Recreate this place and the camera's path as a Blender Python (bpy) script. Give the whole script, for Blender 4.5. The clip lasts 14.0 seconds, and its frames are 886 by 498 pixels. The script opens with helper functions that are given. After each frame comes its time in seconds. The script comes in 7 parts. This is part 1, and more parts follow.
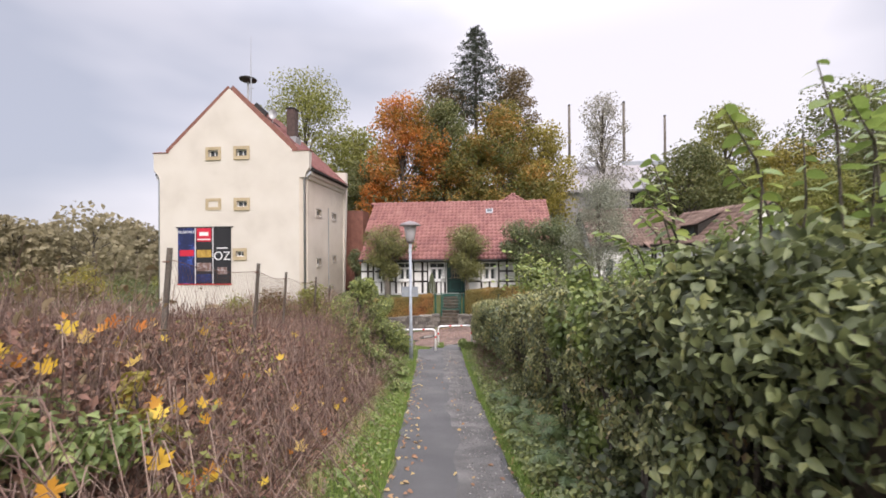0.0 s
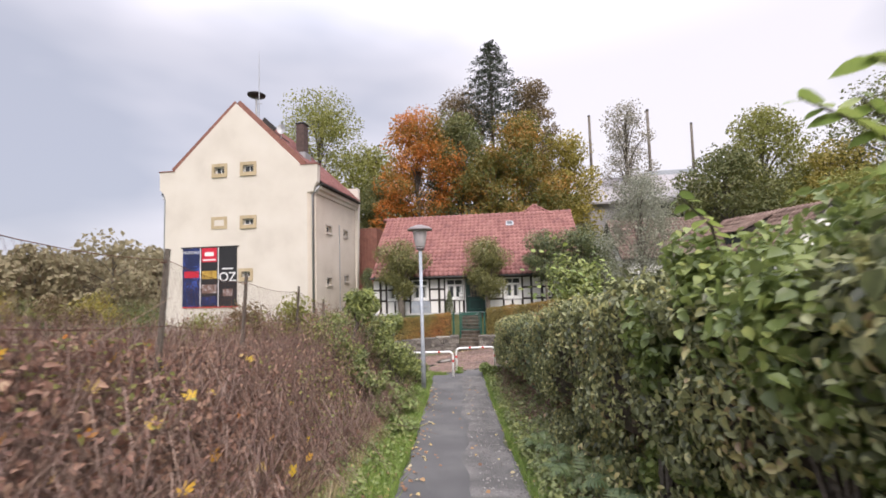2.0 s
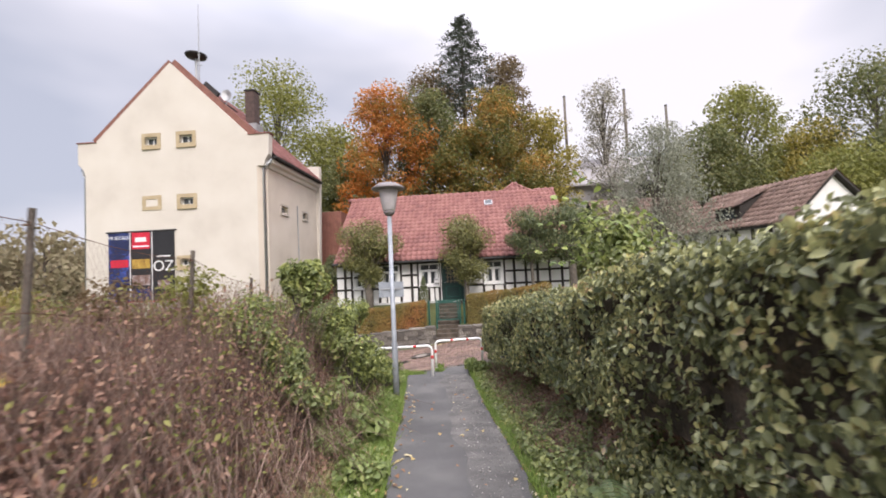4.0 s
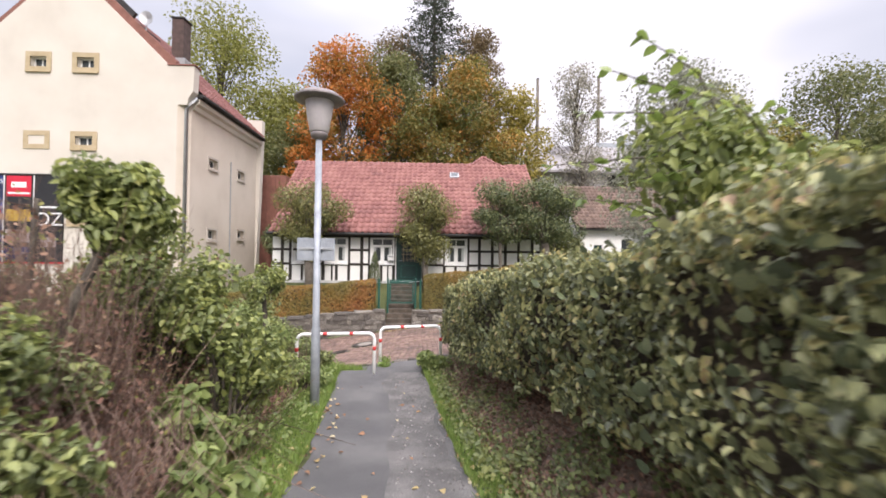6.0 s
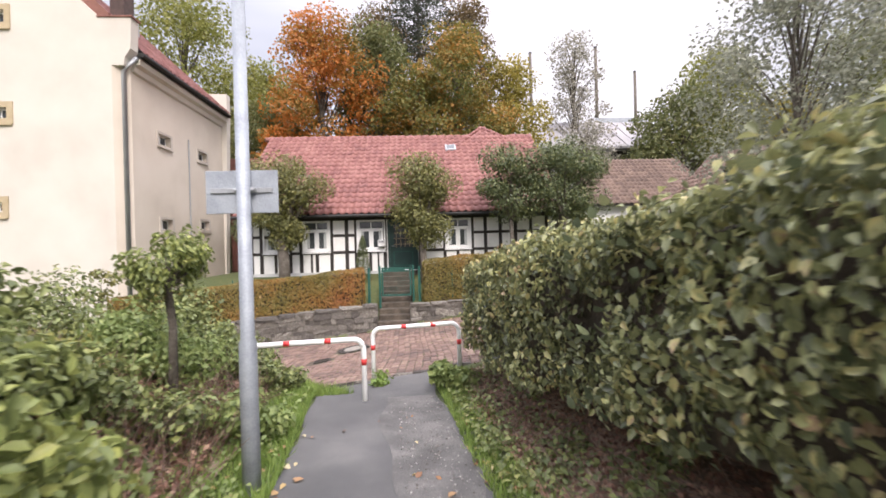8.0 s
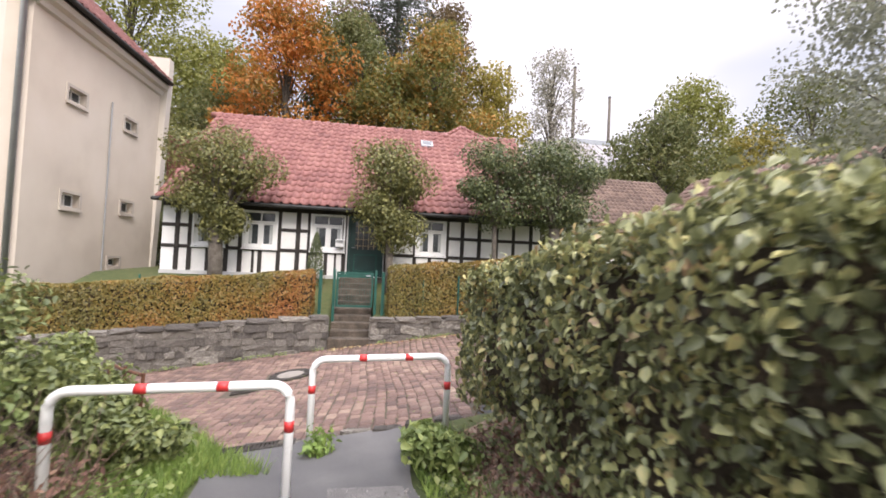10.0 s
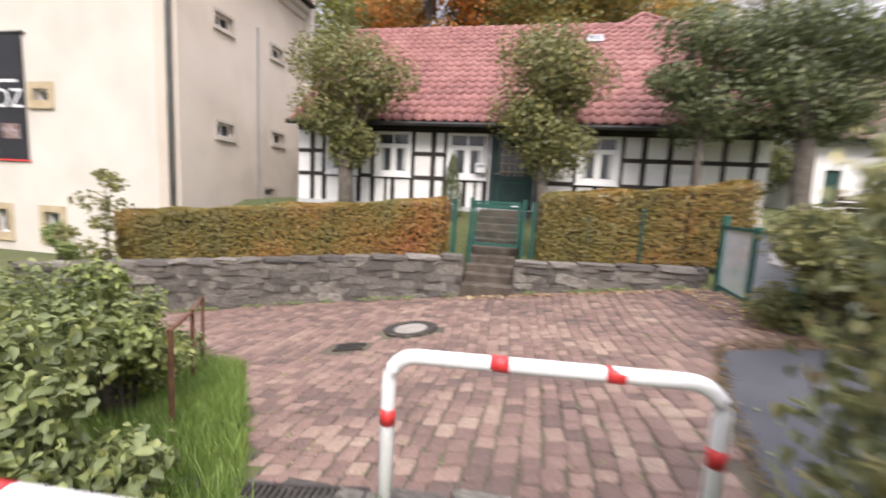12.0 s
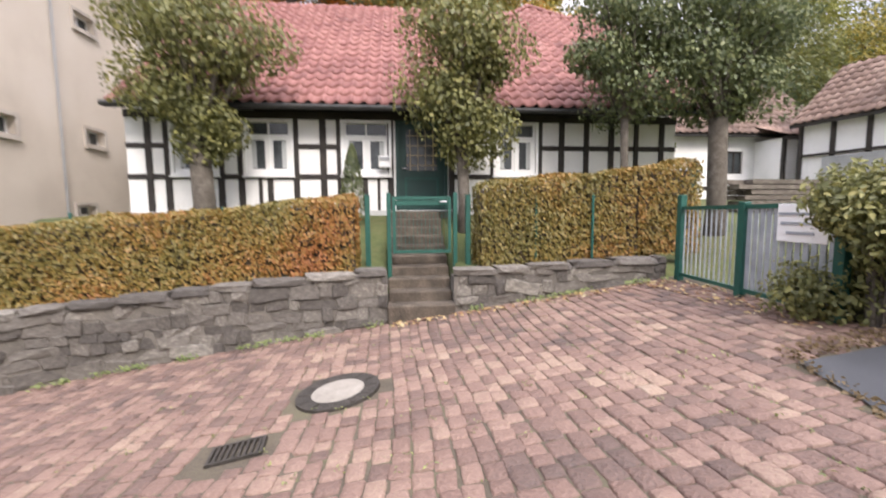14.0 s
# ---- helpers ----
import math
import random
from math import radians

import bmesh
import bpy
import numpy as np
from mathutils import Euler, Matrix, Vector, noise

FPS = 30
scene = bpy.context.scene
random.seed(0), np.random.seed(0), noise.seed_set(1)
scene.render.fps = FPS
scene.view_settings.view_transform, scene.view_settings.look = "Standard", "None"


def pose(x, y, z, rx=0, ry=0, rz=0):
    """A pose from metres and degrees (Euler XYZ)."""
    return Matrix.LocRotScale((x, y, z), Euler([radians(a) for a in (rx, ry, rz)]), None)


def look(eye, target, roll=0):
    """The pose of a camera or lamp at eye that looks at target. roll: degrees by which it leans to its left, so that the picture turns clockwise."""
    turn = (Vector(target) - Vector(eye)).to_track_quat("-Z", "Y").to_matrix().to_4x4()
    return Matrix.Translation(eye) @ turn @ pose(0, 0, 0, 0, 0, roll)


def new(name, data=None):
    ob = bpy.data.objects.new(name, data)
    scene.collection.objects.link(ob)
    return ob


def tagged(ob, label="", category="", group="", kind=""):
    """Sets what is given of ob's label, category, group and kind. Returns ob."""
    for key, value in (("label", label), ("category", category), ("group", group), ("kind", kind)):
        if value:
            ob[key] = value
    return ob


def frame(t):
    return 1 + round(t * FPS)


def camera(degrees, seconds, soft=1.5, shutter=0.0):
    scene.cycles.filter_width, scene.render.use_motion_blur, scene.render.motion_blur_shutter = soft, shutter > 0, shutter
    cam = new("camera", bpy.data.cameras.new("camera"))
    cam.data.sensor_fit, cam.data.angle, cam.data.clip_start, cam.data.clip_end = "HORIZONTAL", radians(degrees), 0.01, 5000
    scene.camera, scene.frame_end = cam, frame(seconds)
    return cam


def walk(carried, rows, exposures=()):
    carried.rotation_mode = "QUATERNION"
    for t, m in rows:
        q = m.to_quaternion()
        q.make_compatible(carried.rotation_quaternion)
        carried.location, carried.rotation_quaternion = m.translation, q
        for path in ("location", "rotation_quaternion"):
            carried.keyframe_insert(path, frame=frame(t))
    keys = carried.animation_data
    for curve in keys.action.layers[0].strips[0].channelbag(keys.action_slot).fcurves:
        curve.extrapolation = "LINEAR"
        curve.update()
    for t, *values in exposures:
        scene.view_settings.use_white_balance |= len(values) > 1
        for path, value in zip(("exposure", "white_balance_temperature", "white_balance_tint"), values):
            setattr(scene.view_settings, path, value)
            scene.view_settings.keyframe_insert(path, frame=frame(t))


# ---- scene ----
cam = camera(93.7, 14.0, 1.7, 0.5)
PATH = [
    (0, (0.414, 0.092, 1.57), (0.229, 2.083, 1.592), -0.5),
    (0.5, (0.417, 0.417, 1.454), (0.216, 2.407, 1.491), -1.5),
    (1, (0.419, 0.946, 1.315), (0.234, 2.934, 1.441), -2.5),
    (1.5, (0.369, 1.586, 1.217), (0.082, 3.552, 1.442), -2.2),
    (2, (0.325, 2.135, 1.144), (0.05, 4.112, 1.278), -1.7),
    (2.5, (0.298, 2.824, 0.986), (0.036, 4.803, 1.118), -1.5),
    (3, (0.165, 3.468, 0.913), (0.006, 5.458, 1.031), -2.4),
    (3.5, (-0.036, 4.14, 0.793), (-0.184, 6.128, 0.958), -1.6),
    (4, (-0.211, 4.862, 0.704), (-0.345, 6.855, 0.797), -2.7),
    (4.2, (-0.236, 5.109, 0.664), (-0.271, 7.107, 0.744), -2.4),
    (6.3, (-0.342, 8.178, 0.141), (-0.281, 10.177, 0.169), 0.8),
    (6.5, (-0.385, 8.497, 0.086), (-0.342, 10.494, 0.198), 0.8),
    (7, (-0.447, 9.195, 0.007), (-0.395, 11.189, 0.145), -1.6),
    (7.5, (-0.561, 9.914, -0.061), (-0.558, 11.914, -0.059), -1.5),
    (7.7, (-0.588, 10.211, -0.128), (-0.505, 12.21, -0.128), -2.6),
    (9.8, (-0.824, 12.668, -0.362), (-0.61, 14.656, -0.395), 3.4),
    (10, (-0.805, 12.934, -0.422), (-0.503, 14.91, -0.356), 2.5),
    (10.5, (-0.804, 13.615, -0.508), (-0.784, 15.615, -0.521), 1.8),
    (11, (-0.769, 14.281, -0.578), (-0.771, 16.272, -0.758), 1.8),
    (11.5, (-0.765, 14.897, -0.645), (-0.743, 16.881, -0.899), 3.4),
    (12, (-0.86, 15.56, -0.73), (-1.23, 17.509, -0.982), 3.0),
    (12.2, (-0.926, 15.87, -0.788), (-1.426, 17.799, -0.952), 2.9),
    (12.5, (-1.042, 16.123, -0.822), (-1.488, 18.066, -0.987), 5.2),
    (13, (-1.272, 16.671, -0.901), (-1.688, 18.617, -1.102), 3.6),
    (13.5, (-1.586, 17.133, -0.987), (-1.652, 19.132, -1.003), -0.5),
    (14, (-1.758, 17.471, -1.017), (-1.56, 19.452, -1.201), -0.4),
]
EXPOSURE = [(0, 0.820), (3, 0.830), (6, 1.030), (8, 1.120), (11, 1.150), (12.5, 1.170), (14, 1.320)]
walk(cam, [(t, look(eye, target, roll)) for t, eye, target, roll in PATH], [(t, stops, 6650, 15) for t, stops in EXPOSURE])

# ---- world and light: a bright overcast autumn day ----
world = bpy.data.worlds.new("overcast_sky")
scene.world = world
world.use_nodes = True
wn, wl = world.node_tree.nodes, world.node_tree.links
wn.clear()
w_out, w_bg = wn.new("ShaderNodeOutputWorld"), wn.new("ShaderNodeBackground")
w_sky = wn.new("ShaderNodeTexSky")
w_sky.sky_type, w_sky.sun_disc = "NISHITA", False
w_sky.sun_elevation, w_sky.sun_rotation = radians(42), radians(165)
w_sky.dust_density = 3.0
w_co, w_map = wn.new("ShaderNodeTexCoord"), wn.new("ShaderNodeMapping")
w_map.inputs["Scale"].default_value = (1.1, 1.1, 2.6)
w_map.inputs["Location"].default_value = (0.35, 0.1, 0.2)
w_noise = wn.new("ShaderNodeTexNoise")
w_noise.inputs["Scale"].default_value, w_noise.inputs["Detail"].default_value = 1.2, 4.0
w_noise.inputs["Roughness"].default_value = 0.42
w_ramp = wn.new("ShaderNodeValToRGB")
w_ramp.color_ramp.elements[0].position, w_ramp.color_ramp.elements[0].color = 0.36, (3.1, 3.35, 4.0, 1)
w_ramp.color_ramp.elements[1].position, w_ramp.color_ramp.elements[1].color = 0.57, (5.75, 5.7, 6.15, 1)
w_mix = wn.new("ShaderNodeMix")
w_mix.data_type = "RGBA"
w_mix.inputs["Factor"].default_value = 0.9
wl.new(w_co.outputs["Generated"], w_map.inputs["Vector"])
wl.new(w_map.outputs["Vector"], w_noise.inputs["Vector"])
# the cloud thickens towards the west
w_west, w_bias = wn.new("ShaderNodeSeparateXYZ"), wn.new("ShaderNodeMath")
w_bias.operation = "MULTIPLY_ADD"
w_bias.inputs[1].default_value = 0.105
wl.new(w_co.outputs["Generated"], w_west.inputs["Vector"])
wl.new(w_west.outputs["X"], w_bias.inputs[0])
wl.new(w_noise.outputs["Fac"], w_bias.inputs[2])
wl.new(w_bias.outputs["Value"], w_ramp.inputs["Fac"])
wl.new(w_sky.outputs["Color"], w_mix.inputs["A"])
wl.new(w_ramp.outputs["Color"], w_mix.inputs["B"])
# an overcast sky is several times as bright overhead as low down
w_sep, w_gain = wn.new("ShaderNodeSeparateXYZ"), wn.new("ShaderNodeMapRange")
w_gain.interpolation_type = "SMOOTHSTEP"
for key, val in (("From Min", 0.42), ("From Max", 0.95), ("To Min", 1.0), ("To Max", 3.6)):
    w_gain.inputs[key].default_value = val
w_mul = wn.new("ShaderNodeVectorMath")
w_mul.operation = "SCALE"
wl.new(w_co.outputs["Generated"], w_sep.inputs["Vector"])
wl.new(w_sep.outputs["Z"], w_gain.inputs["Value"])
wl.new(w_mix.outputs["Result"], w_mul.inputs[0])
wl.new(w_gain.outputs["Result"], w_mul.inputs["Scale"])
wl.new(w_mul.outputs["Vector"], w_bg.inputs["Color"])
w_bg.inputs["Strength"].default_value = 0.1
wl.new(w_bg.outputs["Background"], w_out.inputs["Surface"])

sun = new("sun", bpy.data.lights.new("sun", "SUN"))
sun.data.energy, sun.data.angle, sun.data.color = 1.5, radians(25), (1.0, 0.96, 0.9)
sun.matrix_world = look((7, -14, 24), (0, 12, 0))

# ---- building helpers ----
rng = np.random.default_rng(7)


def smooth(v, a, b):
    k = np.clip((np.asarray(v, float) - a) / (b - a), 0, 1)
    return k * k * (3 - 2 * k)


def shader(name, ramp, rough=0.8, scale=3.0, fine=40.0, bump=0.25, metal=0.0, vary="", vary_amount=0.5, translucent=0.0, stretch=(1, 1, 1), spec=0.5, world_space=False):
    """A procedural material: a colour ramp over two scales of noise, or over a random value per piece, with fine relief."""
    m = bpy.data.materials.new(name)
    m.use_nodes = True
    n, l = m.node_tree.nodes, m.node_tree.links
    n.clear()
    out, bs = n.new("ShaderNodeOutputMaterial"), n.new("ShaderNodeBsdfPrincipled")
    co, mp = n.new("ShaderNodeTexCoord"), n.new("ShaderNodeMapping")
    mp.inputs["Scale"].default_value = stretch
    if world_space:
        l.new(n.new("ShaderNodeNewGeometry").outputs["Position"], mp.inputs["Vector"])
    else:
        l.new(co.outputs["Object"], mp.inputs["Vector"])
    big, small = n.new("ShaderNodeTexNoise"), n.new("ShaderNodeTexNoise")
    big.inputs["Scale"].default_value, small.inputs["Scale"].default_value = scale, fine
    big.inputs["Detail"].default_value = small.inputs["Detail"].default_value = 4.0
    l.new(mp.outputs["Vector"], big.inputs["Vector"])
    l.new(mp.outputs["Vector"], small.inputs["Vector"])
    mix = n.new("ShaderNodeMix")
    mix.inputs["Factor"].default_value = 0.4
    l.new(big.outputs["Fac"], mix.inputs["A"])
    l.new(small.outputs["Fac"], mix.inputs["B"])
    value = mix.outputs["Result"]
    spread = n.new("ShaderNodeMapRange")
    spread.inputs["From Min"].default_value, spread.inputs["From Max"].default_value = 0.3, 0.7
    l.new(value, spread.inputs["Value"])
    value = spread.outputs["Result"]
    if vary:
        source = n.new("ShaderNodeObjectInfo" if vary == "object" else "ShaderNodeNewGeometry")
        both = n.new("ShaderNodeMix")
        both.inputs["Factor"].default_value = vary_amount
        l.new(value, both.inputs["A"])
        l.new(source.outputs["Random" if vary == "object" else "Random Per Island"], both.inputs["B"])
        value = both.outputs["Result"]
    cr = n.new("ShaderNodeValToRGB")
    els = cr.color_ramp.elements
    for i, (p, c) in enumerate(ramp):
        e = els[i] if i < 2 else els.new(p)
        e.position, e.color = p, (*c, 1)
    l.new(value, cr.inputs["Fac"])
    l.new(cr.outputs["Color"], bs.inputs["Base Color"])
    bs.inputs["Roughness"].default_value, bs.inputs["Metallic"].default_value = rough, metal
    bs.inputs["Specular IOR Level"].default_value = spec
    if bump:
        bp = n.new("ShaderNodeBump")
        bp.inputs["Strength"].default_value, bp.inputs["Distance"].default_value = bump, 0.02
        l.new(small.outputs["Fac"], bp.inputs["Height"])
        l.new(bp.outputs["Normal"], bs.inputs["Normal"])
    surface = bs.outputs["BSDF"]
    if translucent:
        tr, ms = n.new("ShaderNodeBsdfTranslucent"), n.new("ShaderNodeMixShader")
        l.new(cr.outputs["Color"], tr.inputs["Color"])
        ms.inputs["Fac"].default_value = translucent
        l.new(surface, ms.inputs[1])
        l.new(tr.outputs["BSDF"], ms.inputs[2])
        surface = ms.outputs["Shader"]
    l.new(surface, out.inputs["Surface"])
    return m


class Shape:
    """Collects vertices and faces of one mesh."""

    def __init__(self):
        self.v, self.f = [], []

    def add(self, verts, faces):
        k = len(self.v)
        self.v += [tuple(p) for p in verts]
        self.f += [tuple(i + k for i in f) for f in faces]
        return self

    def box(self, x0, x1, y0, y1, z0, z1, c=0.0):
        if c <= 0:
            return self.add([(x, y, z) for z in (z0, z1) for y in (y0, y1) for x in (x0, x1)],
                            [(0, 2, 3, 1), (4, 5, 7, 6), (0, 1, 5, 4), (2, 6, 7, 3), (0, 4, 6, 2), (1, 3, 7, 5)])
        rings = [(z0, c), (z0 + c, 0), (z1 - c, 0), (z1, c)]
        vs = []
        for z, i in rings:
            a, b, d, e = x0 + i, x1 - i, y0 + i, y1 - i
            k = 0 if i else c
            vs += [(a + k, d, z), (b - k, d, z), (b, d + k, z), (b, e - k, z), (b - k, e, z), (a + k, e, z), (a, e - k, z), (a, d + k, z)]
        fs = [tuple(range(7, -1, -1)), tuple(range(24, 32))]
        for r in range(3):
            fs += [(r * 8 + i, r * 8 + (i + 1) % 8, r * 8 + 8 + (i + 1) % 8, r * 8 + 8 + i) for i in range(8)]
        return self.add(vs, fs)

    def beam(self, p, q, w, h, up=(0, 0, 1)):
        p, q = Vector(p), Vector(q)
        d = (q - p).normalized()
        s = d.cross(Vector(up))
        s = (s if s.length > 1e-4 else d.cross(Vector((1, 0, 0)))).normalized()
        u = s.cross(d)
        vs = [e + s * (a * w / 2) + u * (b * h / 2) for e in (p, q) for a, b in ((-1, -1), (1, -1), (1, 1), (-1, 1))]
        return self.add(vs, [(0, 1, 2, 3), (7, 6, 5, 4)] + [(i, 4 + i, 4 + (i + 1) % 4, (i + 1) % 4) for i in range(4)])

    def tube(self, pts, radii, n=8, caps=True):
        pts = [Vector(p) for p in pts]
        rings = []
        for i, p in enumerate(pts):
            d = (pts[min(i + 1, len(pts) - 1)] - pts[max(i - 1, 0)]).normalized()
            a = d.cross(Vector((0, 0, 1)) if abs(d.z) < 0.9 else Vector((0, 1, 0))).normalized()
            b = d.cross(a)
            r = radii[i] if isinstance(radii, (list, tuple)) else radii
            rings.append([p + a * (r * math.cos(2 * math.pi * k / n)) + b * (r * math.sin(2 * math.pi * k / n)) for k in range(n)])
        fs = [(r * n + i, r * n + (i + 1) % n, (r + 1) * n + (i + 1) % n, (r + 1) * n + i) for r in range(len(pts) - 1) for i in range(n)]
        if caps:
            fs += [tuple(range(n - 1, -1, -1)), tuple(range((len(pts) - 1) * n, len(pts) * n))]
        return self.add([v for r in rings for v in r], fs)

    def lathe(self, profile, at, n=24):
        x, y, z = at
        vs = [(x + r * math.cos(2 * math.pi * k / n), y + r * math.sin(2 * math.pi * k / n), z + h) for r, h in profile for k in range(n)]
        fs = [(r * n + i, r * n + (i + 1) % n, (r + 1) * n + (i + 1) % n, (r + 1) * n + i) for r in range(len(profile) - 1) for i in range(n)]
        fs += [tuple(range(n - 1, -1, -1)), tuple(range((len(profile) - 1) * n, len(profile) * n))]
        return self.add(vs, fs)

    def prism(self, outline, axis, a, b):
        """An outline of (u, w) pairs drawn out along an axis from a to b."""
        def at(u, w, d):
            return {"y": (u, d, w), "x": (d, u, w), "z": (u, w, d)}[axis]
        k = len(outline)
        return self.add([at(u, w, d) for d in (a, b) for u, w in outline],
                        [tuple(range(k)), tuple(range(2 * k - 1, k - 1, -1))] + [(i, (i + 1) % k, k + (i + 1) % k, k + i) for i in range(k)])


def root_of(ob):
    while ob.parent:
        ob = ob.parent
    return ob


def fast_mesh(name, verts, faces):
    """A mesh from arrays; every face has as many corners as faces has columns."""
    me = bpy.data.meshes.new(name)
    verts, faces = np.asarray(verts, np.float32), np.asarray(faces, np.int32)
    me.vertices.add(len(verts))
    me.vertices.foreach_set("co", verts.ravel())
    me.loops.add(faces.size)
    me.loops.foreach_set("vertex_index", faces.ravel())
    me.polygons.add(len(faces))
    me.polygons.foreach_set("loop_start", np.arange(0, faces.size, faces.shape[1], dtype=np.int32))
    me.update(calc_edges=True)
    return me


def tidy(me):
    bm = bmesh.new()
    bm.from_mesh(me)
    bmesh.ops.recalc_face_normals(bm, faces=bm.faces)
    bm.to_mesh(me)
    bm.free()


def soften(me):
    me.polygons.foreach_set("use_smooth", [True] * len(me.polygons))


def thing(name, at, label, category, group="", kind=""):
    ob = new(name)
    ob.location = at
    ob.empty_display_size = 0.1
    return tagged(ob, label, category, group, kind)


def part(name, shape, material, parent=None, label="", round_off=False):
    """One mesh under a thing or part; the shape is given in world places."""
    base = root_of(parent).location if parent else Vector((0, 0, 0))
    if isinstance(shape, Shape):
        me = bpy.data.meshes.new(name)
        me.from_pydata([(x - base.x, y - base.y, z - base.z) for x, y, z in shape.v], [], shape.f)
        tidy(me)
    else:
        verts, faces = shape
        me = fast_mesh(name, np.asarray(verts) - np.array(base), faces)
    if round_off:
        soften(me)
    me.materials.append(material)
    ob = new(name, me)
    ob.parent = parent
    return tagged(ob, label)


def setting(name, shape, material, label, category, round_off=False):
    return tagged(part(name, shape, material, None, "", round_off), label, category, "", "structure")


def unit(a):
    return a / np.maximum(np.linalg.norm(a, axis=-1, keepdims=True), 1e-9)


def leaves(pos, out, size, wide=0.6, droop=0.5, wild=0.6, rich=False):
    """Folded leaf blades at the places pos, facing roughly out; sizes in metres. Rich leaves have a fuller outline."""
    k = len(pos)
    size = np.broadcast_to(np.asarray(size, float), (k,))[:, None]
    nrm = unit(np.asarray(out, float) + rng.normal(0, wild, (k, 3)))
    tip = rng.normal(0, 0.6, (k, 3)) + np.array([0, 0, -droop])
    tip = unit(tip - nrm * np.sum(tip * nrm, 1, keepdims=True))
    side = np.cross(nrm, tip)
    fold = size * 0.14
    w = size * wide / 2
    p = np.asarray(pos, float) - tip * size * 0.4
    if rich:
        vs = np.stack([p, p + tip * size * .28 + side * w * .95 + nrm * fold, p + tip * size * .62 + side * w * .8 + nrm * fold * .8,
                       p + tip * size - nrm * fold, p + tip * size * .62 - side * w * .8 + nrm * fold * .8, p + tip * size * .28 - side * w * .95 + nrm * fold], 1)
        base = np.arange(k)[:, None] * 6
        fs = np.concatenate([base + np.array([[0, 1, 2, 3]]), base + np.array([[0, 3, 4, 5]])])
    else:
        vs = np.stack([p, p + tip * size * .45 + side * w + nrm * fold, p + tip * size, p + tip * size * .45 - side * w + nrm * fold], 1)
        base = np.arange(k)[:, None] * 4
        fs = np.concatenate([base + np.array([[0, 1, 2]]), base + np.array([[0, 2, 3]])])
    return vs.reshape(-1, 3), fs


def stalks(p, q, bend, r):
    """Thin three-sided stems from p to q, bent at the middle."""
    k = len(p)
    mid = (p + q) / 2 + bend
    d = unit(q - p)
    a = unit(np.cross(d, np.array([0.3, 0.7, 0.64])))
    b = np.cross(d, a)
    r = np.broadcast_to(np.asarray(r, float), (k,))[:, None]
    ang = [0, 2.094, 4.189]
    vs = np.stack([c + (a * math.cos(t) + b * math.sin(t)) * r * s for c, s in ((p, 1), (mid, .8), (q, .4)) for t in ang], 1)
    base = np.arange(k)[:, None] * 9
    fs = np.concatenate([base + np.array([[i + o, (i + 1) % 3 + o, (i + 1) % 3 + 3 + o, i + 3 + o]]) for o in (0, 3) for i in range(3)])
    return vs.reshape(-1, 3), fs


# ---- materials ----
M_asphalt = shader("worn_asphalt", [(0, (.065, .065, .066)), (.5, (.105, .103, .102)), (1, (.18, .174, .166))], .85, 1.1, 160, .5)
M_gravel = shader("gritty_asphalt", [(0, (.07, .068, .065)), (.5, (.135, .13, .124)), (1, (.27, .258, .242))], .9, 2.5, 90, .9)
M_grit = shader("loose_grit", [(0, (.1, .095, .09)), (.6, (.24, .225, .21)), (1, (.5, .48, .45))], .9, 2, 60, .2, vary="island", vary_amount=.8)
M_slab = shader("new_asphalt", [(0, (.035, .037, .042)), (1, (.07, .072, .08))], .8, 1.5, 200, .3)
M_soil = shader("earth_and_litter", [(0, (.1, .071, .054)), (.5, (.245, .175, .128)), (1, (.41, .305, .22))], .95, 1.3, 30, .8)
M_meadow = shader("autumn_meadow", [(0, (.035, .05, .014)), (.5, (.07, .085, .025)), (1, (.13, .11, .05))], .95, .35, 8, .7)
M_joint = shader("sandy_joints", [(0, (.045, .037, .027)), (.5, (.095, .077, .055)), (1, (.12, .115, .06))], .95, 2, 60, .6)
M_cobble = shader("clay_cobble", [(0, (.065, .048, .043)), (.25, (.115, .075, .062)), (.45, (.168, .104, .083)), (.65, (.22, .142, .112)), (.82, (.275, .195, .145)), (.94, (.33, .26, .2)), (1, (.4, .36, .32))], .7, .9, 38, .9, vary="object", vary_amount=.5, world_space=True)
M_cobble_far = shader("clay_cobble_far", [(0, (.065, .048, .043)), (.25, (.115, .075, .062)), (.45, (.168, .104, .083)), (.65, (.22, .142, .112)), (.82, (.275, .195, .145)), (.94, (.33, .26, .2)), (1, (.4, .36, .32))], .7, .9, 38, .9, vary="island", vary_amount=.5, world_space=True)
M_stone = shader("quarry_stone", [(0, (.05, .045, .041)), (.4, (.115, .102, .09)), (.7, (.205, .185, .16)), (1, (.46, .43, .37))], .9, 6, 45, .9, vary="object", vary_amount=.5)
M_mortar = shader("old_mortar", [(0, (.06, .054, .047)), (1, (.2, .18, .155))], .95, 3, 50, .6)
M_cream = shader("cream_render", [(0, (.5, .455, .4)), (.5, (.6, .555, .49)), (1, (.65, .61, .55))], .9, .5, 90, .15)
M_beige = shader("beige_render", [(0, (.46, .395, .325)), (.5, (.6, .53, .445)), (1, (.65, .585, .51))], .9, .5, 90, .15)
M_beige_trim = shader("greyed_sandstone_trim", [(0, (.36, .32, .28)), (.5, (.46, .41, .355)), (1, (.54, .49, .43))], .9, 2, 60, .3)
M_plaster = shader("white_plaster", [(0, (.66, .65, .63)), (.5, (.8, .79, .77)), (1, (.84, .83, .81))], .9, 1.2, 60, .25)
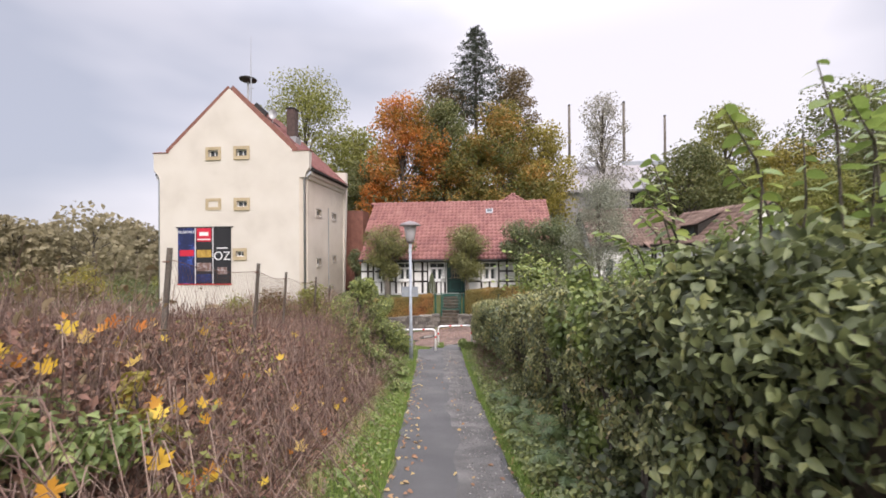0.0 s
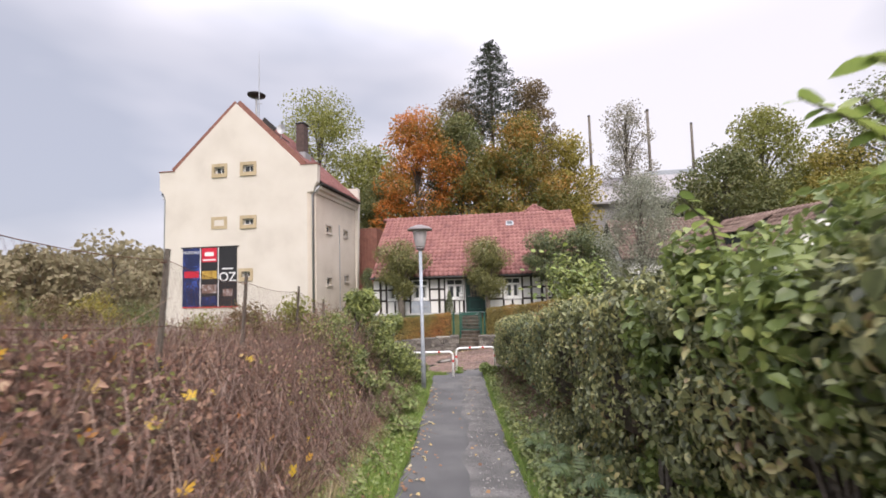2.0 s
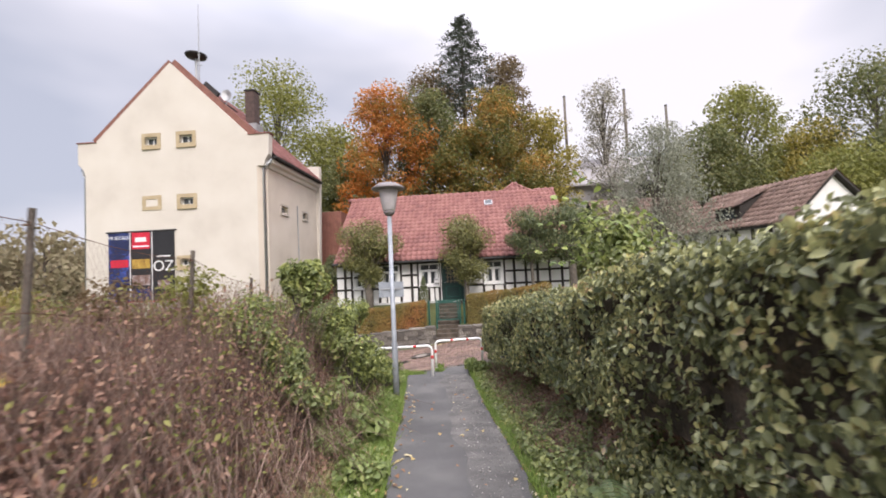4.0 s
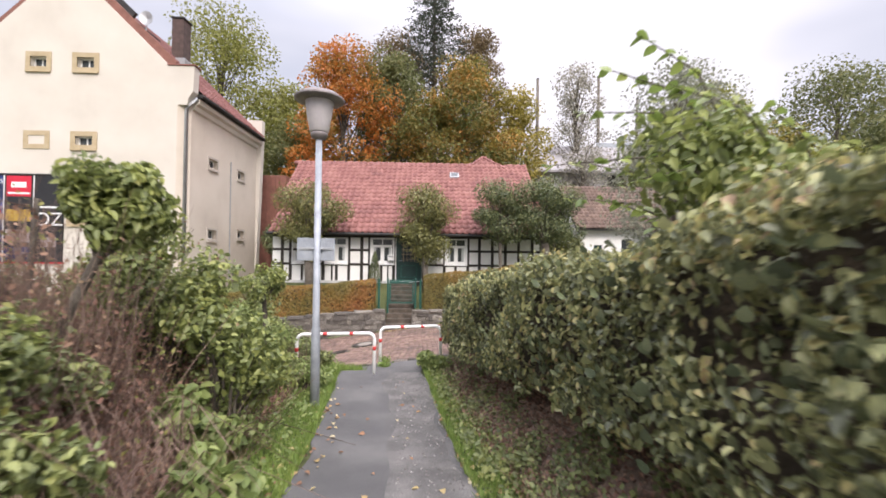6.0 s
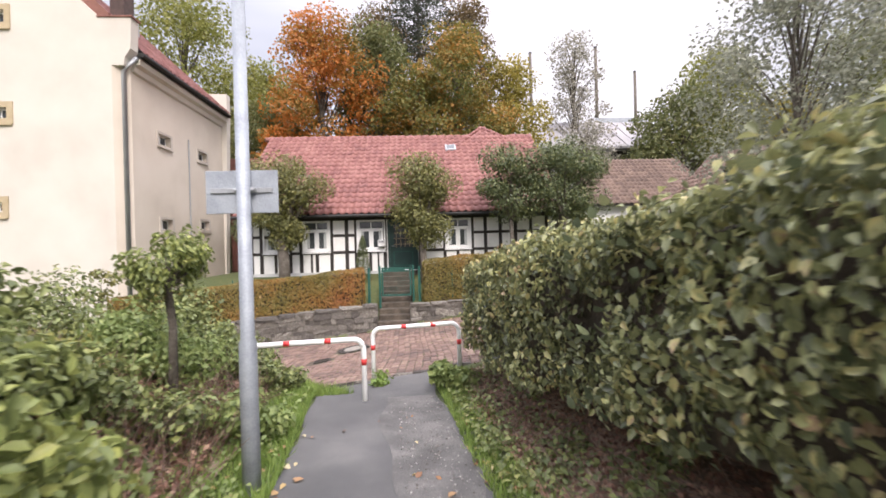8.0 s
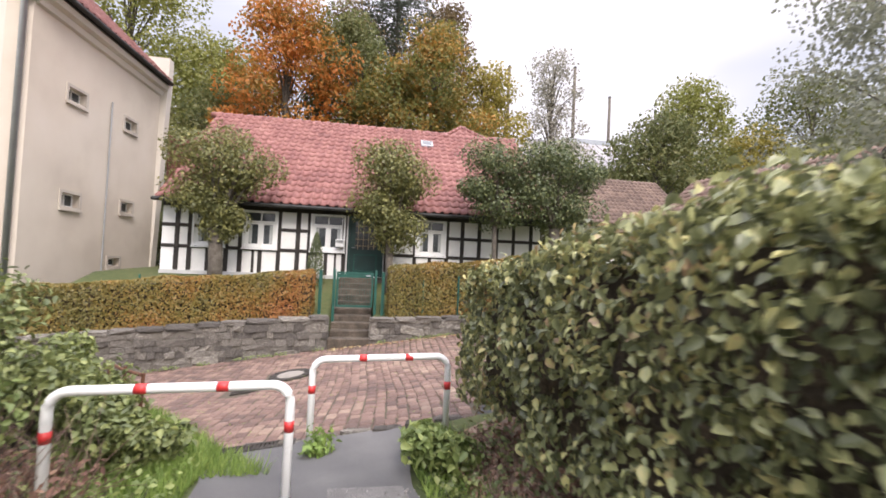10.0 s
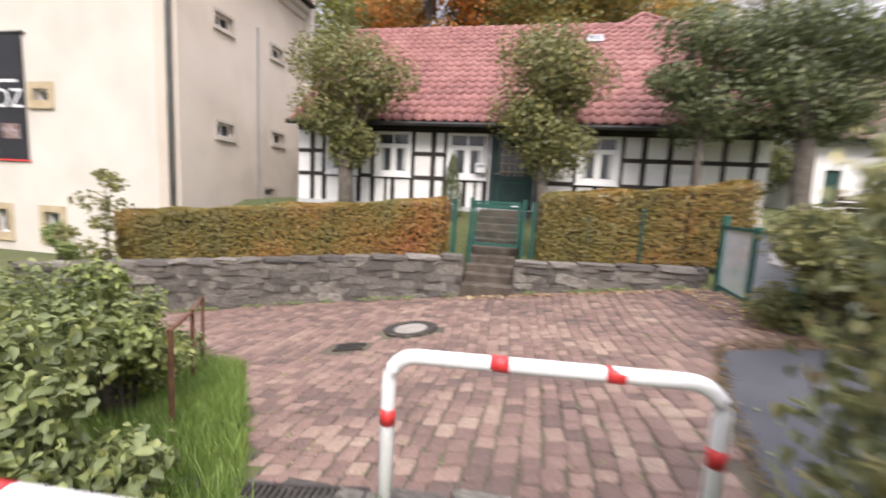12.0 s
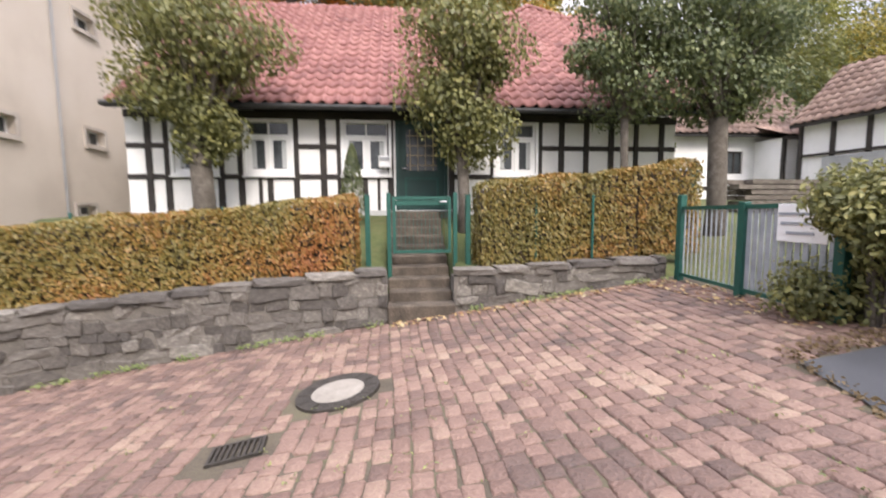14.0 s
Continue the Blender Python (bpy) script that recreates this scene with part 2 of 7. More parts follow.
M_plinth = shader("grey_plinth", [(0, (.42, .42, .42)), (1, (.6, .6, .59))], .9, 2, 50, .3)
M_timber = shader("black_timber", [(0, (.012, .01, .009)), (1, (.045, .036, .03))], .75, 4, 60, .4, stretch=(1, 1, 1))
M_ochre = shader("ochre_sandstone", [(0, (.36, .28, .16)), (1, (.5, .41, .28))], .85, 4, 50, .3)
M_tile = shader("red_pantile", [(0, (.12, .052, .048)), (.35, (.235, .094, .084)), (.7, (.31, .138, .12)), (1, (.38, .21, .18))], .7, 1.2, 40, .3, vary="object", vary_amount=.35)
M_tile_far = shader("red_pantile_roof", [(0, (.12, .052, .048)), (.35, (.235, .094, .084)), (.7, (.31, .138, .12)), (1, (.38, .21, .18))], .7, 1.2, 40, .3, vary="island", vary_amount=.35)
M_brown_tile = shader("brown_pantile_roof", [(0, (.07, .045, .035)), (.5, (.15, .1, .08)), (1, (.25, .17, .13))], .8, 1.0, 30, .4, vary="island", vary_amount=.4)
M_redbrown_tile = shader("weathered_pantile_roof", [(0, (.12, .078, .062)), (.5, (.245, .16, .125)), (1, (.39, .285, .23))], .8, 1.0, 30, .4, vary="island", vary_amount=.4)
M_coping = shader("brown_coping", [(0, (.14, .055, .04)), (1, (.26, .11, .08))], .7, 3, 40, .2)
M_zinc = shader("zinc_sheet", [(0, (.3, .31, .32)), (1, (.45, .46, .47))], .5, 2, 30, .1, metal=.5)
M_dark_metal = shader("dark_metal", [(0, (.02, .02, .022)), (1, (.06, .058, .055))], .6, 4, 40, .2, metal=.4)
M_galv = shader("galvanised_steel", [(0, (.25, .27, .3)), (.6, (.36, .39, .43)), (1, (.46, .48, .5))], .55, 6, 70, .2, metal=.3)
M_white_paint = shader("white_gloss_paint", [(0, (.68, .68, .67)), (.4, (.8, .8, .79)), (1, (.83, .83, .82))], .4, 3, 60, .05)
M_red_paint = shader("red_band", [(0, (.5, .03, .03)), (1, (.66, .05, .05))], .4, 5, 60, .05)
M_green_paint = shader("green_coating", [(0, (.008, .06, .046)), (1, (.015, .1, .075))], .5, 4, 60, .1)
M_door_green = shader("dark_green_door_paint", [(0, (.008, .035, .03)), (1, (.015, .06, .05))], .5, 3, 60, .1)
M_rust = shader("rusty_iron", [(0, (.07, .03, .018)), (1, (.2, .09, .05))], .9, 8, 60, .5, metal=.2)
M_grey_wood = shader("weathered_wood", [(0, (.06, .05, .042)), (.5, (.13, .11, .09)), (1, (.22, .19, .16))], .9, 5, 50, .6)
M_step = shader("old_step", [(0, (.03, .024, .018)), (.5, (.075, .059, .044)), (1, (.15, .12, .09))], .9, 4, 40, .6)
M_bark = shader("bark", [(0, (.045, .036, .028)), (.5, (.1, .085, .068)), (1, (.17, .15, .125))], .95, 6, 40, .9)
M_glass = shader("window_glass", [(0, (.03, .035, .038)), (1, (.08, .09, .095))], .1, 2, 10, 0, spec=.5)
M_milk = shader("opal_glass", [(0, (.6, .56, .58)), (1, (.72, .68, .69))], .35, 3, 20, .02, translucent=.3)
M_curtain = shader("net_curtain", [(0, (.36, .38, .38)), (1, (.54, .55, .54))], .9, 4, 30, .1, stretch=(12, 1, 1))
M_cap = shader("grey_lamp_cap", [(0, (.17, .15, .15)), (1, (.28, .25, .25))], .6, 4, 50, .2, metal=.3)
M_concrete = shader("concrete", [(0, (.2, .18, .155)), (1, (.32, .29, .25))], .9, 8, 60, .5)
M_iron = shader("cast_iron", [(0, (.03, .027, .024)), (1, (.075, .065, .055))], .7, 10, 60, .5, metal=.4)
M_pale_sheet = shader("pale_sheeting", [(0, (.27, .26, .27)), (1, (.42, .4, .41))], .8, .6, 20, .3)
M_dark_void = shader("dark_interior", [(0, (.012, .011, .01)), (1, (.025, .022, .02))], .9, 2, 20, 0)
M_chimney = shader("sooty_brick", [(0, (.05, .035, .032)), (1, (.12, .08, .07))], .9, 4, 30, .5)
# twig brown, darkened to carry the shade in the hedge gaps
M_core = shader("shaded_inner_twigs", [(0, (.024, .019, .013)), (.6, (.07, .053, .036)), (1, (.15, .11, .075))], .95, 4, 25, 1.0)


def leaf_mat(name, ramp, rough=.55, scale=1.2, amount=.65, translucent=.25):
    return shader(name, ramp, rough, scale, 30, 0, vary="island", vary_amount=amount, translucent=translucent)


L_hedge = leaf_mat("hedge_leaf", [(0, (.04, .044, .026)), (.28, (.135, .15, .073)), (.54, (.27, .285, .13)), (.7, (.43, .435, .2)), (.81, (.54, .48, .2)), (.88, (.43, .3, .18)), (1, (.28, .18, .12))], .33, translucent=.3)
L_hazel = leaf_mat("hazel_leaf", [(0, (.08, .11, .036)), (.45, (.18, .235, .07)), (.8, (.31, .37, .115)), (1, (.47, .46, .14))], .36, translucent=.4)
L_shrub = leaf_mat("shrub_leaf", [(0, (.068, .088, .033)), (.45, (.17, .205, .075)), (.8, (.3, .33, .115)), (1, (.42, .4, .15))], .5)
L_herb = leaf_mat("light_green_leaf", [(0, (.1, .14, .045)), (.5, (.22, .285, .095)), (1, (.39, .43, .155))], .5, translucent=.38)
L_elder = leaf_mat("elder_leaf", [(0, (.08, .1, .038)), (.4, (.19, .23, .08)), (.75, (.36, .4, .13)), (1, (.54, .53, .175))], .45, translucent=.38)
L_dry = leaf_mat("dry_leaf", [(0, (.1, .052, .04)), (.4, (.27, .148, .108)), (.75, (.4, .25, .175)), (.93, (.48, .35, .22)), (1, (.5, .38, .12))], .85)
L_stalk = leaf_mat("dry_stalk", [(0, (.07, .042, .034)), (.5, (.19, .12, .094)), (.85, (.34, .245, .19)), (1, (.52, .4, .3))], .9, translucent=.0)
L_straw = leaf_mat("straw_blade", [(0, (.22, .17, .085)), (.5, (.4, .32, .18)), (1, (.55, .47, .29))], .8, translucent=.2)
# hedge green with its low end darkened for the shade at the path start
L_wild_shaded = leaf_mat("shaded_wild_leaf", [(0, (.032, .036, .022)), (.36, (.095, .115, .052)), (.7, (.215, .245, .1)), (1, (.42, .41, .16))], .5, translucent=.32)
L_grey = leaf_mat("grey_green_leaf", [(0, (.18, .19, .15)), (.5, (.28, .29, .22)), (1, (.4, .4, .3))], .6, .5, .5, translucent=.45)
L_fern = leaf_mat("fern_frond", [(0, (.08, .12, .05)), (.5, (.15, .21, .09)), (1, (.28, .33, .13))], .5, translucent=.3)
L_grass = leaf_mat("grass_blade", [(0, (.1, .16, .04)), (.6, (.21, .31, .07)), (1, (.36, .42, .12))], .6, translucent=.3)
L_beech = leaf_mat("beech_hedge_leaf", [(0, (.08, .08, .028)), (.3, (.16, .145, .042)), (.48, (.25, .19, .05)), (.64, (.34, .19, .052)), (.82, (.36, .14, .048)), (1, (.25, .1, .045))], .5, .55, .16)
L_lime = leaf_mat("lime_leaf", [(0, (.075, .085, .034)), (.5, (.185, .19, .068)), (.85, (.31, .29, .1)), (1, (.43, .34, .125))], .5, translucent=.35)
L_dark = leaf_mat("dark_leaf", [(0, (.055, .074, .038)), (.6, (.14, .17, .075)), (1, (.28, .29, .11))], .5, translucent=.32)
L_orange = leaf_mat("orange_maple_leaf", [(0, (.1, .12, .03)), (.34, (.22, .17, .036)), (.5, (.45, .19, .038)), (.75, (.62, .2, .04)), (1, (.66, .27, .055))], .6, .28, .25, translucent=.42)
L_mixed = leaf_mat("turning_leaf", [(0, (.075, .105, .035)), (.42, (.15, .165, .045)), (.56, (.28, .21, .05)), (.7, (.48, .23, .05)), (1, (.56, .21, .05))], .6, .25, .25, translucent=.42)
L_yellow = leaf_mat("yellow_leaf", [(0, (.16, .16, .035)), (.5, (.32, .27, .06)), (1, (.52, .4, .09))], .6, .4, .45, translucent=.42)
L_ygreen = leaf_mat("yellow_green_leaf", [(0, (.12, .14, .035)), (.5, (.24, .25, .065)), (1, (.38, .35, .11))], .6, .4, .5, translucent=.42)
L_forest = leaf_mat("forest_leaf", [(0, (.07, .088, .036)), (.5, (.15, .165, .06)), (1, (.27, .245, .09))], .6, .3, .45, translucent=.42)
L_brown = leaf_mat("brown_leaf", [(0, (.08, .06, .03)), (.5, (.17, .12, .06)), (1, (.3, .23, .13))], .7, .4, .5, translucent=.42)
L_pale = leaf_mat("pale_sparse_leaf", [(0, (.2, .19, .15)), (.5, (.33, .31, .25)), (1, (.48, .45, .38))], .7, .4, .6, translucent=.42)
L_spruce = leaf_mat("spruce_needle", [(0, (.04, .052, .04)), (1, (.1, .12, .085))], .7, 1, .5, translucent=.2)
# pale, narrow ramp: the haze of distance is mixed into the leaf colour
L_far = leaf_mat("haze_tinted_far_leaf", [(0, (.23, .2, .125)), (.6, (.3, .26, .16)), (1, (.4, .32, .185))], 1.0, .05, .2, translucent=.35)
L_maple = leaf_mat("fallen_maple_leaf", [(0, (.5, .13, .02)), (.35, (.6, .3, .03)), (.7, (.65, .45, .04)), (1, (.5, .34, .16))], .6, 1, .9)
L_litter = leaf_mat("fallen_leaf", [(0, (.16, .08, .05)), (.4, (.36, .2, .11)), (.75, (.5, .38, .16)), (1, (.55, .5, .34))], .7, 1, .95)

# ---- the lie of the land ----
PATH_Y = [-60, 0, 2.8, 5, 8.5, 10, 12.7, 14.3, 16.2, 17.3]
PATH_Z = [4.0, 0.0, -.5, -.87, -1.45, -1.62, -1.95, -2.1, -2.2, -2.26]


def path_left(y):
    return -0.05 - 0.129 * np.asarray(y, float)


def path_right(y):
    return 1.2 - 0.096 * np.asarray(y, float)


def street(x, y):
    return np.interp(y, [17.3, 20.2, 23.5, 40], [-2.25, -2.47, -2.54, -2.6]) + .13 * (np.clip(x, -14, 6) + .8)


def lane(x, y):
    """Height of the footpath and, past its end, of the paved street."""
    w = smooth(y, 16.2, 17.6)
    return np.interp(y, PATH_Y, PATH_Z) * (1 - w) + street(x, y) * w


def kerb_line(y):
    """The western edge of the paving."""
    return np.interp(y, [17.3, 18.5, 19.6, 20.6, 21.2, 24], [-2.1, -3.0, -4.0, -5.2, -13, -13])


def land(x, y):
    x, y = np.asarray(x, float), np.asarray(y, float)
    z = lane(x, y)
    d = path_left(y) - x
    bank = np.interp(y, [-20, 0, 5, 8, 11, 14, 16.5, 18.5], [1.2, 1.1, 1.05, 1.0, .95, .75, .35, 0])
    z = z + bank * smooth(d, .45, 2.2)
    r = x - path_right(y)
    z = z + np.interp(y, [-20, 12, 16.5, 17.6], [.5, .45, .3, 0]) * smooth(r, .45, 1.3)
    # the field beside the path falls away to a valley
    field = -1.2 - 4.5 * smooth(-x, 12, 70)
    z = z + (field - z) * smooth(-x, 5.5, 15) * (1 - smooth(y, 14, 20))
    z = z + (-3.15 - z) * smooth(-x, 9.5, 12) * smooth(y, 17, 22)
    # the garden terrace behind the retaining wall
    terrace = np.interp(y, [23.9, 24.6, 27.0, 36], [-1.98, -1.85, -1.1, -.9])
    inside = smooth(-x, -3.4, -2.6) * smooth(x, -10.4, -9.2)
    z = z + (terrace - z) * inside * smooth(y, 23.78, 23.98)
    z = z + (-2.85 - z) * smooth(x, -2.02, -1.9) * smooth(-x, .9, 1.04) * smooth(y, 23.5, 23.6) * (1 - smooth(y, 26.6, 26.9))
    # the yard on the far side, rising to the barn
    yard = np.interp(y, [20, 26, 34, 38], [-2.0, -1.5, -.6, -.3])
    z = z + (yard - z) * smooth(x, 2.8, 5.0) * smooth(y, 19, 24)
    # the wooded hill
    hill = 13 * smooth(y, 37, 66) * smooth(x, -45, -12) + 2 * smooth(x, 26, 60) * smooth(y, 20, 60)
    z = z + hill - 3 * smooth(-x, 60, 160) + 16 * smooth(np.hypot(x, y), 140, 420)
    # the path and the paving lie in shallow beds
    on_path = (x > path_left(y) + .02) & (x < path_right(y) - .02) & (y < 17.6)
    paved = (y > 17.5) & (y < 23.75) & (x < 8) & (x > kerb_line(y) + .1)
    return z - .03 * on_path - .09 * paved


def sheet(xs, ys, height):
    X, Y = np.meshgrid(xs, ys)
    vs = np.stack([X.ravel(), Y.ravel(), height(X, Y).ravel()], 1)
    nx = len(xs)
    i, j = np.meshgrid(np.arange(nx - 1), np.arange(len(ys) - 1))
    a = (j * nx + i).ravel()
    return vs, np.stack([a, a + 1, a + nx + 1, a + nx], 1)


xs = np.concatenate([np.linspace(-900, -80, 20), np.linspace(-70, -14, 26), np.linspace(-12.5, -2.2, 52), np.linspace(-2.06, -.86, 13), np.linspace(-.7, 5.5, 32), np.linspace(7, 60, 24), np.linspace(75, 900, 18)])
ys = np.concatenate([np.linspace(-600, -40, 12), np.linspace(-32, -4, 12), np.linspace(-3, 23.6, 110), [23.7, 23.8, 23.9, 24.0, 24.2], np.linspace(24.6, 70, 40), np.linspace(76, 900, 24)])


def subsoil(x, y):
    """The ground sheet, sunk a little where the earth banks lie on it."""
    d, r = path_left(y) - x, x - path_right(y)
    banked = (y > -5.7) & (y < 17.0) & (((d > .75) & (d < 5.95)) | ((r > .65) & (r < 2.95)))
    return land(x, y) - .07 * banked


setting("ground", sheet(xs, ys, subsoil), M_meadow, "rough autumn grass and earth over sloping ground", "ground", True)


def strip(left, right, y0, y1, lift, across=7, step=.25):
    yy = np.arange(y0, y1 + 1e-6, step)
    rows = []
    for y in yy:
        k = np.linspace(0, 1, across)
        x = left(y) + (right(y) - left(y)) * k
        rows.append(np.stack([x, np.full(across, y), lane(x, y) + lift], 1))
    vs = np.concatenate(rows)
    i, j = np.meshgrid(np.arange(across - 1), np.arange(len(yy) - 1))
    a = (j * across + i).ravel()
    return vs, np.stack([a, a + 1, a + across + 1, a + across], 1)


def wobble(y, s):
    return .06 * math.sin(y * 1.7 + s) + .04 * math.sin(y * 4.3 + 2 * s)


setting("footpath", strip(lambda y: path_left(y) + wobble(y, 0), lambda y: path_right(y) + wobble(y, 2), -12, 17.52, .012), M_asphalt, "worn grey asphalt footpath leading downhill", "path", True)
setting("gravel_strip", strip(lambda y: path_left(y) + .56 * (path_right(y) - path_left(y)) + wobble(y, 4), lambda y: path_right(y) - .08 + wobble(y, 2), -12, 16.4, .02), M_gravel, "gritty broken edge of the asphalt path", "path", True)
bank_ys = np.linspace(-6, 17.2, 70)


def bank_sheet(d0, d1, side):
    rows = []
    for y in bank_ys:
        d = np.linspace(d0, d1, 14)
        x = path_left(y) - d if side < 0 else path_right(y) + d
        rows.append(np.stack([x, np.full(14, y), land(x, np.full(14, y)) + .012 + .03 * np.sin(x * 9 + y * 7) * np.sin(y * 5)], 1))
    vs = np.concatenate(rows)
    i, j = np.meshgrid(np.arange(13), np.arange(len(bank_ys) - 1))
    a = (j * 14 + i).ravel()
    return vs, np.stack([a, a + 1, a + 15, a + 14], 1)


setting("bank_earth", bank_sheet(.5, 6.2, -1), M_soil, "brown leaf-littered earth bank beside the path", "bank", True)
setting("hedge_earth", bank_sheet(.4, 3.2, 1), M_soil, "bare brown earth under the hedge", "bank", True)


def pierced(s, u0, u1, z0, z1, near, far, holes, axis="y"):
    """A wall with thickness from near to far along the axis and real rectangular holes (u0, u1, z0, z1)."""
    us = sorted({u0, u1, *[h[0] for h in holes], *[h[1] for h in holes]})
    zs = sorted({z0, z1, *[h[2] for h in holes], *[h[3] for h in holes]})

    def at(u, d, z):
        return (u, d, z) if axis == "y" else (d, u, z)

    def solid(i, j):
        if not (0 <= i < len(us) - 1 and 0 <= j < len(zs) - 1):
            return False
        a, b = (us[i] + us[i + 1]) / 2, (zs[j] + zs[j + 1]) / 2
        return not any(h[0] < a < h[1] and h[2] < b < h[3] for h in holes)
    for i in range(len(us) - 1):
        for j in range(len(zs) - 1):
            if not solid(i, j):
                continue
            a, b, c, e = us[i], us[i + 1], zs[j], zs[j + 1]
            for d in (near, far):
                s.add([at(a, d, c), at(b, d, c), at(b, d, e), at(a, d, e)], [(0, 1, 2, 3)])
            for di, dj, p, q in ((-1, 0, (a, c), (a, e)), (1, 0, (b, c), (b, e)), (0, -1, (a, c), (b, c)), (0, 1, (a, e), (b, e))):
                if not solid(i + di, j + dj):
                    s.add([at(p[0], near, p[1]), at(q[0], near, q[1]), at(q[0], far, q[1]), at(p[0], far, p[1])], [(0, 1, 2, 3)])
    return s


def ring_frame(s, u0, u1, z0, z1, w, near, far, axis="y"):
    return pierced(s, u0, u1, z0, z1, near, far, [(u0 + w, u1 - w, z0 + w, z1 - w)], axis)


def pantile_mesh(w=.3, run=.41):
    """One curved roof tile: x across, y up the slope, z out of the roof."""
    prof = [(0, .014), (.22, .0), (.48, .004), (.66, .045), (.84, .064), (1.0, .026)]
    vs, fs, k = [], [], len(prof)
    for y, lift, thick in ((0, .034, 0), (run, 0, 0), (0, .034, -.028)):
        vs += [(u * w, y, h + lift + thick) for u, h in prof]
    fs = [(i, i + 1, k + i + 1, k + i) for i in range(k - 1)] + [(2 * k + i, 2 * k + i + 1, i + 1, i) for i in range(k - 1)]
    return vs, fs


TILE_V, TILE_F = pantile_mesh()


def tile_field(corner, along, up, length, slope, name, near_material, far_material, parent, loose_rows=0, skip=None):
    """Rows of pantiles on a roof plane from its lower corner. The lowest rows are single tiles, the rest is one mesh."""
    along, up = Vector(along).normalized(), Vector(up).normalized()
    nrm = along.cross(up)
    cols, rows = int(length / .28), int(slope / .36)
    sx, sy = length / cols / .28, slope / rows / .36
    turn = Matrix((along * sx, up * sy, nrm)).transposed().to_4x4()
    me = bpy.data.meshes.new("tile")
    me.from_pydata(TILE_V, [], TILE_F)
    soften(me)
    me.materials.append(near_material)
    vs, fs = [], []
    local = np.array(TILE_V)
    base = root_of(parent).location
    rot = np.array(turn.to_3x3())
    for r in range(rows):
        for c in range(cols):
            jig = rng.normal(0, .004, 3)
            o = Vector(corner) + along * (c * length / cols + jig[0]) + up * (r * slope / rows + jig[1] * 2) + nrm * (.02 + jig[2])
            if skip and skip(o):
                continue
            if r < loose_rows:
                ob = new("tile", me)
                ob.parent = parent
                ob.matrix_basis = Matrix.Translation(o - base) @ turn
            else:
                k = len(vs)
                vs.extend(map(tuple, local @ rot.T + np.array(o)))
                fs.extend([tuple(i + k for i in f) for f in TILE_F])
    if fs:
        s = Shape()
        s.v, s.f = vs, fs
        ob = part(name, s, far_material, parent, "", True)
        ob["kind"] = "stuff"


# ---- the half-timbered house ----
WALL_Y = 27.09
house = thing("timbered_house", (-1.3, 31.7, -1.2), "low half-timbered house with white panels and red tile roof", "house")
HX0, HX1, EAVE, RIDGE, RY = -7.55, 4.85, 1.18, 5.42, 31.7
openings = [(-5.12, -4.14, -.19, 1.0), (-3.02, -2.0, -.19, 1.0), (-1.86, -.68, -1.0, 1.02), (.44, 1.4, -.19, 1.0), (-6.62, -5.72, -.19, 1.0)]
front = pierced(Shape(), HX0, HX1, -1.02, 1.14, WALL_Y, WALL_Y + .28, openings)
part("front_wall", front, M_plaster, house)
for x in (HX0, HX1 - .28):
    part("end_wall", Shape().prism([(WALL_Y + .28, -1.1), (36.2, -1.1), (36.2, 1.2), (RY, RIDGE - .25), (WALL_Y + .28, 1.3)], "x", x, x + .28), M_plaster, house)
part("rear_wall", Shape().box(HX0 + .28, HX1 - .28, 36.0, 36.3, -1.1, 1.2), M_plaster, house)
part("plinth", Shape().box(HX0 - .02, -1.9, WALL_Y - .03, WALL_Y + .3, -1.5, -1.0, .01).box(-.64, HX1 + .02, WALL_Y - .03, WALL_Y + .3, -1.5, -1.0, .01), M_plinth, house, "grey painted plinth")


def timber(x0, x1, z0, z1, depth=.03):
    part("beam", Shape().box(x0 + rng.normal(0, .006), x1 + rng.normal(0, .006), WALL_Y - depth, WALL_Y + .05, z0, z1, .008), M_timber, house)


timber(HX0, HX1, 1.0, 1.17, .05)
for a, b in ((HX0, -5.14), (-4.12, -3.04), (1.42, HX1)):
    timber(a, b, .36, .47, .026)
for a, b in ((HX0, -3.02), (-3.02, -1.98), (.42, HX1), (-.62, .42)):
    timber(a, b, -.3, -.19, .026)
for x in (-7.1, -6.72, -5.64, -5.22, -4.05, -3.45, -3.1, -1.97, -.58, .38, 1.48, 2.02, 2.62, 3.24, 3.86, 4.5):
    timber(x - .065, x + .065, -1.0, 1.0, .034)
for x in (-4.62, -6.2, -2.55, .9):
    timber(x - .055, x + .055, -1.0, -.3, .03)
for x in (-4.83, -2.25):
    timber(x - .04, x + .04, -1.0, -.3, .022)


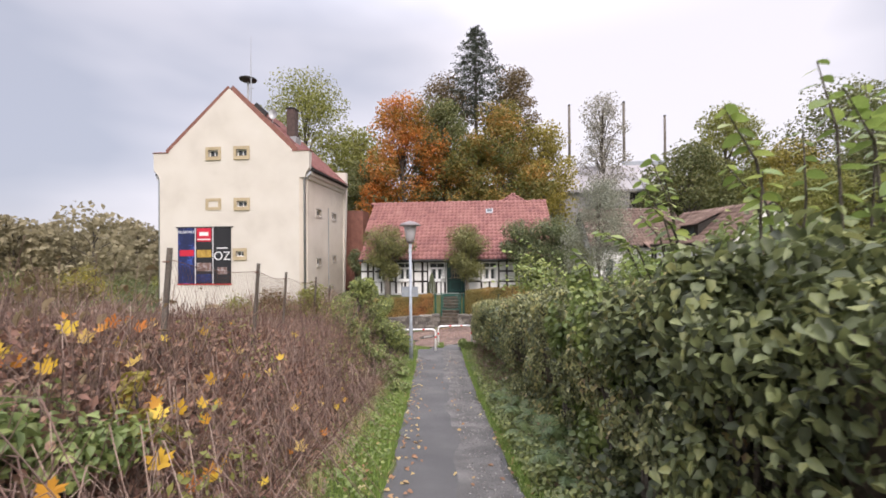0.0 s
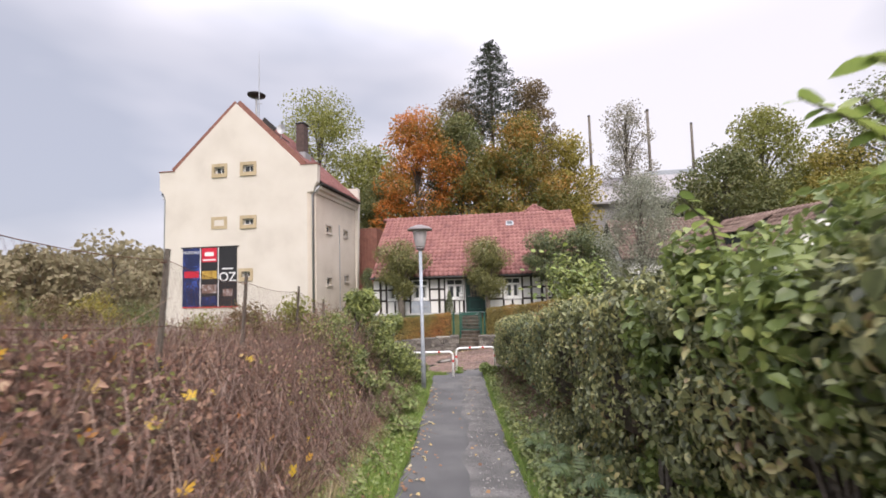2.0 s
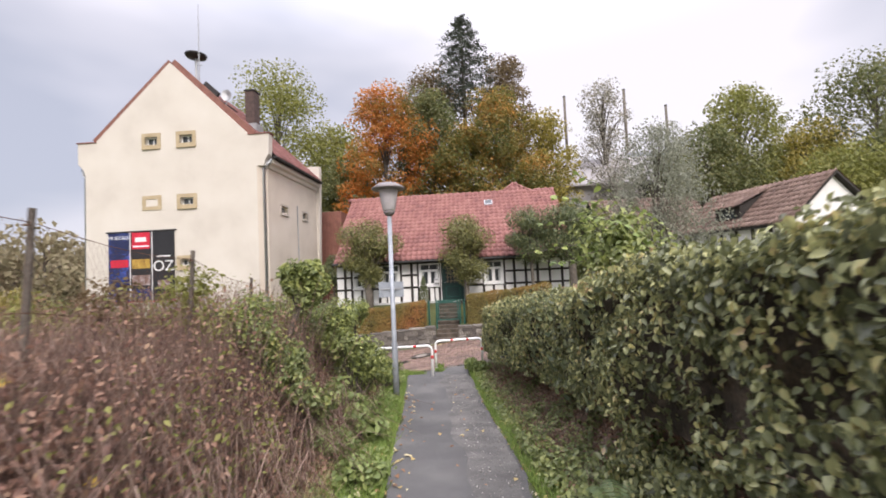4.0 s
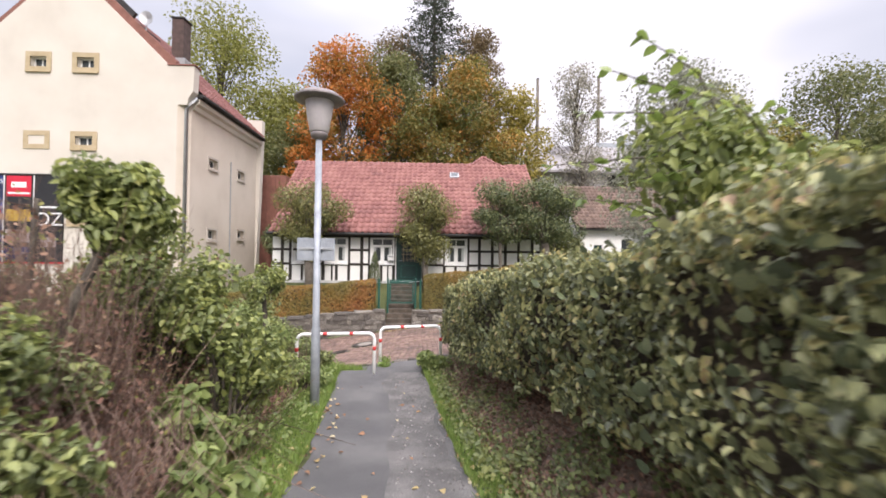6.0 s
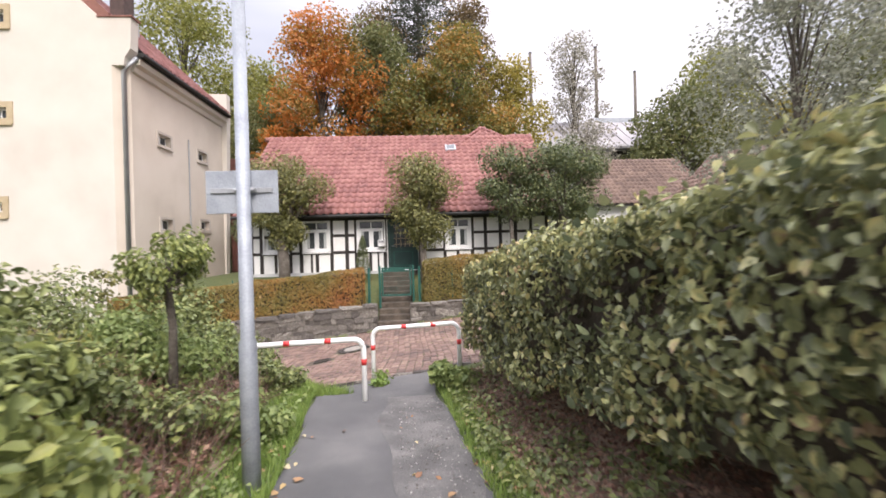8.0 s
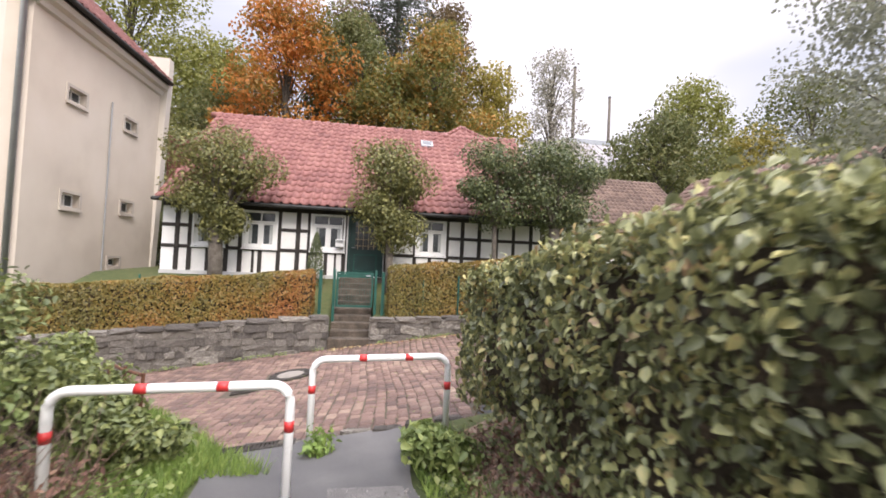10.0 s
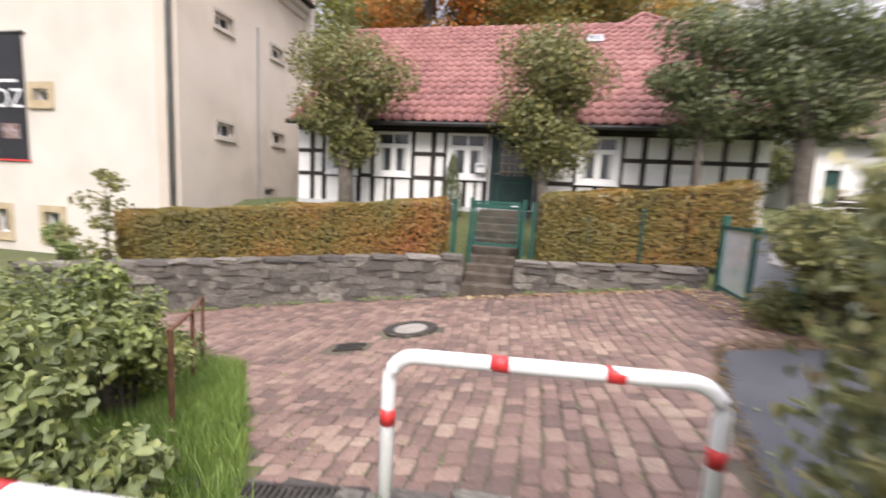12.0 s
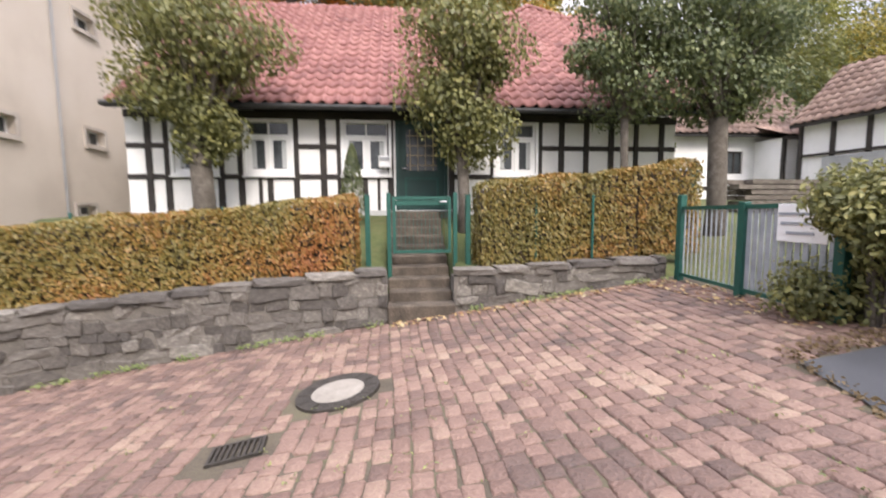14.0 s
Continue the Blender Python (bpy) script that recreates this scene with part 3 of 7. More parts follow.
def casement(x0, x1, z0, z1):
    win = part("window", ring_frame(Shape(), x0 + .01, x1 - .01, z0 + .01, z1 - .01, .06, WALL_Y + .02, WALL_Y + .1), M_white_paint, house, "white painted wooden window")
    zt = z1 - .36
    part("transom", Shape().box(x0 + .07, x1 - .07, WALL_Y + .005, WALL_Y + .09, zt - .035, zt + .035, .01), M_white_paint, win)
    xm = (x0 + x1) / 2
    part("mullion", Shape().box(xm - .035, xm + .035, WALL_Y + .012, WALL_Y + .09, z0 + .07, zt - .036, .01), M_white_paint, win)
    part("glazing_bar", Shape().box(xm - .02, xm + .02, WALL_Y + .02, WALL_Y + .09, zt + .036, z1 - .07, .006), M_white_paint, win)
    for a, b, c, e in ((x0 + .07, xm - .036, z0 + .07, zt - .036), (xm + .036, x1 - .07, z0 + .07, zt - .036)):
        part("sash", ring_frame(Shape(), a, b, c, e, .05, WALL_Y + .03, WALL_Y + .085), M_white_paint, win)
        part("pane", Shape().box(a + .05, b - .05, WALL_Y + .055, WALL_Y + .06, c + .05, e - .05), M_glass, win)
    for a, b in ((x0 + .07, xm - .021), (xm + .021, x1 - .07)):
        part("pane", Shape().box(a, b, WALL_Y + .055, WALL_Y + .06, zt + .036, z1 - .07), M_glass, win)
    for a, b in ((x0 + .12, x0 + .22), (x1 - .22, x1 - .12)):
        s = Shape()
        pts = [(a + (b - a) * i / 10, WALL_Y + .05 + .006 * (i % 2)) for i in range(11)]
        s.add([(u, v - .006, z) for z in (z0 + .14, zt - .1) for u, v in pts], [(i, i + 1, i + 12, i + 11) for i in range(10)])
        part("curtain", s, M_curtain, win, "white net curtain behind the glass")
    part("casing", ring_frame(Shape(), x0 - .05, x1 + .05, z0 - .03, z1 + .0, .06, WALL_Y - .045, WALL_Y + .015), M_white_paint, win)
    part("sill", Shape().box(x0 - .07, x1 + .07, WALL_Y - .09, WALL_Y + .01, z0 - .075, z0 - .035, .008), M_white_paint, win)


for i in (0, 1, 3, 4):
    casement(*openings[i])

door = part("door", Shape().box(-1.8, -.74, WALL_Y + .06, WALL_Y + .12, -1.0, .96, .01), M_door_green, house, "dark green wooden front door")
part("door_frame", pierced(Shape(), -1.86, -.68, -1.0, 1.02, WALL_Y - .02, WALL_Y + .14, [(-1.79, -.75, -1.0, .95)]), M_door_green, door)
part("lower_panel", ring_frame(Shape(), -1.66, -.88, -.85, -.25, .05, WALL_Y + .035, WALL_Y + .06), M_green_paint, door)
part("pane", Shape().box(-1.62, -.92, WALL_Y + .045, WALL_Y + .058, -.1, .82), M_glass, door)
for i in range(4):
    x = -1.62 + .7 * (i + .5) / 4
    part("lattice_bar", Shape().box(x - .009, x + .009, WALL_Y + .03, WALL_Y + .044, -.1, .82), M_ochre, door)
for i in range(4):
    z = .02 + i * .22
    part("lattice_bar", Shape().box(-1.62, -.92, WALL_Y + .028, WALL_Y + .042, z - .009, z + .009), M_ochre, door)
part("handle", Shape().tube([(-1.72, WALL_Y + .06, -.05), (-1.72, WALL_Y + .0, -.05), (-1.6, WALL_Y + .0, -.05)], .012, 6), M_zinc, door)
part("doorstep", Shape().box(-2.0, -.55, 26.72, WALL_Y + .1, -1.35, -1.02, .015), M_step, house)
# roof
ang = math.atan2(RIDGE - EAVE, RY - 26.55)
slope = math.hypot(RIDGE - EAVE, RY - 26.55)
RX0, RX1 = -8.1, 5.2
roof = part("roof", Shape().prism([(26.55, EAVE - .02), (RY, RIDGE - .02), (36.9, EAVE - .02), (36.9, EAVE - .12), (RY, RIDGE - .14), (26.55, EAVE - .1)], "x", RX0 + .52, RX1), M_dark_void, house, "dark roof boarding")
tile_field((RX0, 26.5, EAVE), (1, 0, 0), (0, math.cos(ang), math.sin(ang)), RX1 - RX0, slope + .05, "tiles", M_tile, M_tile_far, house, 6, lambda o: o.x < RX0 + .5 * (RIDGE - o.z) / (RIDGE - EAVE))
tile_field((RX1, 36.95, EAVE), (-1, 0, 0), (0, -math.cos(ang), math.sin(ang)), RX1 - RX0, slope + .05, "rear_tiles", M_tile, M_tile_far, house)
for i in range(33):
    x = RX0 + (RX1 - RX0) * i / 33
    if 1.75 < x < 3.6:
        continue
    part("ridge_tile", Shape().tube([(x, RY, RIDGE + .0), (x + .44, RY, RIDGE + .03)], [.11, .13], 10), M_tile, house, "", True)
# tile-hung peak that rises over the ridge
rise, back = math.sin(ang), math.cos(ang)


def on_slope(x, up):
    """A place on the front roof plane, by the distance up the slope from the ridge."""
    return Vector((x, RY + up * back, RIDGE + .03 + up * rise))


PK = [(1.8, -.35), (3.92, -.35), (2.78, 1.0)]
corners = [on_slope(x, u - .02) for x, u in PK]
part("peak_boarding", Shape().add([c - Vector((0, 0, .03)) for c in corners] + [Vector((c.x, RY + 1.4, RIDGE - .3 if i < 2 else c.z - .03)) for i, c in enumerate(corners)], [(0, 1, 2), (5, 4, 3), (0, 3, 4, 1), (1, 4, 5, 2), (2, 5, 3, 0)]), M_tile_far, house, "red tiled peak above the ridge")


def off_peak(o):
    x, u = o.x + .15, (o.z - RIDGE) / rise + .2
    return u > -.35 + 1.35 * min((x - 1.72) / .98, (4.0 - x) / 1.14)


tile_field(on_slope(1.8, -.35), (1, 0, 0), (0, back, rise), 2.12, 1.4, "peak_tiles", M_tile_far, M_tile_far, house, 0, off_peak)
for a, b in ((PK[0], PK[2]), (PK[1], PK[2])):
    for i in range(5):
        k0, k1 = i / 5, (i + 1.1) / 5
        p = [on_slope(a[0] + (b[0] - a[0]) * k, a[1] + (b[1] - a[1]) * k) + Vector((0, -.03, .05)) for k in (k0, k1)]
        part("verge_tile", Shape().tube(p, [.085, .07], 8), M_tile, house, "", True)
sky_y = 30.4
sky_z = EAVE + (sky_y - 26.5) * math.tan(ang)
sk = part("skylight", Shape().beam((1.0, sky_y, sky_z + .08), (1.0, sky_y + .42, sky_z + .08 + .42 * math.tan(ang)), .5, .1), M_zinc, house, "small metal roof window")
part("pane", Shape().beam((1.0, sky_y + .06, sky_z + .19), (1.0, sky_y + .36, sky_z + .19 + .3 * math.tan(ang)), .38, .012), M_glass, sk)
part("gutter", Shape().tube([(RX0 + .5, 26.47, EAVE - .04), (RX1, 26.47, EAVE - .06)], .06, 8), M_dark_metal, house)
mailbox = thing("letter_box", (-2.1, 26.98, -.1), "small white letter box on the door post", "letter box")
part("box", Shape().box(-2.24, -1.96, 26.86, 27.04, -.06, .2, .02), M_white_paint, mailbox)
part("flap", Shape().box(-2.21, -1.99, 26.835, 26.855, .1, .17, .005), M_zinc, mailbox)

# ---- the tall rendered building ----
TY, TX0, TX1, TB = 25.92, -20.95, -10.9, -3.4
tower = thing("rendered_building", (-15.9, 30, TB), "tall cream rendered building with steep red gable roof", "building")
fw = [(-17.5, -16.82, 8.1, 8.54), (-15.55, -14.83, 8.1, 8.54), (-15.55, -14.83, 4.76, 5.14), (-15.62, -15.06, 1.5, 1.84), (-15.5, -14.88, -2.6, -1.85), (-17.5, -16.95, -2.6, -1.85)]
gable = pierced(Shape(), TX0, TX1 - .4, TB, 6.6, TY, TY + .4, [h for h in fw if h[3] < 6])
gable2 = pierced(Shape(), -18.3, -13.8, 6.6, 8.9, TY, TY + .4, fw[:2])
gable2.prism([(TX0, 6.6), (-18.3, 6.6), (-18.3, 8.9), (-13.8, 8.9), (-13.8, 6.6), (TX1, 6.6), (TX1 + .06, 6.9), (TX1 + .26, 7.2), (TX1 + .3, 8.28), (-11.7, 8.32), (-16.05, 12.58), (-20.4, 8.42), (-21.4, 8.42), (-21.38, 7.3), (TX0 - .12, 6.95)], "y", TY, TY + .4)
part("front_wall", gable, M_cream, tower)
part("gable", gable2, M_cream, tower)
part("chamfered_corner", Shape().prism([(TX1 - .399, TY), (TX1, TY + .36), (TX1, TY + .4), (TX1 - .399, TY + .4)], "z", TB, 6.6), M_beige, tower)
BY = 33.2
sw = [(27.78, 28.6, 4.3, 4.72), (30.75, 31.55, 4.3, 4.72), (27.8, 28.6, .86, 1.3), (30.85, 31.62, 1.02, 1.44), (30.3, 31.0, -1.1, -.8)]
part("side_wall", pierced(Shape(), TY + .4, BY, TB, 7.2, TX1 - .4, TX1, sw, "x"), M_beige, tower, "side wall in a deeper beige render")
part("far_wall", Shape().box(TX0, TX0 + .4, TY + .4, BY, TB, 7.2), M_cream, tower)
back = Shape().prism([(TX0, TB), (TX1, TB), (TX1 + .3, 7.2), (TX1 + .3, 8.28), (-11.7, 8.3), (-16.05, 12.5), (-20.4, 8.4), (-21.3, 8.4), (-21.3, 7.2)], "y", BY, BY + .4)
part("back_wall", back, M_cream, tower)
part("base_band", Shape().box(TX1 + .004, TX1 + .05, TY + .3, BY, TB, -2.2, .01), M_plinth, tower)
for (a, b), (c, e) in (((-16.05, 12.6), (-11.62, 8.3)), ((-16.05, 12.6), (-20.5, 8.42))):
    part("coping", Shape().beam((a, TY + .2, b + .04), (c, TY + .2, e + .04), .52, .1, (0, 1, 0)), M_coping, tower)
for x0, x1, z in ((-11.75, TX1 + .36, 8.33), (-21.46, -20.3, 8.46)):
    part("kneeler_cap", Shape().box(x0, x1, TY - .04, TY + .46, z - .04, z + .03, .01), M_coping, tower)


def stone_window(u0, u1, z0, z1, axis="y", face=TY, blind=False, surround=M_ochre, wide=.2):
    sgn = -1 if axis == "y" else 1
    win = part("window", ring_frame(Shape(), u0 - wide, u1 + wide, z0 - wide, z1 + wide, wide, face + sgn * .035, face - sgn * .02, axis), surround, tower, "small window in a stone surround")
    inner = face - sgn * .18

    def bx(a, b, c, e, d0, d1):
        return Shape().box(a, b, min(d0, d1), max(d0, d1), c, e) if axis == "y" else Shape().box(min(d0, d1), max(d0, d1), a, b, c, e)
    if blind:
        part("filled_panel", bx(u0, u1, z0, z1, face + sgn * .01, face - sgn * .018), M_cream, win)
        return
    part("frame", ring_frame(Shape(), u0, u1, z0, z1, .05, inner, inner - sgn * .05, axis), M_white_paint, win)
    m = (u0 + u1) / 2
    part("mullion", bx(m - .025, m + .025, z0 + .05, z1 - .05, inner, inner - sgn * .05), M_white_paint, win)
    for a, b in ((u0 + .05, m - .025), (m + .025, u1 - .05)):
        part("pane", bx(a, b, z0 + .05, z1 - .05, inner - sgn * .02, inner - sgn * .03), M_glass, win)
    part("sill", bx(u0 - wide * .9, u1 + wide * .9, z0 - wide - .05, z0 - wide + .0, face + sgn * .08, face - sgn * .01), surround, win)


for h in fw:
    stone_window(*h)
stone_window(-17.5, -16.82, 4.76, 5.14, blind=True)
for h in sw:
    stone_window(*h, axis="x", face=TX1, surround=M_beige_trim, wide=.09)
for sgn, x in ((1, -10.5), (-1, -21.6)):
    up = Vector((-16.05 - x, 0, 12.42 - 7.2)).normalized()
    sl = (Vector((-16.05, 0, 12.42)) - Vector((x, 0, 7.2))).length
    part("roof_boarding", Shape().prism([(x, 7.14), (-16.05, 12.4), (-16.05, 12.2), (x, 6.98)], "y", TY + .4, BY), M_dark_void, tower)
    tile_field((x, TY + .4, 7.2) if sgn > 0 else (x, BY, 7.2), (0, sgn, 0), up, BY - TY - .4, sl, "roof_tiles", M_tile, M_tile_far, tower)
part("ridge", Shape().tube([(-16.05, TY + .4, 12.46), (-16.05, BY, 12.46)], .12, 8), M_tile, tower, "", True)
part("cornice", Shape().prism([(TX1, 6.5), (TX1 + .1, 6.55), (TX1 + .14, 6.72), (TX1 + .3, 6.8), (TX1 + .34, 6.98), (TX1, 6.98)], "y", TY + .4, BY), M_cream, tower)
part("gutter", Shape().tube([(TX1 + .46, TY + .3, 7.1), (TX1 + .46, BY, 7.1)], .085, 8), M_dark_metal, tower)
for x, s, o in ((TX1 - .1, 1, .16), (TX0 - .1, -1, .12)):
    part("downpipe", Shape().tube([(x + s * .35, TY + .34, 7.0), (x + s * .2, TY + .2, 6.75), (x, TY + o, 6.45), (x, TY + o, TB + .2)], .075, 10), M_zinc, tower, "grey zinc downpipe", True)
part("lightning_rod", Shape().tube([(TX1 + .05, 29.9, 5.0), (TX1 + .05, 29.9, -2.2)], .03, 6), M_zinc, tower)
chim = part("chimney", Shape().box(-13.95, -13.35, 29.7, 30.4, 9.5, 12.45, .02), M_chimney, tower, "dark brown brick chimney")
part("chimney_cap", Shape().box(-14.0, -13.3, 29.65, 30.45, 12.45, 12.55, .02), M_dark_metal, chim)
part("flashing", Shape().box(-14.08, -13.2, 29.6, 30.5, 9.6, 10.35, .02), M_zinc, chim)
hatch = part("roof_hatch", Shape().beam((-15.3, 27.6, 11.95), (-14.5, 27.6, 11.2), .7, .16, (0, 1, 0)), M_dark_metal, tower)
part("snow_rail", Shape().tube([(-15.1, 26.6, 11.75), (-14.2, 29.2, 10.95)], .035, 6), M_dark_metal, tower)
siren = thing("roof_siren", (-15.95, 28, 12.5), "mushroom-shaped siren on the roof ridge", "siren")
part("stand", Shape().tube([(-15.95, 28, 12.3), (-15.95, 28, 13.9)], .07, 8), M_zinc, siren)
part("cap", Shape().lathe([(.1, 0), (.55, .1), (.6, .2), (.4, .3), (.12, .36)], (-15.95, 28, 13.85), 20), M_dark_metal, siren, "", True)
mast = thing("antenna_mast", (-15.5, 27.6, 12.2), "thin metal antenna mast on the roof", "antenna")
part("pole", Shape().tube([(-15.5, 27.6, 12.0), (-15.5, 27.6, 14.6), (-15.5, 27.6, 16.9)], [.045, .035, .012], 6), M_zinc, mast)
part("cross_bar", Shape().tube([(-15.75, 27.6, 13.2), (-15.3, 27.6, 13.2)], .02, 5), M_zinc, mast)
dish = thing("satellite_dish", (-13.9, 28.2, 11.0), "small grey satellite dish on the roof", "satellite dish")
part("bracket", Shape().tube([(-14.3, 28.2, 10.75), (-14.2, 28.2, 11.3)], .03, 6), M_zinc, dish)
part("reflector", Shape().add(*(lambda n: ([(-14.2 + .3 * math.cos(6.283 * i / n), 28.05 + .1 * abs(math.cos(3.14 * i / n)), 11.55 + .35 * math.sin(6.283 * i / n)) for i in range(n)] + [(-14.2, 28.2, 11.55)], [(i, (i + 1) % n, n) for i in range(n)]))(14)), M_zinc, dish)
box_shed = thing("brown_annex", (-10.5, 36.5, 1), "brown timber annex behind the rendered building", "shed")
part("wall", Shape().box(-11.6, -9.9, 35.6, 37.5, -1.5, 5.4, .02), M_coping, box_shed)
for i in range(6):
    part("batten", Shape().box(-11.5 + i * .28, -11.44 + i * .28, 35.54, 35.6, -1.4, 5.3), M_coping, box_shed)

# banners on the gable
PY = TY - .05
banner = thing("event_banners", (-17.75, PY, -.3), "three dark event banners hung on the rendered wall", "banner")
M_navy = shader("navy_print", [(0, (.006, .008, .025)), (.55, (.012, .02, .09)), (.75, (.04, .09, .38)), (1, (.3, .1, .35))], .6, .9, 8, 0)
M_black = shader("black_print", [(0, (.008, .008, .01)), (1, (.02, .02, .024))], .6, 1, 8, 0)
M_photo = shader("photo_print", [(0, (.02, .015, .02)), (.5, (.2, .12, .1)), (.7, (.35, .3, .3)), (1, (.5, .45, .42))], .6, 3, 14, 0)
M_gold = shader("gold_print", [(0, (.15, .08, .02)), (.6, (.45, .28, .05)), (1, (.6, .45, .12))], .6, 3, 14, 0)
M_redprint = shader("red_print", [(0, (.45, .01, .03)), (1, (.6, .02, .05))], .6, 1, 10, 0)
M_ink = shader("white_print", [(0, (.7, .7, .7)), (1, (.8, .8, .8))], .6, 3, 10, 0)
for a, b, m in ((-19.63, -18.42, M_navy), (-18.38, -17.2, M_black), (-17.14, -15.92, M_black)):
    part("banner_sheet", Shape().box(a, b, PY, PY + .02, -.28, 3.4), m, banner)
for x in (-18.4, -17.17):
    part("joint_strip", Shape().box(x - .025, x + .025, PY - .006, PY + .02, -.28, 3.4), M_ink, banner)
part("top_rail", Shape().box(-19.75, -15.8, PY - .03, TY, 3.41, 3.48, .01), M_dark_metal, banner)
part("bottom_rail", Shape().box(-19.66, -15.88, PY - .02, TY, -.34, -.285, .01), M_red_paint, banner)
part("printed_block", Shape().box(-18.3, -17.28, PY - .006, PY, 2.5, 3.38), M_redprint, banner)
part("printed_block", Shape().box(-18.1, -17.48, PY - .01, PY - .006, 2.88, 3.12), M_ink, banner)
part("printed_block", Shape().box(-18.24, -17.34, PY - .01, PY - .006, 2.6, 2.68), M_ink, banner)
part("printed_block", Shape().box(-18.3, -17.28, PY - .006, PY, 1.45, 1.95), M_gold, banner)
part("printed_block", Shape().box(-18.3, -17.28, PY - .006, PY, .55, 1.1), M_photo, banner)
part("printed_block", Shape().box(-18.34, -17.24, PY - .006, PY, -.2, .35), M_navy, banner)
part("printed_block", Shape().box(-19.5, -18.5, PY - .006, PY, 1.55, 1.95), M_redprint, banner)
for z in (.2, .8, 2.2):
    part("printed_block", Shape().box(-19.55, -18.48, PY - .004, PY, z, z + .42), M_navy, banner)
part("printed_block", Shape().box(-16.85, -16.2, PY - .006, PY, .35, .8), M_photo, banner)
part("printed_block", Shape().box(-16.9, -16.15, PY - .006, PY, 2.02, 2.1), M_ink, banner)


def lettering(text, x, z, size, material, parent, y=PY - .012):
    cu = bpy.data.curves.new("lettering", "FONT")
    cu.body, cu.size, cu.align_x, cu.extrude = text, size, "CENTER", .003
    tmp = bpy.data.objects.new("lettering", cu)
    me = bpy.data.meshes.new_from_object(tmp)
    bpy.data.objects.remove(tmp)
    me.materials.append(material)
    ob = new("lettering", me)
    ob.parent = parent
    ob.matrix_basis = Matrix.Translation(Vector((x, y, z)) - root_of(parent).location) @ pose(0, 0, 0, 90)
    return ob


lettering("OZ", -16.53, 1.28, .8, M_ink, banner)
lettering("MUSICALS", -19.03, 3.05, .26, M_ink, banner)

# ---- neighbouring roofs beyond the house ----
barn = thing("white_barn", (12.5, 35, -.6), "white walled outbuilding with dark brown tile roof", "building")
bh = [(10.2, 10.75, -.4, 1.0), (12.0, 12.7, .45, 1.4)]
part("front_wall", pierced(Shape(), 9.3, 16.2, -1.0, 2.1, 34.0, 34.3, bh), M_plaster, barn)
for x in (9.3, 15.9):
    part("end_wall", Shape().prism([(34.3, -1), (40.6, -1), (40.6, 2.1), (37.3, 5.0), (34.3, 2.3)], "x", x, x + .3), M_plaster, barn)
bw = part("window", ring_frame(Shape(), 12.0, 12.7, .45, 1.4, .07, 34.08, 34.15), M_timber, barn)
part("pane", Shape().box(12.07, 12.63, 34.1, 34.12, .52, 1.33), M_glass, bw)
part("glazing_bar", Shape().box(12.32, 12.38, 34.07, 34.14, .52, 1.33), M_timber, bw)
part("door", Shape().box(10.2, 10.75, 34.1, 34.16, -.6, 1.0, .01), M_door_green, barn)
part("roof_boarding", Shape().prism([(33.5, 2.0), (37.3, 5.25), (41.1, 2.0), (41.1, 1.9), (37.3, 5.1), (33.5, 1.9)], "x", 8.9, 16.6), M_dark_void, barn)
ba = Vector((0, 3.8, 3.25)).normalized()
tile_field((8.9, 33.48, 2.02), (1, 0, 0), ba, 7.7, 5.0, "roof_tiles", M_brown_tile, M_brown_tile, barn)
porch = thing("tiled_porch", (13.9, 33, -.6), "small white porch with a red tiled roof", "porch")
part("wall", Shape().box(13.2, 15.6, 32.6, 33.99, -1, 1.75, .01), M_plaster, porch)
part("post", Shape().box(13.1, 13.22, 32.5, 32.62, -1, 1.75), M_timber, porch)
pw = part("window", ring_frame(Shape(), 13.9, 14.6, .5, 1.3, .07, 32.53, 32.59), M_timber, porch)
part("pane", Shape().box(13.97, 14.53, 32.55, 32.58, .57, 1.23), M_glass, pw)
tile_field((12.9, 32.2, 1.75), (1, 0, 0), (0, .94, .34), 3.0, 1.9, "roof_tiles", M_redbrown_tile, M_redbrown_tile, porch)
part("roof_edge", Shape().box(12.85, 15.95, 32.16, 32.24, 1.6, 1.72, .01), M_timber, porch)

# the gabled house beside the yard, turned to the street
GA, GD = Vector((16.66, 25.20, 0)), Vector((-0.1774, 0.9841, 0))
GW = Vector((0.9841, 0.1774, 0))
ghouse = thing("gabled_house", (16.5, 29, -1.2), "white gabled house with weathered brown tile roof", "house")
GZ, GE, GL, GH = 4.37, 2.05, 7.16, 2.59


def gpt(along, side, z):
    p = GA + GD * along + GW * side
    return (p.x, p.y, z)


for a in (0, GL):
    part("gable_wall", Shape().add([gpt(a + d, q, z) for d in (0, .25 if a == 0 else -.25) for q, z in ((-GH + .3, -1.6), (GH - .3, -1.6), (GH - .3, GE), (0, GZ - .12), (-GH + .3, GE))], [(0, 1, 2, 3, 4), (9, 8, 7, 6, 5)] + [(i, (i + 1) % 5, 5 + (i + 1) % 5, 5 + i) for i in range(5)]), M_plaster, ghouse)
for q in (-GH + .42, GH - .42):
    part("side_wall", Shape().beam(gpt(.26, q, (GE - 1.6) / 2), gpt(GL - .26, q, (GE - 1.6) / 2), .24, GE + 1.6), M_plaster, ghouse)
for i in range(8):
    a = GL * i / 7
    part("beam", Shape().beam(gpt(a, -GH + .27, -1.4), gpt(a, -GH + .27, GE), .14, .08, GW), M_timber, ghouse)
for z in (.9, 2.1):
    part("beam", Shape().beam(gpt(0, -GH + .27, z), gpt(GL, -GH + .27, z), .14, .08), M_timber, ghouse)
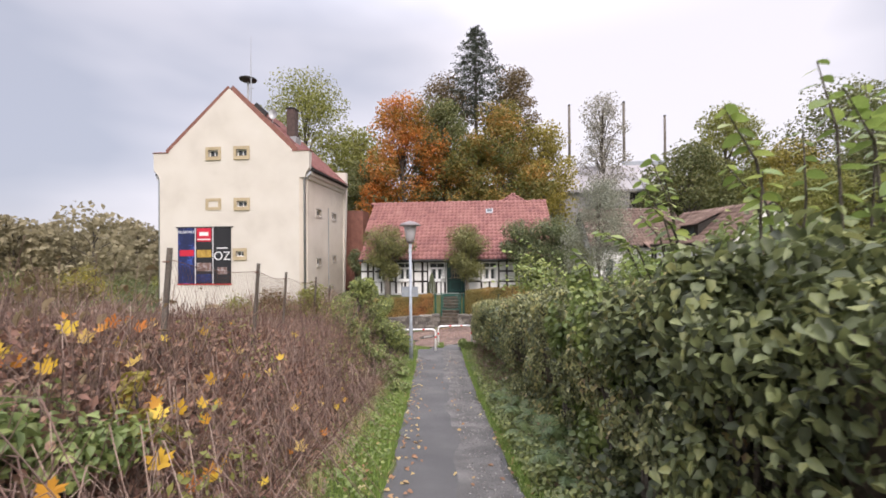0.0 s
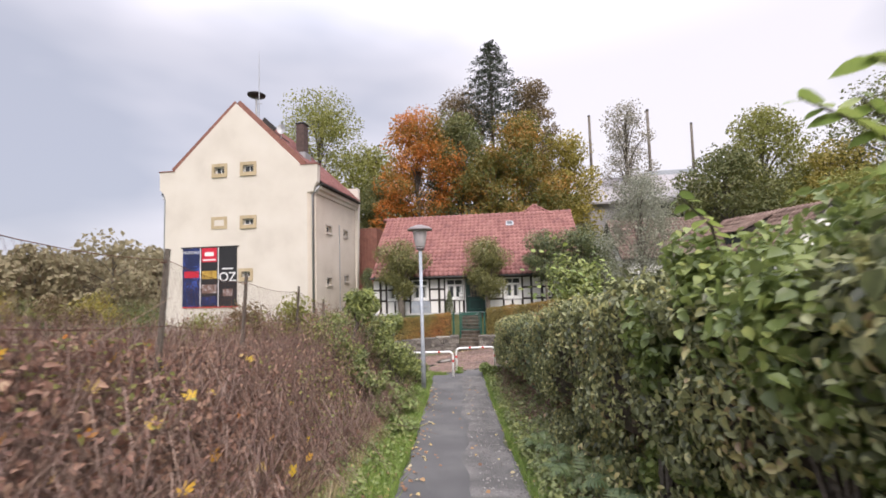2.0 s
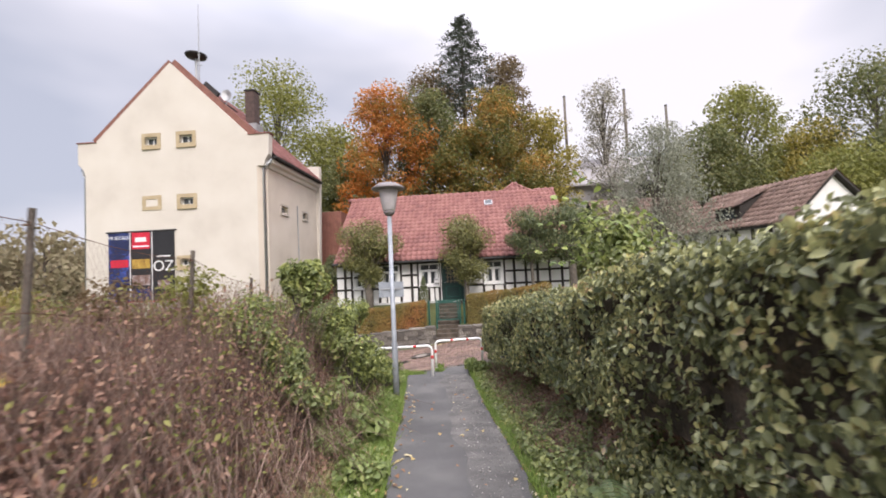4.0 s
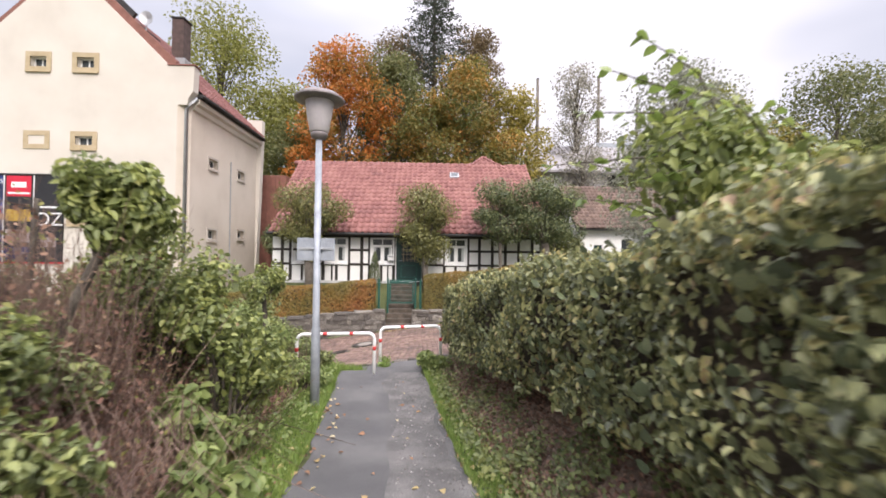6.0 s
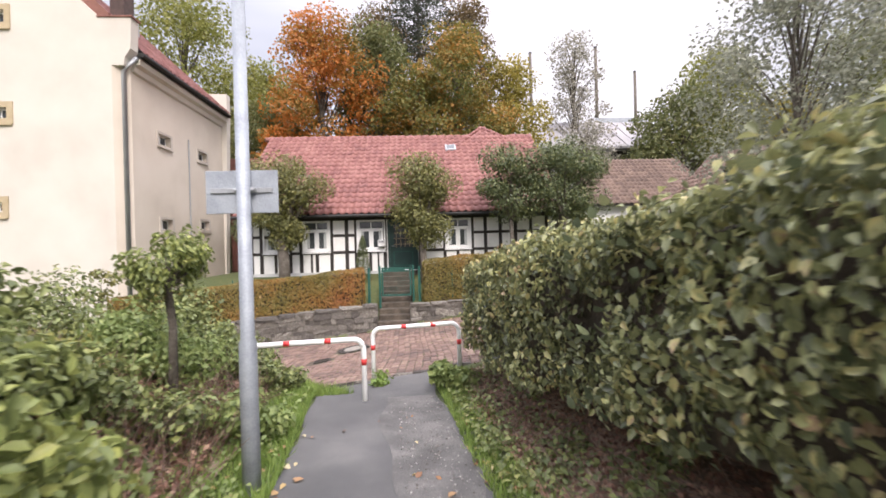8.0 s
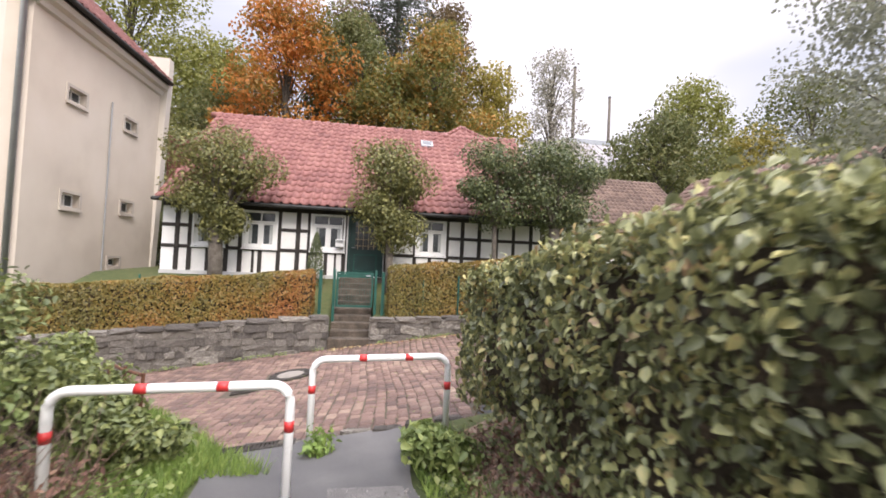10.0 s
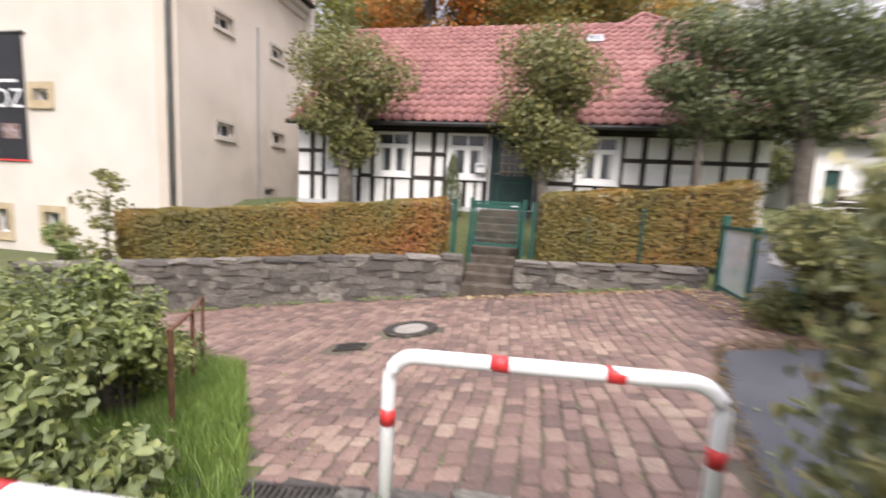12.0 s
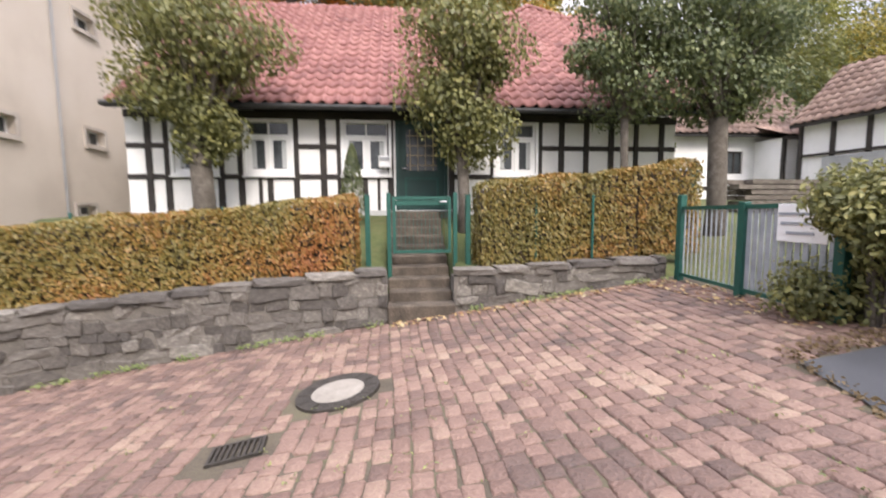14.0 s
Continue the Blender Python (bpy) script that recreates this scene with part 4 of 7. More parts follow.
part("garage_door", Shape().beam(gpt(4.6, -GH + .25, .2), gpt(6.4, -GH + .25, .2), .06, 1.2), M_zinc, ghouse)
for sgn in (-1, 1):
    e0, e1, r1, r0 = (Vector(gpt(-.25, sgn * GH, GE)), Vector(gpt(GL + .25, sgn * GH, GE)), Vector(gpt(GL + .25, 0, GZ)), Vector(gpt(-.25, 0, GZ)))
    dn = Vector((0, 0, -.12))
    part("roof_boarding", Shape().add([e0, e1, r1, r0, e0 + dn, e1 + dn, r1 + dn, r0 + dn], [(0, 1, 2, 3), (7, 6, 5, 4), (0, 4, 5, 1), (1, 5, 6, 2), (3, 2, 6, 7), (0, 3, 7, 4)]), M_timber, ghouse)
    upv = (r0 - e0)
    if sgn < 0:
        tile_field(e1, e0 - e1, r1 - e1, (e1 - e0).length, upv.length, "roof_tiles", M_redbrown_tile, M_redbrown_tile, ghouse)
    else:
        tile_field(e0, e1 - e0, upv, (e1 - e0).length, upv.length, "roof_tiles", M_redbrown_tile, M_redbrown_tile, ghouse)
gwin = part("gable_window", Shape().beam(gpt(-.04, .25, 1.5), gpt(-.04, .25, 2.5), .75, .06, GW), M_timber, ghouse)
part("pane", Shape().beam(gpt(-.08, .25, 1.58), gpt(-.08, .25, 2.42), .58, .03, GW), M_glass, gwin)
D0, D1 = GL * .42, GL * .42 + 1.7
dz = (GZ - GE) / GH
dm = part("dormer", Shape().add([gpt(D0, -GH * .8, GE + dz * GH * .2), gpt(D1, -GH * .8, GE + dz * GH * .2), gpt(D1, -GH * .8, GE + dz * GH * .2 + .75), gpt(D0, -GH * .8, GE + dz * GH * .2 + .75), gpt(D0, -GH * .16, GZ - dz * GH * .16), gpt(D1, -GH * .16, GZ - dz * GH * .16)], [(0, 1, 2, 3), (3, 2, 5, 4), (0, 3, 4), (1, 5, 2)]), M_timber, ghouse, "dark dormer")
part("pane", Shape().beam(gpt(D0 + .3, -GH * .8 - .04, GE + dz * GH * .2 + .38), gpt(D1 - .3, -GH * .8 - .04, GE + dz * GH * .2 + .38), .03, .5), M_glass, dm)
d_low, d_far = Vector(gpt(D1 + .12, -GH * .9, GE + dz * GH * .2 + .7)), Vector(gpt(D0 - .12, -GH * .9, GE + dz * GH * .2 + .7))
d_up = Vector(gpt(D1 + .12, -GH * .1, GZ - dz * GH * .1 + .04)) - d_low
tile_field(d_low, d_far - d_low, d_up, (d_far - d_low).length, d_up.length, "dormer_tiles", M_redbrown_tile, M_redbrown_tile, ghouse)

# pale long building and net poles on the hill
stage = thing("pale_hall", (15, 47, 7), "long pale sheet-clad hall on the wooded hill", "building")
part("wall", Shape().box(8.9, 21.2, 46.0, 50, 4.0, 8.4, .02), M_pale_sheet, stage)
for x in (16.2, 19.4):
    part("dark_opening", Shape().box(x, x + 2.2, 45.96, 45.99, 5.5, 7.9), M_dark_void, stage)
part("roof", Shape().prism([(45.4, 8.2), (50.4, 11.7), (50.4, 11.5), (45.4, 8.0)], "x", 8.6, 21.6), M_pale_sheet, stage, "pale sloping sheet roof")
for i in range(14):
    x = 8.7 + i * .98
    part("roof_rib", Shape().beam((x, 45.4, 8.24), (x, 50.4, 11.74), .06, .07), M_pale_sheet, stage)
part("net_band", Shape().box(17, 21.8, 50.5, 50.6, 11.0, 12.2), M_galv, stage)
for x, y, z in ((11.73, 54.5, 20.4), (17.26, 50.8, 19.2), (24.3, 56.5, 19.2), (29.0, 55.0, 17.4)):
    pl = thing("net_pole", (x, y, float(land(x, y))), "tall weathered wooden pole on the hill", "pole", "tall poles on the hill")
    part("pole", Shape().tube([(x, y, float(land(x, y)) - .3), (x + .05, y, z)], [.2, .15], 8), M_grey_wood, pl, "", True)
    part("pole_cap", Shape().lathe([(.17, 0), (.17, .12), (.05, .2)], (x + .05, y, z), 8), M_dark_metal, pl)

# ---- retaining wall, steps and garden gate ----
WALL_LINE = [(-11.5, 22.35), (-9.2, 22.7), (-7.2, 23.05), (-5.2, 23.42), (-3.5, 23.58), (-1.98, 23.62)]
WALL_LINE_R = [(-.97, 23.66), (.6, 23.72), (1.6, 23.74), (2.45, 23.66)]


def along_line(line, d):
    for (x0, y0), (x1, y1) in zip(line, line[1:]):
        n = math.hypot(x1 - x0, y1 - y0)
        if d <= n or (x1, y1) == line[-1]:
            return Vector((x0 + (x1 - x0) * d / n, y0 + (y1 - y0) * d / n, 0)), math.degrees(math.atan2(y1 - y0, x1 - x0))
        d -= n


def line_length(line):
    return sum(math.dist(a, b) for a, b in zip(line, line[1:]))


def stone_mesh(seed):
    r = random.Random(seed)
    s = Shape().box(-.5, .5, -.5, .5, -.5, .5, .13)
    s.v = [tuple(c + r.uniform(-.085, .085) for c in v) for v in s.v]
    me = bpy.data.meshes.new("stone")
    me.from_pydata(s.v, [], s.f)
    tidy(me)
    me.materials.append(M_stone)
    return me


STONES = [stone_mesh(i) for i in range(8)]


def wall_top(x):
    return float(np.interp(x, [-11.5, -7.2, -1.98, -.97, 2.5], [-2.7, -2.36, -1.93, -1.99, -1.84]))


def stone_wall(name, line, label):
    body = Shape()
    n = 24
    L = line_length(line)
    vs = []
    for i in range(n + 1):
        p, a = along_line(line, L * i / n)
        g, t = float(street(p.x, p.y)) - .25, wall_top(p.x) - .03
        off = Vector((-math.sin(radians(a)), math.cos(radians(a)), 0))
        f, b = p + off * .022, p + off * .36
        vs += [(f.x, f.y, g), (f.x, f.y, t), (b.x, b.y, t), (b.x, b.y, g)]
    fs = [(i * 4 + k, i * 4 + (k + 1) % 4, i * 4 + 4 + (k + 1) % 4, i * 4 + 4 + k) for i in range(n) for k in range(4)] + [(0, 1, 2, 3), (n * 4 + 3, n * 4 + 2, n * 4 + 1, n * 4)]
    ob = setting(name, body.add(vs, fs), M_mortar, label, "wall")
    r = random.Random(4)
    level = -3.75
    while level < -1.75:
        h = r.uniform(.11, .2)
        d = r.uniform(0, .1)
        while d < L - .05:
            w = min(r.choice((r.uniform(.12, .25), r.uniform(.25, .6))), L - d)
            p, a = along_line(line, d + w / 2)
            top = wall_top(p.x)
            if level + h > float(street(p.x, p.y)) - .02 and level < top - .07:
                hh = min(h * r.uniform(.85, 1.3), top - level)
                st = new("stone", r.choice(STONES))
                st.parent = ob
                off = Vector((-math.sin(radians(a)), math.cos(radians(a)), 0)) * (.1 + r.uniform(-.022, .022))
                st.matrix_basis = Matrix.Translation((p.x + off.x, p.y + off.y, level + hh / 2)) @ pose(0, 0, 0, r.uniform(-4, 4), r.uniform(-10, 10), a + r.uniform(-5, 5)) @ Matrix.Diagonal((w + .012, .2 + r.uniform(-.02, .02), hh + .012, 1))
            d += w
        level += h
    d = 0
    while d < L - .05:
        w = min(r.uniform(.4, .75), L - d)
        p, a = along_line(line, d + w / 2)
        cp = new("cap_stone", r.choice(STONES))
        cp.parent = ob
        off = Vector((-math.sin(radians(a)), math.cos(radians(a)), 0)) * .16
        cp.matrix_basis = Matrix.Translation((p.x + off.x, p.y + off.y, wall_top(p.x) + .02)) @ pose(0, 0, 0, 0, 0, a) @ Matrix.Diagonal((w - .012, .38, .1, 1))
        d += w
    return ob


stone_wall("retaining_wall", WALL_LINE, "low grey quarry-stone retaining wall below the beech hedge")
stone_wall("retaining_wall", WALL_LINE_R, "low quarry-stone garden wall beside the steps")
steps = thing("garden_steps", (-1.48, 24.6, -2.6), "worn stone and log steps up to the front door", "steps")
for i in range(10):
    y0 = 23.56 + i * .3
    z1 = -2.42 + i * .155
    part("step", Shape().box(-1.99 + rng.normal(0, .01), -.96 + rng.normal(0, .01), y0, y0 + .55, z1 - .4, z1, .022), M_step, steps)

gate = thing("garden_gate", (-1.42, 24.4, -2.0), "dark green metal garden gate, closed, above the steps", "gate")
for x, w in ((-1.96, .035), (-.86, .035)):
    part("post", Shape().box(x - w, x + w, 24.36, 24.44, -2.15, -.72, .008), M_green_paint, gate)
leafy = part("gate_leaf", ring_frame(Shape(), -1.9, -.93, -1.72, -.78, .05, 24.37, 24.42), M_green_paint, gate)
part("top_panel", Shape().box(-1.85, -.98, 24.385, 24.405, -.93, -.84, .004), M_green_paint, leafy)
for i in range(13):
    x = -1.83 + i * .068
    part("bar", Shape().tube([(x, 24.395, -1.68), (x, 24.395, -.92)], .005, 5), M_green_paint, leafy)
part("latch", Shape().tube([(-1.0, 24.34, -.87), (-1.13, 24.33, -.87)], .014, 6), M_zinc, leafy)
for x in (-2.3, -.66):
    ps = thing("fence_post", (x, 24.3, -2.0), "dark green metal post beside the hedge gate", "post", "green posts by the steps")
    part("post", Shape().box(x - .04, x + .04, 24.25, 24.33, -2.1, -.78, .008), M_green_paint, ps)
    part("cap", Shape().box(x - .046, x + .046, 24.244, 24.336, -.78, -.755, .006), M_green_paint, ps)
for x in (-4.4, -6.5, .4, 1.35):
    ps = thing("fence_post", (x, 24.05, -2.0), "thin green metal post in front of the hedge", "post", "thin posts in the hedge")
    part("post", Shape().tube([(x, 23.98, -2.1), (x, 23.98, -.85 + .03 * x)], .022, 8), M_green_paint, ps)
    part("cap", Shape().lathe([(.026, 0), (.026, .02), (.01, .035)], (x, 23.98, -.85 + .03 * x), 8), M_green_paint, ps)

# yard gate with vertical bars
yard = thing("yard_gate", (2.4, 22.3, -2.1), "green framed yard gate with grey upright bars", "gate")
GP = [(2.55, 23.5), (2.4, 22.15), (2.3, 20.9)]
for x, y in GP:
    z = float(street(x, y))
    part("post", Shape().box(x - .05, x + .05, y - .05, y + .05, z - .1, z + 1.3 if y > 23 else z + 1.16, .008), M_green_paint, yard)
for (x0, y0), (x1, y1) in zip(GP, GP[1:]):
    for h in (.08, 1.1):
        part("rail", Shape().beam((x0, y0, float(street(x0, y0)) + h), (x1, y1, float(street(x1, y1)) + h), .045, .05), M_green_paint, yard)
    n = 13
    for i in range(1, n):
        k = i / n
        x, y = x0 + (x1 - x0) * k, y0 + (y1 - y0) * k
        z = float(street(x, y))
        w = .008 if y > 22.2 else .03
        part("bar", Shape().box(x - .008, x + .008, y - w, y + w, z + .1, z + 1.08), M_galv, yard)
sign_y = thing("gate_sign", (2.3, 21.75, -1.2), "white notice board fixed on the yard gate", "sign")
zs = float(street(2.35, 21.6))
part("board", Shape().box(2.3, 2.32, 21.05, 21.6, zs + .72, zs + 1.12, .004), M_white_paint, sign_y)
for i, w in enumerate((.5, .44, .3)):
    part("text_bar", Shape().box(2.292, 2.299, 21.33 - w / 2, 21.33 + w / 2, zs + 1.0 - i * .1, zs + 1.03 - i * .1), M_galv, sign_y)

# ---- street furniture ----
def barrier(x0, x1, y0, y1, z0, z1, top0, top1, label):
    t = thing("tube_barrier", ((x0 + x1) / 2, (y0 + y1) / 2, min(z0, z1)), label, "barrier", "barriers across the path")
    r = .13
    P, Q = Vector((x0, y0, z0)), Vector((x1, y1, z1))
    d = (Q - P)
    d.z = 0
    d.normalize()
    pts = [P - Vector((0, 0, .25)), Vector((x0, y0, top0 - r))]
    for k in range(1, 7):
        a = math.pi / 2 * k / 6
        pts.append(Vector((x0, y0, top0 - r)) + d * (r - r * math.cos(a)) + Vector((0, 0, r * math.sin(a))))
    for k in range(0, 7):
        a = math.pi / 2 * k / 6
        pts.append(Vector((x1, y1, top1 - r)) - d * (r - r * math.sin(a)) + Vector((0, 0, r * math.cos(a))))
    pts.append(Q - Vector((0, 0, .25)))
    part("tube", Shape().tube(pts, .034, 14), M_white_paint, t, "white painted steel tube", True)
    for k in (.36, .7):
        c = Vector((x0 + (x1 - x0) * k, y0 + (y1 - y0) * k, top0 + (top1 - top0) * k))
        part("red_band", Shape().tube([c - d * .04, c + d * .04], .0355, 14), M_red_paint, t, "red reflective band", True)
    for x, y, tp in ((x0, y0, top0), (x1, y1, top1)):
        part("red_band", Shape().tube([(x, y, tp - .34), (x, y, tp - .26)], .0355, 14), M_red_paint, t, "red reflective band", True)
    return t


barrier(-1.41, -.03, 17.3, 17.3, -2.36, -2.17, -1.45, -1.41, "white tubular path barrier with red bands")
barrier(-2.93, -1.4, 16.08, 16.16, -2.3, -2.24, -1.39, -1.37, "white tubular path barrier with red bands beside the grass")

LX, LY = -1.98, 13.93
lz = float(land(LX, LY))
lamp = thing("street_lamp", (LX, LY, lz), "grey steel street lamp with opal glass lantern", "street lamp")
part("pole", Shape().tube([(LX, LY, lz - .3), (LX, LY, -.9), (LX, LY, -.85), (LX, LY, 1.95)], [.068, .066, .052, .048], 14), M_galv, lamp, "", True)
part("collar", Shape().lathe([(.055, 0), (.1, .03), (.125, .07), (.125, .1), (.09, .12)], (LX, LY, 1.92), 20), M_cap, lamp, "", True)
part("lantern", Shape().lathe([(.125, 0), (.14, .02), (.2, .38), (.205, .47)], (LX, LY, 2.03), 24), M_milk, lamp, "white opal glass lantern", True)
part("cap", Shape().lathe([(.2, -.03), (.36, -.01), (.365, .02), (.27, .09), (.12, .14), (.03, .155)], (LX, LY, 2.52), 28), M_cap, lamp, "grey metal hood", True)
sign = thing("traffic_sign", (LX, LY, .3), "grey back of a small traffic sign on the lamp post", "sign")
part("plate", Shape().box(-2.3, -1.74, LY + .07, LY + .082, .12, .46, .003), M_galv, sign)
part("clamp", Shape().tube([(LX - .08, LY + .03, .3), (LX + .08, LY + .03, .3)], .02, 6), M_zinc, sign)
part("stiffener", Shape().box(-2.26, -1.78, LY + .055, LY + .07, .28, .32, .003), M_zinc, sign)

mx, my = -2.37, 21.3
mz = float(street(mx, my))
tilt = pose(mx, my, mz + .006, 0, -math.degrees(math.atan(.13)), 0)
cover = thing("manhole_cover", (0, 0, 0), "round manhole cover with iron ring and concrete centre", "manhole cover")
part("ring", Shape().lathe([(.25, 0), (.25, .012), (.385, .012), (.392, -.05)], (0, 0, 0), 40), M_iron, cover)
part("centre", Shape().lathe([(.245, -.02), (.245, .01), (.22, .014)], (0, 0, 0), 32), M_concrete, cover, "pale concrete infill")
for i in range(12):
    a = i * math.pi / 6
    part("rib", Shape().beam((.27 * math.cos(a), .27 * math.sin(a), .014), (.365 * math.cos(a), .365 * math.sin(a), .014), .03, .008), M_iron, cover)
cover.matrix_basis = tilt
dx, dy = -2.98, 20.5
drain = thing("drain_grate", (0, 0, 0), "rectangular cast-iron street drain grate", "drain")
part("frame", pierced(Shape(), -.25, .25, -.16, .16, -.05, .008, [(-.22, .22, -.13, .13)], "y"), M_iron, drain)
for o in drain.children:
    o.matrix_basis = pose(0, 0, 0, 90)
for i in range(8):
    x = -.19 + i * .055
    part("bar", Shape().box(x - .012, x + .012, -.14, .14, -.02, .004), M_iron, drain)
drain.matrix_basis = pose(dx, dy, float(street(dx, dy)) + .006, 0, -math.degrees(math.atan(.13)), 8) @ Matrix.Diagonal((.76, .76, 1, 1))

gx, gy = -1.93, 17.46
channel = thing("channel_drain", (0, 0, 0), "narrow slotted iron channel drain at the path end", "drain")
part("frame", pierced(Shape(), -.36, .36, -.075, .075, -.05, .008, [(-.34, .34, -.055, .055)], "y"), M_iron, channel)
for o in channel.children:
    o.matrix_basis = pose(0, 0, 0, 90)
for i in range(17):
    x = -.32 + i * .04
    part("bar", Shape().box(x - .011, x + .011, -.056, .056, -.03, .004), M_iron, channel)
channel.matrix_basis = pose(gx, gy, float(street(gx, gy)) + .03, 0, -math.degrees(math.atan(.1)), 4)

rail = thing("rusty_rail", (-4.1, 19.2, -2.8), "thin rusty iron rail beside the shrubs", "railing")
for x, y in ((-3.38, 18.1), (-4.1, 19.1), (-4.85, 20.1)):
    z = float(land(x, y))
    part("post", Shape().tube([(x, y, z - .2), (x + .02, y, z + .82)], .02, 6), M_rust, rail)
part("rail", Shape().tube([(-3.38, 18.1, float(land(-3.38, 18.1)) + .8), (-4.1, 19.1, float(land(-4.1, 19.1)) + .78), (-4.85, 20.1, float(land(-4.85, 20.1)) + .8)], .02, 6), M_rust, rail)

# leaning posts and wire of the old field fence
FP = [(-2.27, 3.45, 1.64), (-2.55, 5.38, 1.46), (-3.2, 7.5, 1.25), (-3.45, 9.5, 1.05), (-3.9, 11.6, .7)]
prev = None
for i, (x, y, z) in enumerate(FP):
    g = float(land(x - .12, y))
    post = thing("field_fence_post", (x - .12, y, g), "leaning dark weathered wooden fence post", "post", "field fence posts")
    part("post", Shape().tube([(x - .14, y, g - .3), (x - .05, y, (g + z) / 2), (x, y, z)], [.028, .026, .023], 7), M_grey_wood, post)
    part("staple", Shape().tube([(x - .03, y - .045, z - .12), (x + .03, y - .045, z - .12)], .006, 4), M_rust, post)
    if prev:
        px, py, pz, pg = prev
        net = thing("wire_fence", ((x + px) / 2, (y + py) / 2, (g + pg) / 2), "sagging rusty chain-link fence panel", "fence", "field fence panels")
        A, B, C, D = (np.array(v) for v in ((px, py, pg + .05), (px, py, pz - .1), (x, y, g + .05), (x, y, z - .1)))

        def on(u, w):
            return (A + (B - A) * w) * (1 - u) + (C + (D - C) * w) * u - np.array([0, 0, .06]) * math.sin(math.pi * u) * w
        P, Q = [], []
        n = 34
        for j in range(-10, n):
            for up in (1, -1):
                us = (j / n, (j + 10) / n)
                w0, w1 = (0, 1) if up > 0 else (1, 0)
                a, b = us
                if a < 0:
                    w0 += (w1 - w0) * (-a) / (b - a)
                    a = 0
                if b > 1:
                    w1 -= (w1 - w0) * (b - 1) / (b - a)
                    b = 1
                P.append(on(a, w0)), Q.append(on(b, w1))
        vs, fs = stalks(np.array(P), np.array(Q), rng.normal(0, .012, (len(P), 3)), .0013)
        part("mesh", (vs, fs), M_rust, net)
        for w in (0.02, .55, 1):
            part("tension_wire", Shape().tube([tuple(on(k / 6, w)) for k in range(7)], .003, 4), M_rust, net)
    prev = (x, y, z, g)

# ---- plants ----
def clump_points(n, centre, radii, shell=.55):
    d = unit(rng.normal(0, 1, (n, 3)))
    r = shell + (1 - shell) * rng.random((n, 1)) ** .5
    return np.array(centre) + d * r * np.array(radii), d


def tree(name, x, y, height, spread, material, label, leaves_n=6000, leaf=.3, low=.25, trunk_r=.22, lumps=26, group="", flat=1.0, gap=.3, z0=None):
    """A tapered trunk, limbs to every lump of the crown, and a crown of many loose leaves."""
    g = float(land(x, y)) if z0 is None else z0
    t = thing(name, (x, y, g), label, "tree", group)
    wood = Shape()
    top = g + height
    wood.tube([(x, y, g - .3), (x + .1, y, g + height * .3), (x - .1, y, g + height * .62), (x, y, top - height * .12)], [trunk_r, trunk_r * .8, trunk_r * .45, trunk_r * .1], 8)
    pos, nor = [], []
    per = leaves_n // lumps
    for i in range(lumps):
        k = (i + rng.random()) / lumps
        h = low + (1 - low) * k
        prof = math.sin(math.pi * min(1, max(.05, (h - low) / (1 - low) * .82 + .16))) ** .6
        a = i * 2.4 + rng.normal(0, .4)
        rr = spread * prof * (.35 + .5 * rng.random())
        c = np.array([x + rr * math.cos(a), y + rr * math.sin(a) * flat, g + height * h * .95])
        size = spread * (.26 + .2 * rng.random())
        p, d = clump_points(per, c, (size, size * flat, size * .72), gap)
        pos.append(p), nor.append(d * .6 + np.array([0, 0, .4]))
        s = Vector((x, y, g + height * max(.15, h * .95 - .22)))
        e = Vector(c)
        wood.tube([s, (s + e) / 2 + Vector((0, 0, .04 * height)), e], [trunk_r * .3, trunk_r * .18, trunk_r * .05], 5, False)
    part("trunk", wood, M_bark, t, "", True)
    vs, fs = leaves(np.concatenate(pos), np.concatenate(nor), leaf * (.7 + .6 * rng.random(per * lumps)), .75, .3, .7)
    part("crown", (vs, fs), material, t)
    return t


def shrub(name, x, y, r, height, material, label, n=2500, leaf=.09, z=None, stems=14, wide=.6, group="", category="shrub", rich=False, droop=.5):
    g = float(land(x, y)) if z is None else z
    t = thing(name, (x, y, g), label, category, group)
    wood = Shape()
    pos, nor = [], []
    for i in range(stems):
        a, q = i * 2.4 + rng.random(), (i + .6) / stems
        lift = .16 + .76 * ((i * 0.618 + .3) % 1)
        e = np.array([x + r * .8 * math.sqrt(q) * (1.1 - .55 * lift) * math.cos(a), y + r * .8 * math.sqrt(q) * (1.1 - .55 * lift) * math.sin(a), g + height * lift])
        wood.tube([(x + .1 * math.cos(a), y + .1 * math.sin(a), g - .1), ((x * .6 + e[0] * .4), (y * .6 + e[1] * .4), g + (e[2] - g) * .55), tuple(e)], [.022, .015, .006], 5, False)
        s = r * (.34 + .2 * rng.random())
        p, d = clump_points(n // stems, e, (s, s, s * .85), .25)
        low = p[:, 2] < g + .06
        p[low, 2] = g + .06 + .2 * rng.random(low.sum())
        pos.append(p), nor.append(d * .7 + np.array([0, 0, .5]))
    part("woody_base", wood, M_bark, t)
    k = n // stems * stems
    vs, fs = leaves(np.concatenate(pos), np.concatenate(nor), leaf * (.6 + .8 * rng.random(k)), wide, droop, .5, rich)
    part("foliage", (vs, fs), material, t)
    return t


